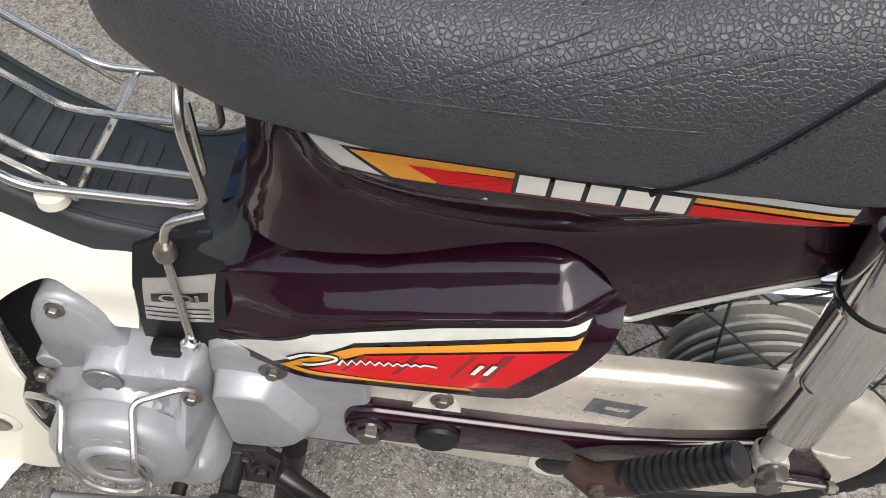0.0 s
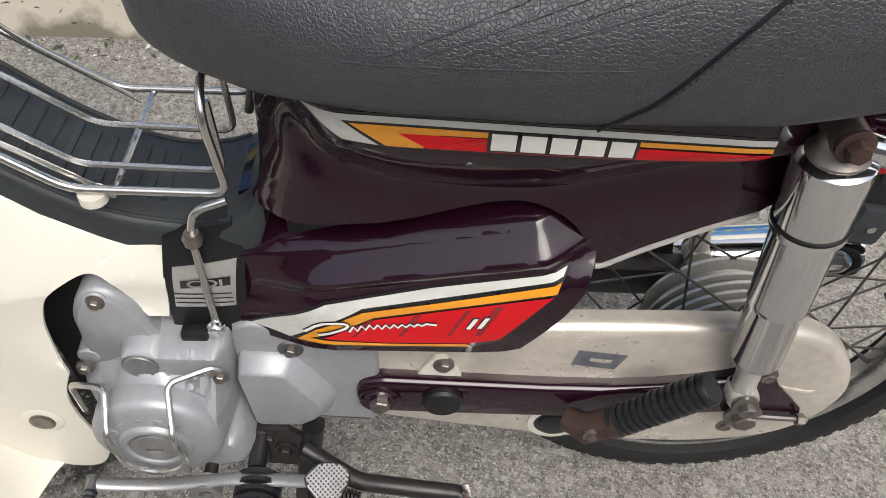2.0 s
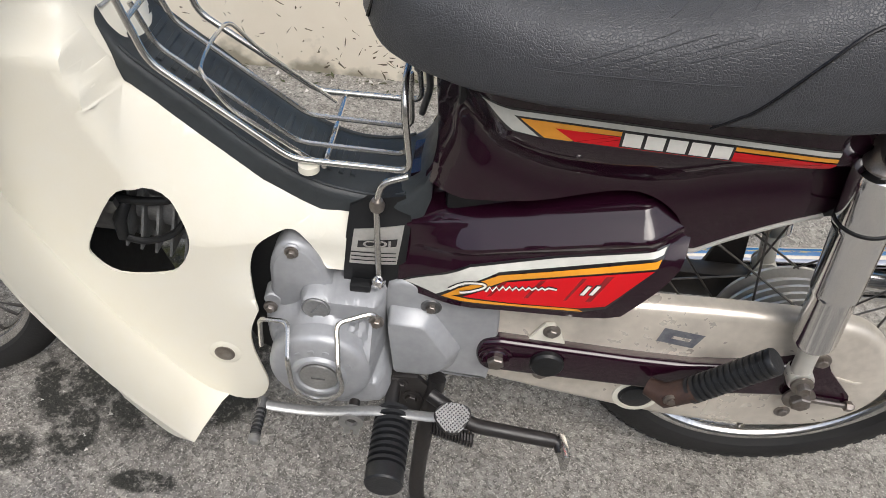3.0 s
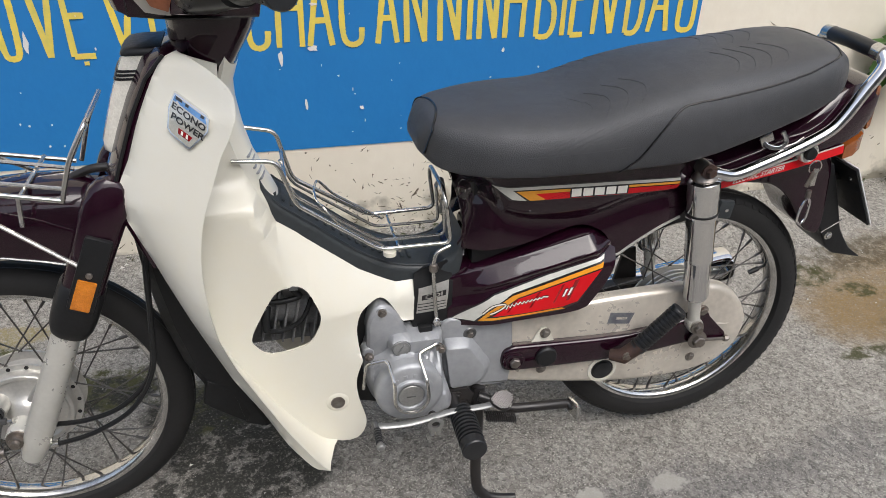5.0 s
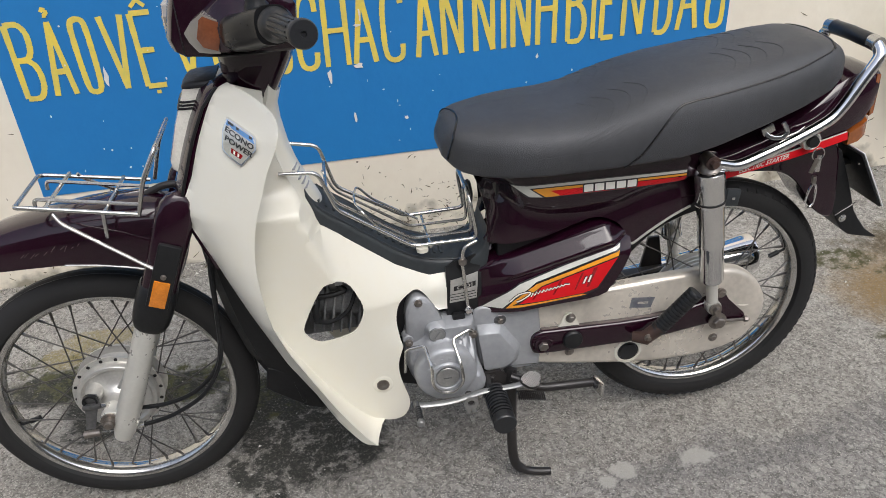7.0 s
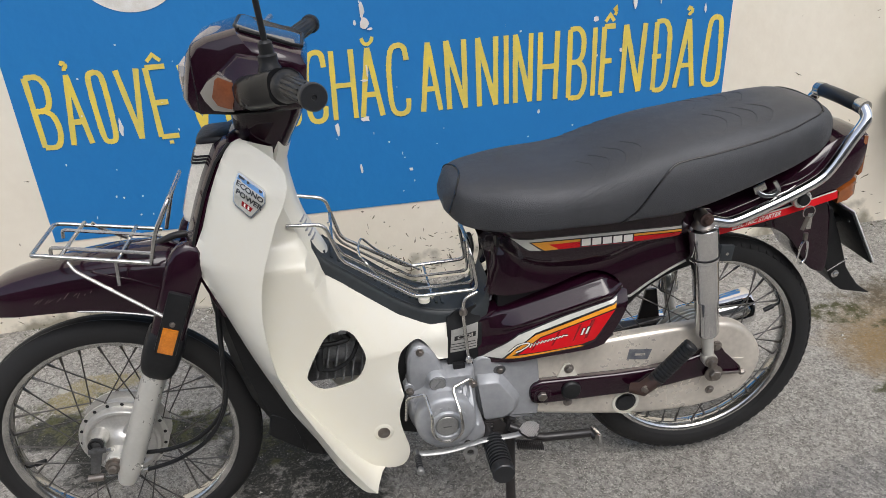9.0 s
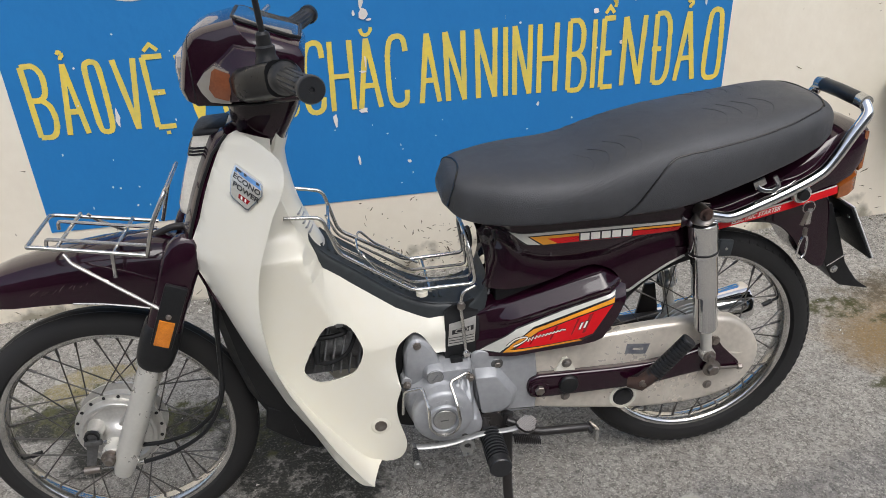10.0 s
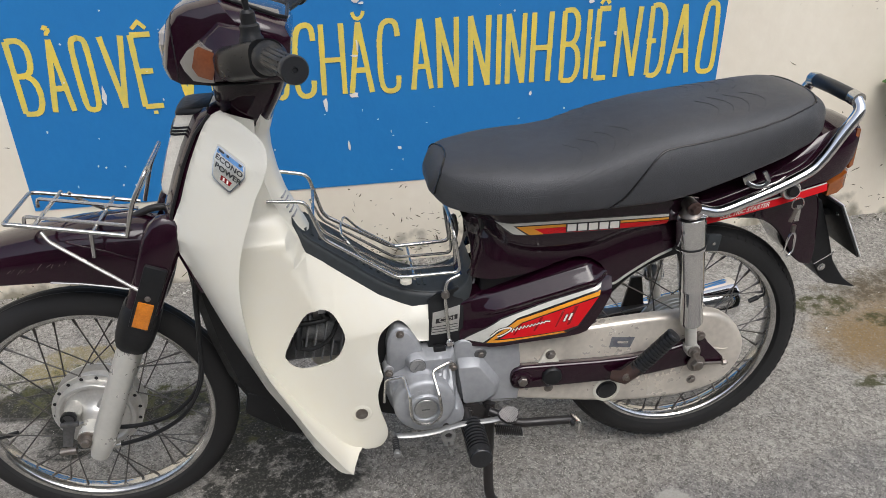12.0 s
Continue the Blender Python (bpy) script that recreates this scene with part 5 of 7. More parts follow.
def signal_side(x, z):
    return 0.104 + 0.018 * smooth(-0.555, -0.505, x) - 0.004 * smooth(0.985, 0.955, z)


SIGNAL = [(-0.548, 0.993), (-0.534, 1.010), (-0.516, 1.022), (-0.487, 1.007), (-0.500, 0.961), (-0.532, 0.964), (-0.543, 0.979)]
sig = part("turn_signal", sheet(SIGNAL, signal_side, step=0.012, depth=0.035), M_CLEAR, headset, "clear and amber turn signal")
part("amber_lens", sheet([(-0.530, 0.986), (-0.521, 1.013), (-0.515, 1.018), (-0.488, 1.005), (-0.502, 0.966), (-0.523, 0.973)], signal_side, step=0.012, off=0.002, depth=0.004), M_BROWN, sig)
sig2 = part("turn_signal", mirrored(sheet(SIGNAL, signal_side, step=0.012, depth=0.035)), M_CLEAR, headset)
switch = part("switch_housing", loft([[Vector((cx + hx * math.copysign(abs(math.cos(a)) ** 0.7, math.cos(a)), -lat, cz + hz * math.copysign(abs(math.sin(a)) ** 0.7, math.sin(a)))) for a in [2 * math.pi * k / 20 for k in range(20)]] for lat, cx, cz, hx, hz in ((0.120, -0.462, 0.990, 0.034, 0.028), (0.135, -0.458, 0.992, 0.034, 0.028), (0.150, -0.452, 0.996, 0.033, 0.027), (0.170, -0.436, 1.003, 0.030, 0.027), (0.19, -0.418, 1.010, 0.027, 0.028), (0.20, -0.412, 1.013, 0.025, 0.028))]), M_SWITCH, headset, "black switch housing")


def build_grip(s):
    a, b = (Vector((-0.408, -0.198, 1.013)), Vector((-0.370, -0.340, 1.030))) if s == 1 else (Vector((-0.432, 0.175, 1.000)), Vector((-0.372, 0.312, 1.012)))
    d = (b - a).normalized()
    bm = lathe([(0.0, -0.004), (0.025, -0.004), (0.0255, 0.004), (0.020, 0.012), (0.0160, 0.018), (0.0150, 0.125), (0.0145, 0.138), (0.0150, 0.141), (0.0188, 0.1425), (0.0188, 0.151), (0.017, 0.1535), (0.004, 0.1535), (0.003, 0.150), (0, 0.150)], a, d, 36, caps=False)
    g = part("grip", bm, M_GRIP, bike, "black ribbed rubber handlebar grip")
    u = d.orthogonal().normalized()
    w = d.cross(u)
    for k in range(14):
        an = 2 * math.pi * k / 14
        off = (u * math.cos(an) + w * math.sin(an)) * 0.0152
        part("rib", rod([a + d * 0.018 + off, a + d * 0.12 + off], 0.0016, 5), M_GRIP, g)
    return g


build_grip(1)
build_grip(-1)
part("switch_housing", rod([(-0.445, 0.10, 1.01), (-0.43, 0.16, 1.008), (-0.42, 0.198, 1.008)], [0.032, 0.028, 0.024], 16), M_BLACK, headset)
lever = part("brake_lever", rod(catmull([(-0.455, 0.15, 1.02), (-0.475, 0.19, 1.022), (-0.468, 0.26, 1.024), (-0.452, 0.33, 1.03)], 6), [0.007] * 3 + [0.0055] * 16, 10), M_STEEL, bike)
b0 = Vector((-0.432, -0.165, 1.025))
boot = part("mirror_boot", lathe([(0.0, 0.0), (0.0175, 0.0), (0.0175, 0.010), (0.0145, 0.014), (0.0145, 0.028), (0.011, 0.031), (0.0105, 0.046), (0.007, 0.050), (0, 0.050)], b0, (-0.03, 0.0, 1), 24, caps=False), M_BLACK, bike, "black rubber mirror boot")
part("mirror_stem", rod([b0 + Vector((-0.001, 0, 0.045)), b0 + Vector((-0.006, -0.002, 0.12)), b0 + Vector((-0.016, -0.010, 0.22)), b0 + Vector((-0.03, -0.03, 0.30))], 0.0048, 10), M_BLACK, boot)

# ---- front fork ----
F_TOP, F_BOT = Vector((-0.640, 0, 0.690)), Vector((-0.838, 0, 0.240))
fd = (F_BOT - F_TOP).normalized()
for s in (-1, 1):
    y = s * 0.087
    o = F_TOP + Vector((0, y, 0))
    leg = part("fork_leg", lathe([(0.0, 0.20), (0.0215, 0.20), (0.0215, 0.24), (0.0225, 0.33), (0.0225, 0.445), (0.020, 0.470), (0.016, 0.486), (0, 0.488)], o, fd, 28, caps=False), M_FORK, bike, "silver painted fork lower leg")
    n = Vector((-fd.z, 0, fd.x))
    rr = []
    for t, hx, hy in ((-0.048, 0.012, 0.010), (-0.042, 0.020, 0.014), (-0.028, 0.028, 0.019), (-0.008, 0.0325, 0.023), (0.02, 0.033, 0.026), (0.07, 0.031, 0.028), (0.13, 0.031, 0.030), (0.165, 0.031, 0.031)):
        c = o + fd * t + n * 0.005
        rr.append([c + n * (hx * math.copysign(abs(math.cos(a)) ** 0.6, math.cos(a))) + Vector((0, hy * math.copysign(abs(math.sin(a)) ** 0.6, math.sin(a)), 0)) for a in [2 * math.pi * k / 24 for k in range(24)]])
    fc = part("fork_cover", loft(rr), M_MAROON, bike, "dark maroon fork cover with amber reflector")
    rr = []
    for t, hx, hy in ((0.128, 0.0305, 0.031), (0.134, 0.0335, 0.0335), (0.16, 0.0350, 0.0345), (0.188, 0.0345, 0.034), (0.205, 0.0325, 0.032), (0.217, 0.0285, 0.028), (0.223, 0.0225, 0.023)):
        q = o + fd * t + n * 0.004
        rr.append([q + n * (hx * math.copysign(abs(math.cos(a)) ** 0.7, math.cos(a))) + Vector((0, hy * math.copysign(abs(math.sin(a)) ** 0.7, math.sin(a)), 0)) for a in [2 * math.pi * k / 24 for k in range(24)]])
    part("fork_boot", loft(rr), M_BLACK, fc, "black rubber dust boot")
    if s == -1:
        c = o + fd * 0.130 + n * 0.009
        R3 = Matrix((n, Vector((0, 1, 0)), -fd)).transposed().to_4x4()
        part("reflector_plate", block((0.039, 0.012, 0.128), (0, 0, 0), 0.005, Matrix.Translation(c + Vector((0, -0.0300, 0)) + fd * -0.032) @ R3), M_BLACK, fc)
        part("reflector", block((0.0275, 0.006, 0.052), (0, 0, 0), 0.002, Matrix.Translation(c + Vector((0, -0.0360, 0)) + fd * 0.0) @ R3), M_AMBER, fc, "amber reflector")
        part("screw", lathe([(0.005, 0), (0.005, 0.003), (0.003, 0.004), (0, 0.003)], c + Vector((0, -0.0355, 0)) - fd * 0.036, (0, -1, 0), 12, caps=False), M_SCREW, fc)
part("axle", rod([(AXF[0], -0.100, AXF[1]), (AXF[0], 0.100, AXF[1])], 0.007, 12), M_STEEL, bike)
part("axle_lug", lathe([(0, 0), (0.021, 0), (0.021, 0.030), (0.019, 0.034), (0, 0.034)], (-0.846, -0.056, 0.289), (0, -1, 0), 24, caps=False), M_FORK, bike)
nut = part("axle_nut", lathe([(0, 0.0), (0.017, 0.0), (0.017, 0.004), (0.0115, 0.004), (0.0115, 0.013), (0.008, 0.013), (0.007, 0.019), (0, 0.019)], (-0.848, -0.090, 0.290), (0, -1, 0), 12, caps=False), M_SCREW, bike)
plate_f = part("brake_plate", lathe([(0.0, -0.004), (0.077, -0.004), (0.077, 0.012), (0.074, 0.016), (0.068, 0.0165), (0.066, 0.013), (0.063, 0.011), (0.045, 0.014), (0.030, 0.020), (0.022, 0.030), (0.018, 0.054), (0, 0.054)], (AXF[0], -0.004, AXF[1]), (0, -1, 0), 48, caps=False), M_HUB, bike, "dull cast alloy brake plate")
part("torque_rib", rod([(-0.845, -0.020, 0.300), (-0.815, -0.024, 0.345)], [0.007, 0.004], 8), M_HUB, plate_f)
part("cam_boss", lathe([(0, 0), (0.019, 0), (0.016, 0.020), (0.014, 0.034), (0, 0.034)], (-0.884, -0.012, 0.312), (0, -1, 0), 24, caps=False), M_HUB, plate_f)
arm = part("brake_arm", loft([[Vector((x + a * w, y, z + b * w)) for a, b in ((-1, 0.15), (1, -0.15))] + [Vector((x + a * w, y + 0.007, z + b * w)) for a, b in ((1, -0.15), (-1, 0.15))] for x, y, z, w in ((-0.880, -0.060, 0.330, 0.010), (-0.883, -0.061, 0.312, 0.0125), (-0.890, -0.064, 0.285, 0.0095), (-0.897, -0.068, 0.258, 0.0085))]), M_ALLOY_D, bike, "grey steel front brake arm")
part("arm_cap", torus_profile([(0.0105, -0.004), (0.0145, -0.004), (0.0145, 0.004), (0.0105, 0.004)], (-0.881, -0.064, 0.322), 24), M_BLACK, arm)
part("arm_clamp", block((0.034, 0.010, 0.010), (-0.880, -0.068, 0.312), 0.003), M_ALLOY_D, arm)
part("arm_screw", lathe([(0.005, 0), (0.005, 0.008), (0, 0.008)], (-0.861, -0.070, 0.311), (1, 0, 0), 8, caps=False), M_STEEL, arm)
part("arm_pin", rod([(-0.910, -0.072, 0.250), (-0.880, -0.072, 0.250)], 0.0075, 12), M_SCREW, arm)
part("brake_wire", rod([(-0.885, -0.074, 0.252), (-0.850, -0.080, 0.256), (-0.80, -0.086, 0.262)], 0.0016, 6), M_STEEL, arm)
for k in range(18):
    a = 2 * math.pi * k / 18
    part("spoke_hole", lathe([(0.0036, 0), (0.0036, 0.001), (0, 0.001)], (AXF[0] + 0.081 * math.cos(a), -0.0032, AXF[1] + 0.081 * math.sin(a)), (0, -1, 0), 8, caps=False), M_BLACK, front_wheel)

# cables down to the front hub
for pts, r in (([(-0.560, 0.03, 0.80), (-0.588, -0.07, 0.66), (-0.600, -0.085, 0.56), (-0.610, -0.088, 0.46), (-0.628, -0.088, 0.38), (-0.68, -0.086, 0.325), (-0.74, -0.084, 0.304), (-0.80, -0.078, 0.300)], 0.0042), ([(-0.555, 0.02, 0.78), (-0.594, -0.075, 0.62), (-0.606, -0.092, 0.50), (-0.618, -0.094, 0.40), (-0.66, -0.092, 0.325), (-0.72, -0.09, 0.285), (-0.775, -0.088, 0.268), (-0.83, -0.086, 0.262)], 0.0042)):
    part("cable", rod(catmull(pts, 8), r, 8), M_BLACK, bike, "black control cable")
part("cable_end", rod([(-0.79, -0.087, 0.266), (-0.84, -0.087, 0.260)], 0.0062, 10), M_STEEL, bike)


# ---- mudguards ----
rings = []
for x, zb, zt, w in ((-0.655, 0.572, 0.700, 0.058), (-0.69, 0.582, 0.705, 0.060), (-0.74, 0.597, 0.707, 0.061), (-0.79, 0.609, 0.704, 0.061), (-0.85, 0.616, 0.697, 0.060), (-0.90, 0.617, 0.690, 0.058), (-0.945, 0.616, 0.681, 0.054), (-0.975, 0.616, 0.672, 0.047), (-0.995, 0.619, 0.660, 0.034), (-1.004, 0.626, 0.648, 0.016)):
    h = zt - zb
    up = [(-1.0, 0.0), (-1.0, 0.35), (-0.96, 0.62), (-0.84, 0.84), (-0.6, 0.955), (-0.3, 0.99), (0, 1.0)]
    prof = up + [(-a, b) for a, b in up[-2::-1]]
    ring = [Vector((x, a * w, zb + b * h)) for a, b in prof]
    rings.append(ring + [Vector((p.x, p.y * 0.95, zb + (p.z - zb) * 0.95 - 0.0005)) for p in ring[::-1]])
front_guard = part("front_mudguard", loft(rings), M_MAROON, bike, "glossy maroon front mudguard with scuffs", 50)
part("guard_trim", rod([(x, -0.0615, z) for x, z in ((-0.70, 0.5845), (-0.74, 0.5965), (-0.79, 0.6085), (-0.84, 0.6165))], 0.0018, 6), M_STEEL, front_guard)
scr = random.Random(5)
for k in range(11):
    part("scuff", block((scr.uniform(0.004, 0.013), 0.0005, scr.uniform(0.0004, 0.0010)), (0, 0, 0), 0.0, Matrix.Translation((-0.905 + 0.0095 * k + scr.uniform(-0.004, 0.004), -0.0612 + 0.00025 * (9 - k) * (k < 5), 0.640 + 0.0012 * k + scr.uniform(-0.003, 0.003))) @ Matrix.Rotation(radians(scr.uniform(-60, -30)), 4, "Y")), M_SCREW, front_guard)
inner = []
for x, z, f in ((-0.585, 0.70, 0.04), (-0.598, 0.62, 0.05), (-0.592, 0.54, 0.055), (-0.578, 0.45, 0.06), (-0.556, 0.36, 0.06), (-0.530, 0.30, 0.055), (-0.500, 0.245, 0.045), (-0.488, 0.226, 0.036)):
    inner.append([Vector((x + a * f, y, z - 0.25 * a * f)) for a, y in ((-0.35, -0.040), (0.0, -0.060), (0.9, -0.066), (1.3, -0.055), (1.3, 0.055), (0.9, 0.066), (0.0, 0.060), (-0.35, 0.040), (-0.15, 0.0))])
part("inner_mudguard", loft(inner), M_BLACK, bike, "black plastic mudguard behind the front wheel")

part("inner_flap", plate_mesh([(-0.545, 0.335), (-0.556, 0.286), (-0.546, 0.273), (-0.492, 0.230), (-0.484, 0.232), (-0.472, 0.266), (-0.500, 0.312)], -0.064, 0.064, 0.006, 0.006), M_BLACK, bike, "black plastic flap behind the front wheel", 50)

part("rear_mudguard", plate_mesh(curve2([(0.375, 0.614), (0.462, 0.602), (0.499, 0.591), (0.534, 0.561), (0.574, 0.504), (0.600, 0.484), (0.618, 0.490), (0.615, 0.56), (0.59, 0.655), (0.48, 0.66), (0.38, 0.64)], 4), -0.050, 0.050, 0.006, 0.006), M_MAROON, bike, "dark maroon inner rear mudguard", 50)
FLAP = [(0.560, 0.624), (0.566, 0.575), (0.590, 0.516), (0.612, 0.502), (0.630, 0.470), (0.644, 0.447), (0.664, 0.430), (0.730, 0.413), (0.700, 0.440), (0.680, 0.466), (0.667, 0.486), (0.644, 0.549), (0.612, 0.626)]
mud = part("mud_flap", plate_mesh(FLAP, -0.046, 0.048, 0.004, 0.004), M_BLACK, bike, "black plastic mud flap under the tail", 50)
part("flap_seam", rod([(0.624, -0.0482, 0.482), (0.664, -0.0482, 0.505)], 0.0016, 6), M_STEEL, mud)
bolt(mud, 0.643, 0.047, 0.472, 0.0055, 0.005, M_STEEL)
PM = Matrix.Translation((0.6645, 0.0, 0.5705)) @ Matrix.Rotation(radians(-28), 4, "Y")
plate = part("number_plate", block((0.0025, 0.172, 0.138), (0, 0, 0), 0.0008, PM), M_PLATE_W, bike, "white number plate on a dark bracket")
part("plate_back", block((0.004, 0.169, 0.134), (0, 0, 0), 0.001, PM @ Matrix.Translation((-0.004, 0, 0))), M_BLACK, plate)
part("plate_bracket", block((0.06, 0.02, 0.014), (0, 0, 0), 0.003, Matrix.Translation((0.630, -0.02, 0.590))), M_BLACK, plate)
bolt(plate, 0.648, 0.062, 0.600, 0.004, 0.008, M_STEEL, axis=(-1, 0, 0.2))

# ---- tail ----
TAIL = [(0.300, 0.632, 0.672, 0.088), (0.350, 0.630, 0.676, 0.088), (0.420, 0.640, 0.694, 0.087), (0.480, 0.650, 0.724, 0.085), (0.540, 0.662, 0.758, 0.081), (0.590, 0.673, 0.782, 0.076), (0.625, 0.688, 0.789, 0.070), (0.645, 0.712, 0.786, 0.064), (0.652, 0.745, 0.782, 0.060)]


def tail_side(x, z):
    return lerp_table(x, [(t[0], t[3]) for t in TAIL])


rings = []
for x, zb, zt, w in TAIL:
    h = zt - zb
    rings.append([Vector((x, -w * a, zb + h * b)) for a, b in ((0.80, 0), (0.97, 0.05), (1.0, 0.12), (0.99, 0.5), (0.93, 0.85), (0.80, 0.97), (0.4, 1.0))] + [Vector((x, w * a, zb + h * b)) for a, b in ((0.4, 1.0), (0.80, 0.97), (0.93, 0.85), (0.99, 0.5), (1.0, 0.12), (0.97, 0.05), (0.80, 0))])
tail = part("tail_cover", loft(rings), M_MAROON, bike, "glossy maroon tail cover")
tl = []
for x, zb, zt, w in ((0.600, 0.648, 0.672, 0.073), (0.622, 0.652, 0.682, 0.071), (0.640, 0.660, 0.690, 0.063), (0.650, 0.668, 0.690, 0.050)):
    tl.append([Vector((x, -w, zb)), Vector((x, -w, zt)), Vector((x, -w * 0.8, zt + 0.004)), Vector((x, w * 0.8, zt + 0.004)), Vector((x, w, zt)), Vector((x, w, zb)), Vector((x, 0, zb - 0.003))])
part("tail_signal", loft(tl), M_TAIL, tail, "amber rear turn signal lens")
part("tail_lamp", loft([[Vector((x, -w, zb)), Vector((x, -w, zt)), Vector((x, w, zt)), Vector((x, w, zb))] for x, zb, zt, w in ((0.642, 0.697, 0.778, 0.062), (0.651, 0.702, 0.776, 0.060), (0.658, 0.712, 0.765, 0.052))]), M_TAIL, tail, "brown amber tail lamp lens")
strip(tail, [(0.345, 0.637), (0.592, 0.679), (0.594, 0.6755), (0.346, 0.632)], tail_side, M_WHITE_D, 0.0006)
strip(tail, [(0.346, 0.6335), (0.594, 0.6765), (0.597, 0.661), (0.350, 0.6205)], tail_side, M_RED_D, 0.0010)
lettering("tail_lettering", "ELECTRIC STARTER", 0.0125, lambda u, v, h: (0.425 + u * 0.985, -(tail_side(0.425 + u, 0) + 0.0016), 0.6405 + u * 0.168 + v), tail, M_OFFW, shear=0.3, squeeze=0.92)
LK = (0.510, 0.677)
lock = part("seat_lock", lathe([(0, 0), (0.0185, 0), (0.0190, 0.008), (0.0175, 0.0125), (0.0150, 0.0135), (0.0130, 0.012), (0, 0.012)], (LK[0], -tail_side(*LK) - 0.001, LK[1]), (0, -1, 0), 28, caps=False), M_FORK, bike, "chrome lock cylinder with key")
part("lock_barrel", lathe([(0.0115, 0.010), (0.0115, 0.016), (0.010, 0.020), (0, 0.020)], (LK[0], -tail_side(*LK) - 0.001, LK[1]), (0, -1, 0), 20, caps=False), M_BLACK, lock)
hook = part("helmet_hook", rod(bend([(0.412, -0.090, 0.712), (0.418, -0.096, 0.700), (0.432, -0.099, 0.694), (0.448, -0.099, 0.694), (0.458, -0.098, 0.703), (0.447, -0.096, 0.722)], 0.006), 0.0030, 8, flat=1.6), M_CHROME, bike)
part("hook_wire", rod(catmull([(0.446, -0.100, 0.692), (0.462, -0.099, 0.697), (0.476, -0.098, 0.701), (0.489, -0.097, 0.709)], 3), 0.0016, 6), M_STEEL, hook)
part("hook_plate", block((0.024, 0.004, 0.016), (0, 0, 0), 0.0015, Matrix.Translation((0.420, -0.094, 0.710)) @ Matrix.Rotation(radians(-25), 4, "Y")), M_STEEL, hook)

# grab rail round the tail
arm_l = [(0.306, -0.108, 0.668), (0.325, -0.110, 0.663), (0.362, -0.108, 0.655), (0.417, -0.104, 0.669), (0.482, -0.099, 0.690), (0.536, -0.094, 0.712), (0.562, -0.092, 0.735), (0.595, -0.088, 0.782), (0.620, -0.084, 0.818), (0.622, -0.070, 0.836)]
rail_pts = catmull(arm_l, 6) + catmull([(0.622, -0.066, 0.838), (0.616, 0.0, 0.842), (0.622, 0.066, 0.838)], 4) + [Vector((p.x, -p.y, p.z)) for p in catmull(arm_l, 6)[::-1]]
rail = part("grab_rail", rod(rail_pts, 0.0108, 16), M_CHROME, bike, "chromed grab rail with black grip tube")
part("grip_tube", rod([(0.621, -0.055, 0.8385), (0.616, 0.0, 0.842), (0.621, 0.055, 0.8385)], 0.0135, 18), M_GRIP, rail)
for s in (-1, 1):
    part("clamp", rod([(0.6215, s * 0.054, 0.8385), (0.622, s * 0.074, 0.8365)], 0.0140, 18), M_STEEL, rail)

# ---- rear suspension, swing arm, chain case ----
for s in (-1, 1):
    t, b = Vector((0.306, s * 0.106, 0.672)), Vector((0.355, s * 0.092, 0.338))
    d = (b - t).normalized()
    L0 = (b - t).length
    shock = part("shock_absorber", lathe([(0.0, 0.018), (0.022, 0.018), (0.0275, 0.022), (0.028, 0.030), (0.028, 0.080), (0.0272, 0.083), (0.0285, 0.086), (0.0285, 0.092), (0.0255, 0.095), (0.0250, 0.180), (0.0255, 0.184), (0.0235, 0.188), (0.0235, 0.266), (0.021, 0.272), (0.0135, 0.274), (0, 0.274)], t, d, 36, caps=False), M_CHROME, bike, "chromed rear shock absorber")
    part("shock_rod", lathe([(0, 0.268), (0.0125, 0.268), (0.0115, 0.310), (0.012, 0.325), (0, 0.325)], t, d, 18, caps=False), M_FORK, shock)
    part("top_cap", lathe([(0, -0.004), (0.012, -0.004), (0.016, 0.004), (0.017, 0.010), (0.022, 0.016), (0.022, 0.021), (0, 0.021)], t, d, 24, caps=False), M_SCREW, shock)
    part("lower_eye", lathe([(0.008, -0.012), (0.0145, -0.012), (0.0155, -0.009), (0.0155, 0.009), (0.0145, 0.012), (0.008, 0.012)], (b.x, b.y, b.z), (0, 1, 0), 24), M_FORK, shock)
    part("upper_eye", lathe([(0.006, -0.013), (0.0135, -0.013), (0.0135, 0.013), (0.006, 0.013)], (t.x, t.y, t.z - 0.001), (0, 1, 0), 20), M_SCREW, shock)
    for q, r in ((t, 0.0085), (b, 0.0085)):
        bolt(shock, q.x, 0, q.z, r, 0.010, M_SCREW if q == b else M_RUST).location = (0, q.y + s * 0.016, 0)
    part("joint_ring", lathe([(0.0235, 0.083), (0.0287, 0.083), (0.0287, 0.0855), (0.0235, 0.0855)], t, d, 36, caps=False), M_BLACK, shock)
rb = part("reflector_bracket", block((0.028, 0.010, 0.034), (0, 0, 0), 0.004, Matrix.Translation((0.357, -0.110, 0.592)) @ Matrix.Rotation(radians(8), 4, "Y")), M_STEP, bike, "small black bracket")
bolt(rb, 0.357, 0.115, 0.592, 0.0035, 0.002, M_STEEL, False)

CASE = [(-0.020, 0.396), (0.087, 0.401), (0.290, 0.408), (0.395, 0.405), (0.438, 0.388), (0.470, 0.355), (0.488, 0.315), (0.487, 0.282), (0.472, 0.248), (0.440, 0.217), (0.383, 0.199), (0.310, 0.194), (0.222, 0.199), (0.126, 0.214), (0.051, 0.228), (-0.019, 0.248), (-0.040, 0.300), (-0.036, 0.36)]
CASE2 = curve2(CASE, 4)
CASE_LINE = CASE2 + [CASE2[0]]


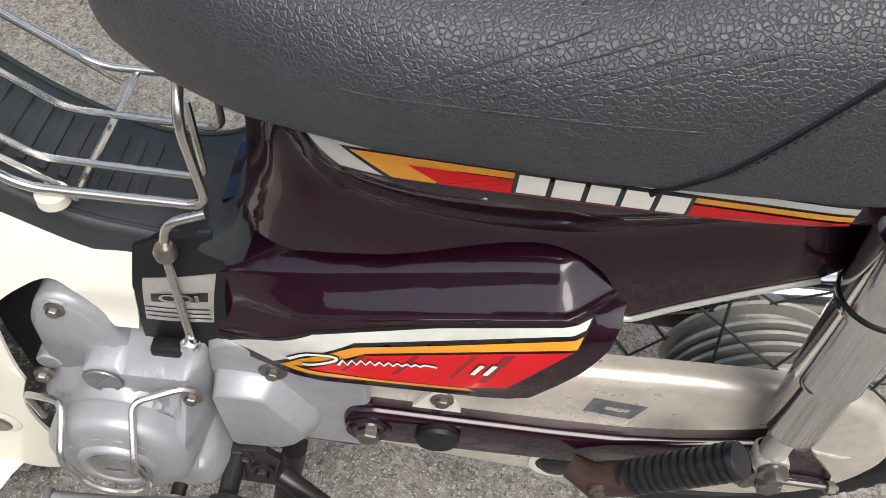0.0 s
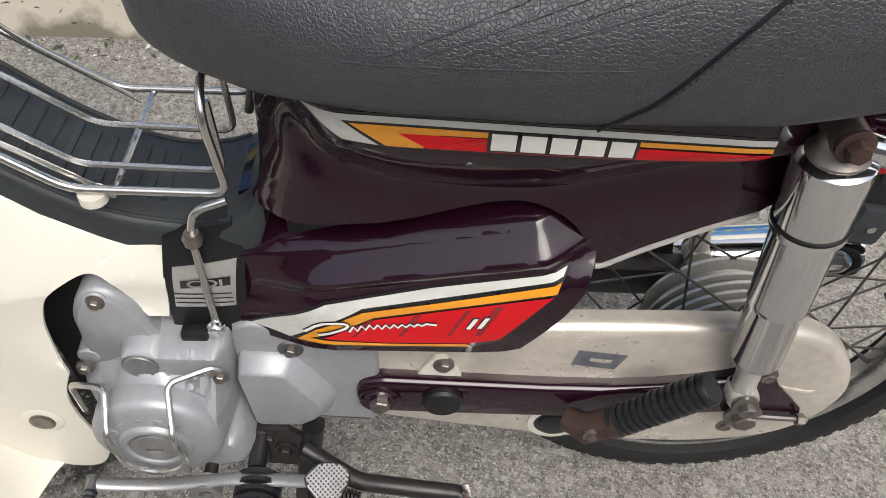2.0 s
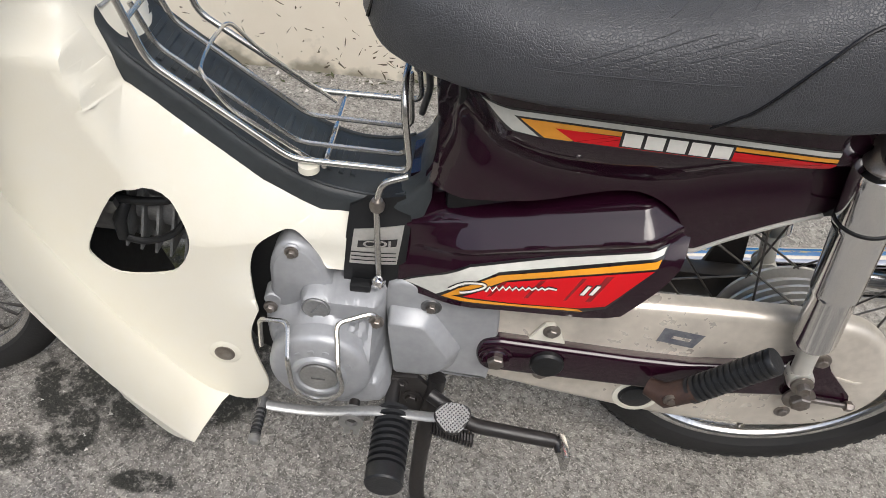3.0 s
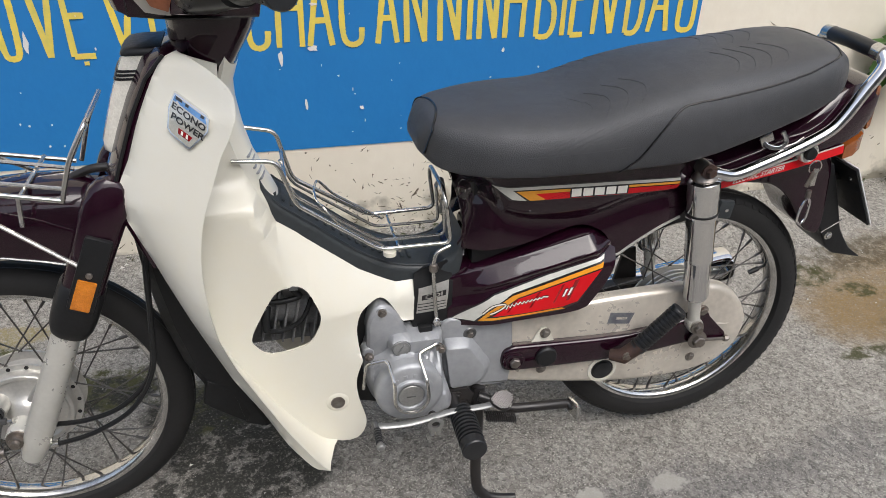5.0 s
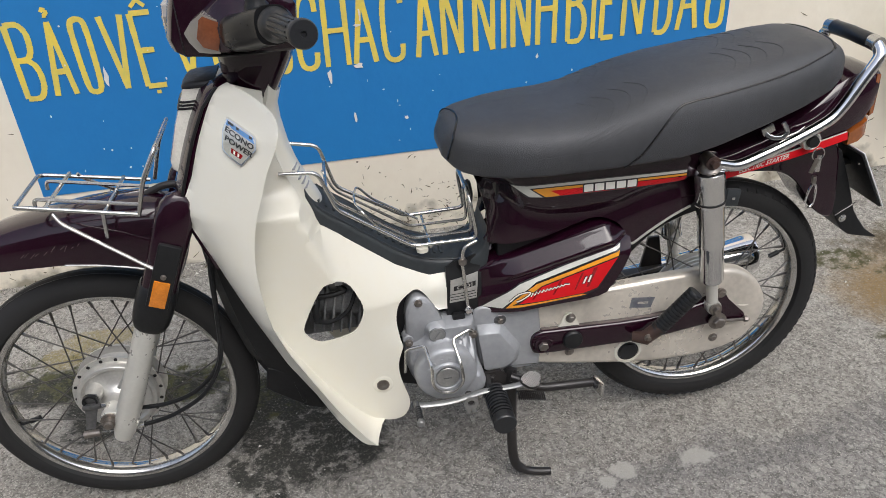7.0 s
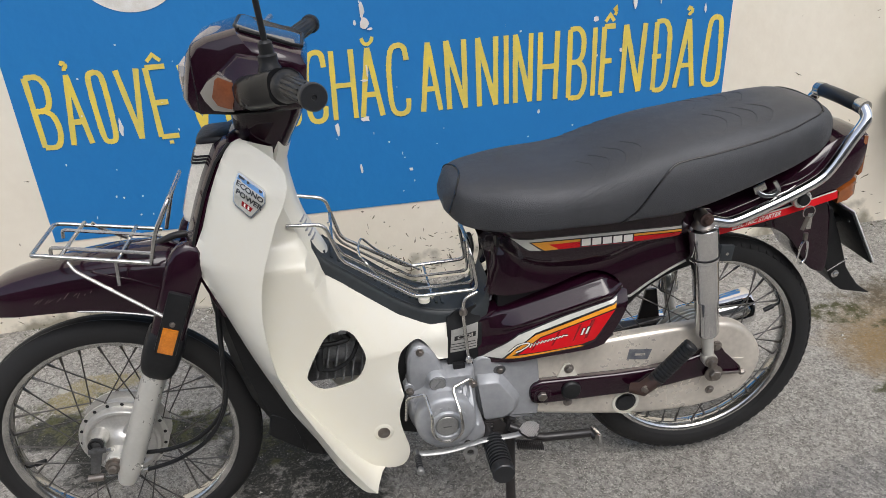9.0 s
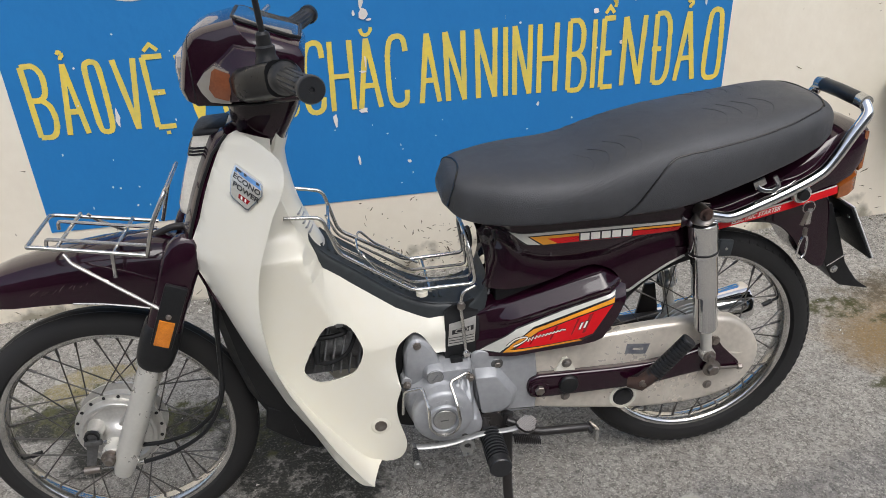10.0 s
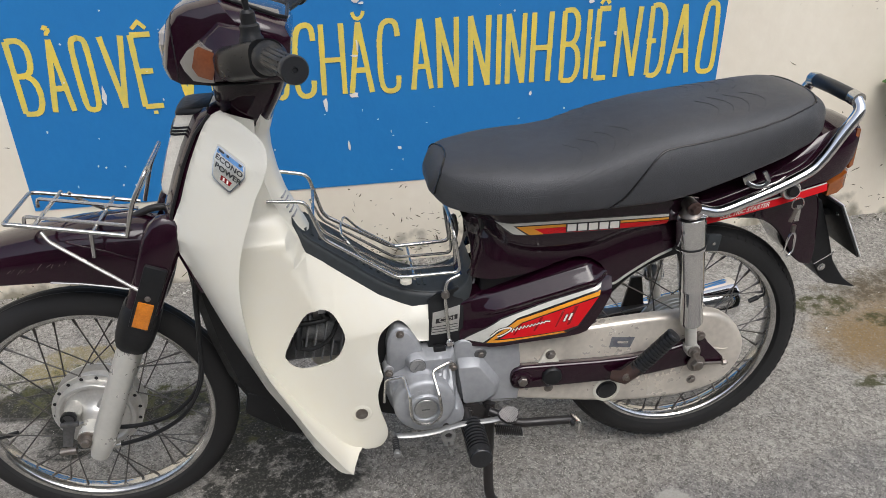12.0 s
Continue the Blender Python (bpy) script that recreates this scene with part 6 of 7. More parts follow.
def case_side(x, z):
    d = seg_dist(x, z, CASE_LINE)
    return 0.071 - 0.018 * (1 - min(1, d / 0.020)) ** 2


case = part("chain_case", plate_mesh(CASE2, 0.047, 0.071, 0.014, 0.015, 5), M_CASE, bike, "silver chain case with grease stains", 50)
part("case_seam", rod([(0.405, -0.0714, 0.318), (0.440, -0.0712, 0.309), (0.463, -0.066, 0.314)], 0.0022, 6), M_CASE, case)
part("dark_label", sheet([(0.190, 0.373), (0.240, 0.366), (0.231, 0.342), (0.186, 0.349)], case_side, step=0.02, off=0.0005), mat("worn_label", (0.045, 0.052, 0.075), 0.45, var=0.6, scale=60, tint=(0.25, 0.25, 0.25)), case)
part("label_bar", sheet([(0.203, 0.361), (0.226, 0.358), (0.224, 0.353), (0.202, 0.356)], case_side, step=0.02, off=0.0009), M_CASE, case)
for x, z in ((0.377, 0.239), (0.061, 0.263)):
    bolt(case, x, case_side(x, z), z, 0.0065, 0.005, M_SCREW)
cap = part("inspection_cap", lathe([(0, 0), (0.0235, 0), (0.0235, 0.003), (0.0195, 0.0035), (0.0185, 0.007), (0.014, 0.009), (0, 0.009)], (0.188, -0.069, 0.240), (0, -1, 0), 32, caps=False), M_GRIP, case, "black rubber inspection cap")
part("cap_ring", lathe([(0.0225, 0.000), (0.0300, 0.000), (0.0295, 0.0035), (0.0235, 0.0042), (0.0225, 0.002)], (0.188, -0.0695, 0.240), (0, -1, 0), 32, caps=False), M_CREAM, case)
tab = part("case_tab", sheet([(0.036, 0.332), (0.046, 0.352), (0.052, 0.362), (0.062, 0.363), (0.070, 0.354), (0.080, 0.330)], lambda x, z: 0.076, step=0.03, thick=0.004), M_CREAM, case)
bolt(tab, 0.061, 0.076, 0.350, 0.0068, 0.006, M_SCREW)

ARM = [(-0.024, 0.311), (-0.018, 0.327), (0.000, 0.334), (0.03, 0.333), (0.230, 0.326), (0.340, 0.345), (0.376, 0.362), (0.395, 0.330), (0.425, 0.296), (0.405, 0.288), (0.345, 0.285), (0.234, 0.273), (0.062, 0.275), (-0.008, 0.279), (-0.022, 0.292)]
ARM2 = curve2(ARM, 3)


swing = part("swing_arm", plate_mesh(ARM2, 0.066, 0.087, 0.008, 0.009), M_MAROON, bike, "glossy dark maroon swing arm", 50)
part("pivot_washer", lathe([(0, 0), (0.0205, 0), (0.0205, 0.003), (0.017, 0.004), (0.016, 0.006), (0, 0.006)], (0.0, -0.086, 0.304), (0, -1, 0), 28, caps=False), M_MAROON, swing)
bolt(swing, 0.0, 0.090, 0.304, 0.0105, 0.009, M_SCREW)
part("rubber_plug", lathe([(0, 0), (0.0205, 0), (0.0205, 0.006), (0.018, 0.009), (0, 0.0095)], (0.062, -0.086, 0.306), (0, -1, 0), 30, caps=False), M_BLACK, swing, "black rubber plug")
axp = part("axle_plate", sheet([(0.342, 0.352), (0.350, 0.370), (0.376, 0.372), (0.392, 0.345), (0.430, 0.304), (0.434, 0.292), (0.422, 0.284), (0.395, 0.292), (0.350, 0.296)], lambda x, z: 0.088, step=0.02, thick=0.004), M_MAROON, bike, "dark chain adjuster plate")
bolt(axp, 0.374, 0.088, 0.362, 0.007, 0.006, M_SCREW)
part("axle", rod([(AXR[0], -0.105, 0.296), (AXR[0], 0.10, 0.296)], 0.008, 14), M_STEEL, bike)
bolt(axp, 0.370, 0.094, 0.298, 0.0125, 0.012, M_SCREW)
adj = part("chain_adjuster", rod([(0.372, -0.094, 0.297), (0.432, -0.094, 0.292), (0.440, -0.094, 0.291)], 0.0032, 8), M_SCREW, bike)
part("adjuster_nut", lathe([(0, 0), (0.0065, 0), (0.0065, 0.008), (0, 0.008)], (0.428, -0.094, 0.2925), (1, 0, -0.08), 6, caps=False), M_SCREW, adj)


def ribbed(name, a, b, r, ribs, label, depth=0.0022, tip=0.006):
    """A rubber foot rest with rings."""
    a, b = Vector(a), Vector(b)
    d, Ln = (b - a).normalized(), (b - a).length
    prof = [(0, 0), (r * 0.85, 0)]
    st = (Ln - tip) / ribs
    for k in range(ribs):
        h = k * st
        prof += [(r, h + st * 0.12), (r, h + st * 0.62), (r - depth, h + st * 0.70), (r - depth, h + st * 0.98)]
    prof += [(r * 0.98, Ln - tip), (r * 0.98, Ln - 0.002), (r * 0.9, Ln), (0, Ln)]
    return part(name, lathe(prof, a, d, 28, caps=False), M_GRIP, bike, label)


peg = ribbed("passenger_foot_rest", (0.228, -0.118, 0.320), (0.294, -0.133, 0.407), 0.0160, 13, "black ribbed rubber passenger foot rest")
part("rest_bracket", rod([(0.185, -0.100, 0.298), (0.205, -0.113, 0.300), (0.233, -0.119, 0.326)], [0.012, 0.017, 0.0165], 12, flat=0.85), M_RUST, peg, "rust-stained folding bracket")
bolt(peg, 0.207, 0.127, 0.309, 0.006, 0.004, M_SCREW)

# exhaust silencer on the far side
sil = part("silencer", lathe([(0.0, 0.0), (0.018, 0.0), (0.020, 0.06), (0.030, 0.12), (0.034, 0.20), (0.0365, 0.38), (0.0420, 0.440), (0.0445, 0.460), (0.043, 0.467), (0.038, 0.469), (0, 0.469)], (0.110, 0.150, 0.250), (1, 0, 0.095), 32, caps=False), M_CHROME, bike, "chromed exhaust silencer")
part("silencer_bracket", sheet([(0.27, 0.27), (0.285, 0.325), (0.300, 0.395), (0.325, 0.395), (0.335, 0.325), (0.35, 0.27)], lambda x, z: -0.112, step=0.05, thick=0.006), M_IRON, sil)
part("exhaust_pipe", rod(catmull([(-0.30, 0.10, 0.32), (-0.20, 0.13, 0.24), (-0.05, 0.145, 0.235), (0.09, 0.150, 0.255)], 6), 0.014, 14), M_CHROME, bike)
part("far_swing_arm", block((0.40, 0.03, 0.045), (0.19, 0.085, 0.310), 0.008), M_IRON, bike)
part("frame_strut", rod([(0.12, -0.03, 0.50), (0.15, -0.05, 0.41), (0.02, -0.05, 0.32)], 0.014, 12), M_IRON, bike)
part("frame_strut", rod([(0.33, 0.07, 0.60), (0.20, 0.075, 0.45), (0.13, 0.08, 0.36)], 0.012, 12), M_IRON, bike)
part("battery_box", block((0.20, 0.11, 0.14), (0.02, 0.0, 0.485), 0.01), M_BLACK, bike)

# ---- engine ----
ENG = [(-0.270, 0.384), (-0.262, 0.396), (-0.230, 0.401), (-0.200, 0.402), (-0.165, 0.402), (-0.139, 0.401), (-0.137, 0.36), (-0.135, 0.310), (-0.129, 0.282), (-0.124, 0.262), (-0.128, 0.250), (-0.145, 0.243), (-0.190, 0.236), (-0.228, 0.240), (-0.256, 0.257), (-0.270, 0.285), (-0.277, 0.320), (-0.276, 0.360)]
CR = (-0.205, 0.309)


def eng_side(x, z):
    """Cast relief: flat shoulder above, coned round housing, a wedge with a hollow beside it, a foot at the lower corner."""
    d = math.hypot(x - CR[0], z - CR[1])
    zt = lerp_table(x, [(-0.28, 0.350), (-0.255, 0.360), (-0.238, 0.368), (-0.226, 0.388), (-0.205, 0.396), (-0.195, 0.401), (-0.14, 0.402)])
    s = 0.083 + 0.023 * max(smooth(zt, zt - 0.008, z), smooth(0.0225, 0.0185, math.hypot(x + 0.212, z - 0.382)))
    s = max(s, 0.128 - 4.0 * max(0.0, d - 0.0555))
    s = max(s, 0.134 - 0.70 * max(0.0, z - 0.335) - 2.6 * max(0.0, abs(x + 0.163 - 0.25 * (z - 0.35)) - 0.010 - 0.25 * max(0.0, 0.37 - z)) - 3.0 * max(0.0, z - 0.374))
    hol = math.hypot((x + 0.1615 - 0.25 * (z - 0.357)) / 0.0075, (z - 0.357) / 0.0165)
    s -= 0.009 * smooth(1.15, 0.55, hol)
    s = max(s, 0.133 - 1.1 * max(0.0, z - 0.287) - 1.3 * max(0.0, -0.150 - x))
    e = seg_dist(x, z, ENG_LINE)
    return s - 0.020 * (1 - min(1, e / 0.012)) ** 2


ENG2 = curve2(ENG, 3)
ENG_LINE = ENG2 + [ENG2[0]]
engine = part("engine_cover", sheet(ENG2, eng_side, step=0.004, depth=0.06), M_ALLOY, bike, "grey cast alloy engine cover with worn paint", 34)
# chain tunnel: a flat-faced tongue with a raised rim
TONGUE = curve2([(-0.266, 0.352), (-0.269, 0.400), (-0.267, 0.428), (-0.256, 0.452), (-0.241, 0.459), (-0.224, 0.451), (-0.210, 0.429), (-0.199, 0.400), (-0.193, 0.382), (-0.225, 0.365)], 4)


def tongue_ring(k, lat):
    return [Vector((-0.238 + (x + 0.238) * k, -lat, 0.400 + (z - 0.400) * k)) for x, z in TONGUE]


part("chain_tunnel", loft([tongue_ring(1.0, 0.055), tongue_ring(1.0, 0.078), tongue_ring(0.975, 0.0825), tongue_ring(0.90, 0.0835), tongue_ring(0.86, 0.0855), tongue_ring(0.83, 0.0865)]), M_ALLOY, engine, "", 60)
part("round_cover", lathe([(0.0612, -0.024), (0.0602, -0.010), (0.0580, -0.0045), (0.0540, -0.0015), (0.0490, 0.0), (0.0335, 0.0024), (0.0325, 0.0052), (0.0305, 0.0068), (0.0262, 0.0068), (0.0245, 0.0054), (0.0236, 0.0030), (0, 0.0030)], (CR[0], -0.1420, CR[1]), (0, -1, 0), 56, caps=False), M_ALLOY, engine)
part("inspection_plug", lathe([(0.0222, 0.002), (0.0222, 0.0082), (0.0210, 0.0092), (0, 0.0098)], (CR[0], -0.1395, CR[1]), (0, -1, 0), 36, caps=False), M_PEDAL, engine)
part("plug_slot", block((0.016, 0.001, 0.0022), (CR[0], -0.1497, CR[1]), 0.0003), M_ALLOY_D, engine)
for k in range(6):
    a = radians(150 - 24 * k)
    p = Matrix.Translation((CR[0] + 0.039 * math.cos(a), -0.1433, CR[1] + 0.039 * math.sin(a))) @ Matrix.Rotation(-(a - math.pi / 2), 4, "Y")
    part("cast_mark", block((0.007, 0.0014, 0.0075), (0, 0, 0), 0.0006, p), M_ALLOY, engine)
part("timing_plug", lathe([(0.0135, 0), (0.0150, 0.0014), (0.0145, 0.0026), (0.0125, 0.0014), (0, 0.0014)], (-0.213, -0.1062, 0.382), (0, -1, 0), 28, caps=False), M_PEDAL, engine)
part("plug_ring", lathe([(0.0150, 0.0002), (0.0166, 0.0006), (0.0166, 0.0002)], (-0.213, -0.1062, 0.382), (0, -1, 0), 28, caps=False), M_INNER, engine)
part("plug_slot", block((0.017, 0.0010, 0.0024), (0, 0, 0), 0.0003, Matrix.Translation((-0.213, -0.1080, 0.382)) @ Matrix.Rotation(radians(-50), 4, "Y")), M_INNER, engine)
for x, z, l, r in ((-0.2415, 0.446, 0.0862, 0.0052), (-0.268, 0.366, 0.098, 0.0052), (-0.144, 0.371, 0.108, 0.0058)):
    bolt(engine, x, l, z, r, 0.006, M_SCREW)
for x, z, l in ((-0.2415, 0.446, 0.084), (-0.268, 0.366, 0.086)):
    part("bolt_boss", lathe([(0.0115, -0.02), (0.0105, 0.0), (0.009, 0.0015), (0, 0.0015)], (x, -l, z), (0, -1, 0), 20, caps=False), M_ALLOY, engine)
part("gasket", sheet([(x + 0.0, z) for x, z in curve2([(-0.300, 0.455), (-0.268, 0.478), (-0.235, 0.477), (-0.212, 0.452), (-0.20, 0.425), (-0.12, 0.415), (-0.115, 0.24), (-0.285, 0.24), (-0.312, 0.33), (-0.312, 0.42)], 5)], lambda x, z: 0.058, step=0.1, thick=0.03), M_BLACK, bike)
part("shoulder_block", block((0.024, 0.014, 0.012), (-0.166, -0.082, 0.401), 0.003), M_BLACK, engine)

REAR = [(-0.135, 0.404), (-0.075, 0.402), (-0.012, 0.396), (-0.004, 0.378), (-0.001, 0.313), (-0.005, 0.258), (-0.012, 0.247), (-0.068, 0.248), (-0.112, 0.254), (-0.124, 0.262), (-0.1315, 0.300)]
REAR2 = curve2(REAR, 3)


rear_cov = part("sprocket_cover", plate_mesh(REAR2, 0.030, 0.079, 0.006, 0.006), M_ALLOY, bike, "grey alloy sprocket cover", 50)
HEX0 = [(-0.133, 0.371), (-0.082, 0.368), (-0.043, 0.306), (-0.050, 0.273), (-0.068, 0.258), (-0.121, 0.258)]
HEX1 = [(-0.1325, 0.360), (-0.090, 0.358), (-0.057, 0.306), (-0.063, 0.283), (-0.079, 0.271), (-0.122, 0.270)]


def hex_ring(k, lat):
    pts = []
    for (a, b), (c, d) in zip(HEX0, HEX1):
        pts.append((a + (c - a) * k, b + (d - b) * k))
    out = []
    for i, p in enumerate(pts):
        for q in (pts[i - 1], pts[(i + 1) % len(pts)]):
            L_ = math.hypot(q[0] - p[0], q[1] - p[1])
            out.append(Vector((p[0] + (q[0] - p[0]) * 0.004 / L_, -lat, p[1] + (q[1] - p[1]) * 0.004 / L_)))
    return out


part("hexagon_relief", loft([hex_ring(-0.1, 0.070), hex_ring(0.0, 0.0795), hex_ring(0.12, 0.083), hex_ring(0.88, 0.0960), hex_ring(1.02, 0.0985), hex_ring(1.2, 0.0990)]), M_ALLOY, rear_cov, "", 60)
part("bolt_seat", lathe([(0.0125, 0.0), (0.011, 0.0015), (0, 0.0015)], (-0.084, -0.079, 0.374), (0, -1, 0), 20, caps=False), M_ALLOY_D, rear_cov)
bolt(rear_cov, -0.084, 0.0805, 0.374, 0.0060, 0.005, M_SCREW, False)
part("crankcase", block((0.16, 0.16, 0.13), (-0.10, 0.03, 0.335), 0.02), M_ALLOY_D, bike, "dark alloy crankcase")
cyl = part("cylinder", lathe([(0.0, 0.0), (0.045, 0.0), (0.045, 0.16), (0, 0.16)], (-0.27, 0.0, 0.42), (-1, 0, 0.22), 24, caps=False), M_INNER, bike, "dark finned engine cylinder")
for k in range(9):
    part("fin", block((0.0035, 0.118, 0.112), (0, 0, 0), 0.001, Matrix.Translation((-0.300 - 0.0165 * k, 0.003, 0.424 + 0.0036 * k)) @ Matrix.Rotation(radians(12), 4, "Y")), M_INNER, cyl)
part("rocker_cover", block((0.05, 0.10, 0.10), (-0.472, 0.0, 0.462), 0.012), M_ALLOY_D, cyl)
# added filler block behind the shield hole, so no ground shows through
part("hole_backing", block((0.16, 0.05, 0.26), (-0.41, 0.05, 0.46), 0.02), M_INNER, cyl)
part("carburettor", block((0.06, 0.05, 0.05), (-0.375, -0.035, 0.505), 0.01), M_ALLOY_D, bike)
part("fuel_hose", rod(catmull([(-0.36, -0.035, 0.53), (-0.385, -0.060, 0.50), (-0.375, -0.064, 0.485), (-0.42, -0.066, 0.480), (-0.47, -0.060, 0.49)], 6), 0.005, 10), M_BLACK, bike)
part("plug_cap", rod([(-0.430, -0.060, 0.470), (-0.434, -0.072, 0.455), (-0.434, -0.074, 0.430)], [0.008, 0.0075, 0.006], 10), M_BLACK, bike)
part("ignition_lead", rod(catmull([(-0.434, -0.074, 0.432), (-0.410, -0.070, 0.424), (-0.375, -0.066, 0.440), (-0.355, -0.055, 0.475)], 5), 0.0042, 8), M_BLACK, bike)
part("cap_hex", lathe([(0, 0), (0.010, 0), (0.010, 0.008), (0, 0.008)], (-0.440, -0.070, 0.478), (0, -1, 0), 6, caps=False), M_ALLOY_D, bike)
part("wire_tag", block((0.014, 0.002, 0.012), (-0.384, -0.066, 0.505), 0.0005), M_ALLOY, bike)

# one bent wire guard: a hook, a loop under the plug and a second hook
guard_pts = [(-0.282, -0.106, 0.305), (-0.276, -0.117, 0.366), (-0.241, -0.126, 0.377), (-0.235, -0.163, 0.352)]
guard_pts += [(CR[0] + 0.0295 * math.cos(radians(a)), -0.1575, CR[1] + 0.0290 * math.sin(radians(a))) for a in range(178, 363, 23)]
guard_pts += [(-0.179, -0.161, 0.345), (-0.187, -0.122, 0.378), (-0.149, -0.109, 0.386), (-0.140, -0.106, 0.374)]
part("wire_guard", rod(bend(guard_pts, 0.009), 0.0030, 8), M_STEEL, engine, "bent chrome wire guard")

# gear change pedal, foot rest, stands
shift = part("gear_pedal", rod(catmull([(-0.274, -0.162, 0.268), (-0.255, -0.161, 0.262), (-0.21, -0.159, 0.258), (-0.17, -0.157, 0.262), (-0.135, -0.157, 0.269), (-0.10, -0.158, 0.270), (-0.07, -0.161, 0.274), (-0.045, -0.163, 0.282)], 5), 0.0070, 10, flat=0.5), M_PEDAL, bike, "worn alloy heel and toe gear pedal")
part("toe_peg", rod([(-0.271, -0.155, 0.266), (-0.270, -0.168, 0.265), (-0.269, -0.201, 0.262), (-0.269, -0.206, 0.262)], [0.006, 0.0055, 0.0052, 0.0072], 10), M_ALLOY_D, shift)
for k in range(6):
    part("peg_ring", rod([(-0.2695, -0.170 - 0.0055 * k, 0.2645 - 0.0004 * k), (-0.2695, -0.1725 - 0.0055 * k, 0.2645 - 0.0004 * k)], 0.0066, 10), M_GRIP, shift)
part("toe_cap", rod([(-0.269, -0.204, 0.262), (-0.269, -0.211, 0.2615), (-0.269, -0.213, 0.2613)], [0.0068, 0.0072, 0.0050], 12), M_PEDAL, shift)
part("pedal_clamp", torus_profile([(0.0075, -0.008), (0.0150, -0.008), (0.0150, 0.008), (0.0075, 0.008)], (-0.165, -0.157, 0.250), 24), M_PEDAL, shift)
for s in (-1, 1):
    part("clamp_ear", block((0.0075, 0.014, 0.018), (-0.165 + s * 0.0058, -0.157, 0.233), 0.0015), M_PEDAL, shift)
part("gear_shaft", rod([(-0.165, -0.10, 0.250), (-0.165, -0.160, 0.250)], 0.0068, 14), M_IRON, shift)
HX = Vector((-0.045, -0.168, 0.288))
PAD = catmull([(-0.0255, 0.002, 0), (-0.014, 0.0165, 0), (0.004, 0.019, 0), (0.019, 0.014, 0), (0.022, 0.002, 0), (0.012, -0.016, 0), (0.0, -0.0215, 0), (-0.014, -0.016, 0)], 4, True)


def pad_at(u, v, h):
    """A point on the tilted heel pad: u along the machine, v across it, h above its face."""
    return HX + Vector((u * 0.9, v * 0.86 - h * 0.35, v * 0.33 + h * 0.94))


heel_pad = part("heel_pad", loft([[pad_at(p.x * k, p.y * k, h) for p in PAD] for k, h in ((0.9, -0.007), (1.0, -0.004), (1.0, 0.0005), (0.95, 0.002))]), M_IRON, shift, "chequered alloy heel pad")
for sg in (1, -1):
    for k in range(-6, 7):
        c0 = 0.0052 * k
        inside = [t * 0.001 for t in range(-30, 31) if sum(1 for a, b in zip(PAD, PAD[1:] + PAD[:1]) if (a.y > (t * 0.001 * sg)) != (b.y > (t * 0.001 * sg)) and (c0 + t * 0.001) / 0.92 < a.x + (b.x - a.x) * (t * 0.001 * sg - a.y) / (b.y - a.y)) % 2]
        if len(inside) > 4:
            t0, t1 = inside[0] * 0.92, inside[-1] * 0.92
            part("chequer_rib", rod([pad_at(c0 + t0, t0 * sg, 0.0026), pad_at(c0 + t1, t1 * sg, 0.0026)], 0.0010, 5), M_CHEQ, heel_pad)
rest = ribbed("foot_rest", (-0.115, -0.148, 0.256), (-0.116, -0.246, 0.256), 0.0225, 9, "black ribbed rubber foot rest", 0.0060, 0.020)
part("rest_bar", rod([(-0.12, -0.14, 0.256), (-0.12, 0.14, 0.256)], 0.009, 12), M_IRON, rest)
mount = part("rest_mount", sheet([(-0.122, 0.268), (-0.092, 0.270), (-0.076, 0.252), (-0.074, 0.205), (-0.088, 0.196), (-0.118, 0.200), (-0.128, 0.222)], lambda x, z: 0.104, step=0.03, thick=0.006), M_IRON, bike, "black steel foot rest mount")
part("mount_flange", block((0.016, 0.050, 0.060), (-0.122, -0.082, 0.236), 0.003), M_IRON, mount)
bolt(mount, -0.098, 0.105, 0.232, 0.0075, 0.007, M_IRON)
bolt(mount, -0.112, 0.105, 0.256, 0.006, 0.006, M_IRON)
cst = part("centre_stand", rod(catmull([(-0.068, -0.095, 0.262), (-0.078, -0.125, 0.17), (-0.080, -0.142, 0.07), (-0.066, -0.150, 0.040), (-0.035, -0.154, 0.027), (-0.004, -0.158, 0.025)], 5), [0.0115] * 6 + [0.0105] * 10 + [0.0085] * 10, 12), M_IRON, bike, "black centre stand holding the machine up")
part("far_leg", rod(catmull([(-0.068, 0.095, 0.262), (-0.078, 0.125, 0.17), (-0.080, 0.142, 0.07), (-0.066, 0.150, 0.040), (-0.035, 0.154, 0.028)], 5), 0.012, 12), M_IRON, cst)
part("cross_bar", rod([(-0.069, -0.10, 0.245), (-0.069, 0.10, 0.245)], 0.011, 12), M_IRON, cst)
sst = part("side_stand", rod(bend([(-0.075, -0.120, 0.262), (-0.02, -0.146, 0.244), (0.084, -0.160, 0.249), (0.088, -0.170, 0.244)], 0.012), [0.009] * 7 + [0.0075] * 5, 12), M_IRON, bike, "folded black side stand with spring")
part("stand_foot", block((0.008, 0.034, 0.030), (0, 0, 0), 0.002, Matrix.Translation((0.089, -0.172, 0.248)) @ Matrix.Rotation(radians(10), 4, "Z")), M_STEEL, sst)
coil = []
for i in range(14 * 8 + 1):
    a = 2 * math.pi * i / 8
    u = i / (14 * 8)
    coil.append((-0.070 + 0.052 * u, -0.152 - 0.012 * u + 0.0088 * math.cos(a), 0.241 - 0.002 * u + 0.0088 * math.sin(a)))
part("stand_spring", rod(coil, 0.0017, 5), M_IRON, sst)

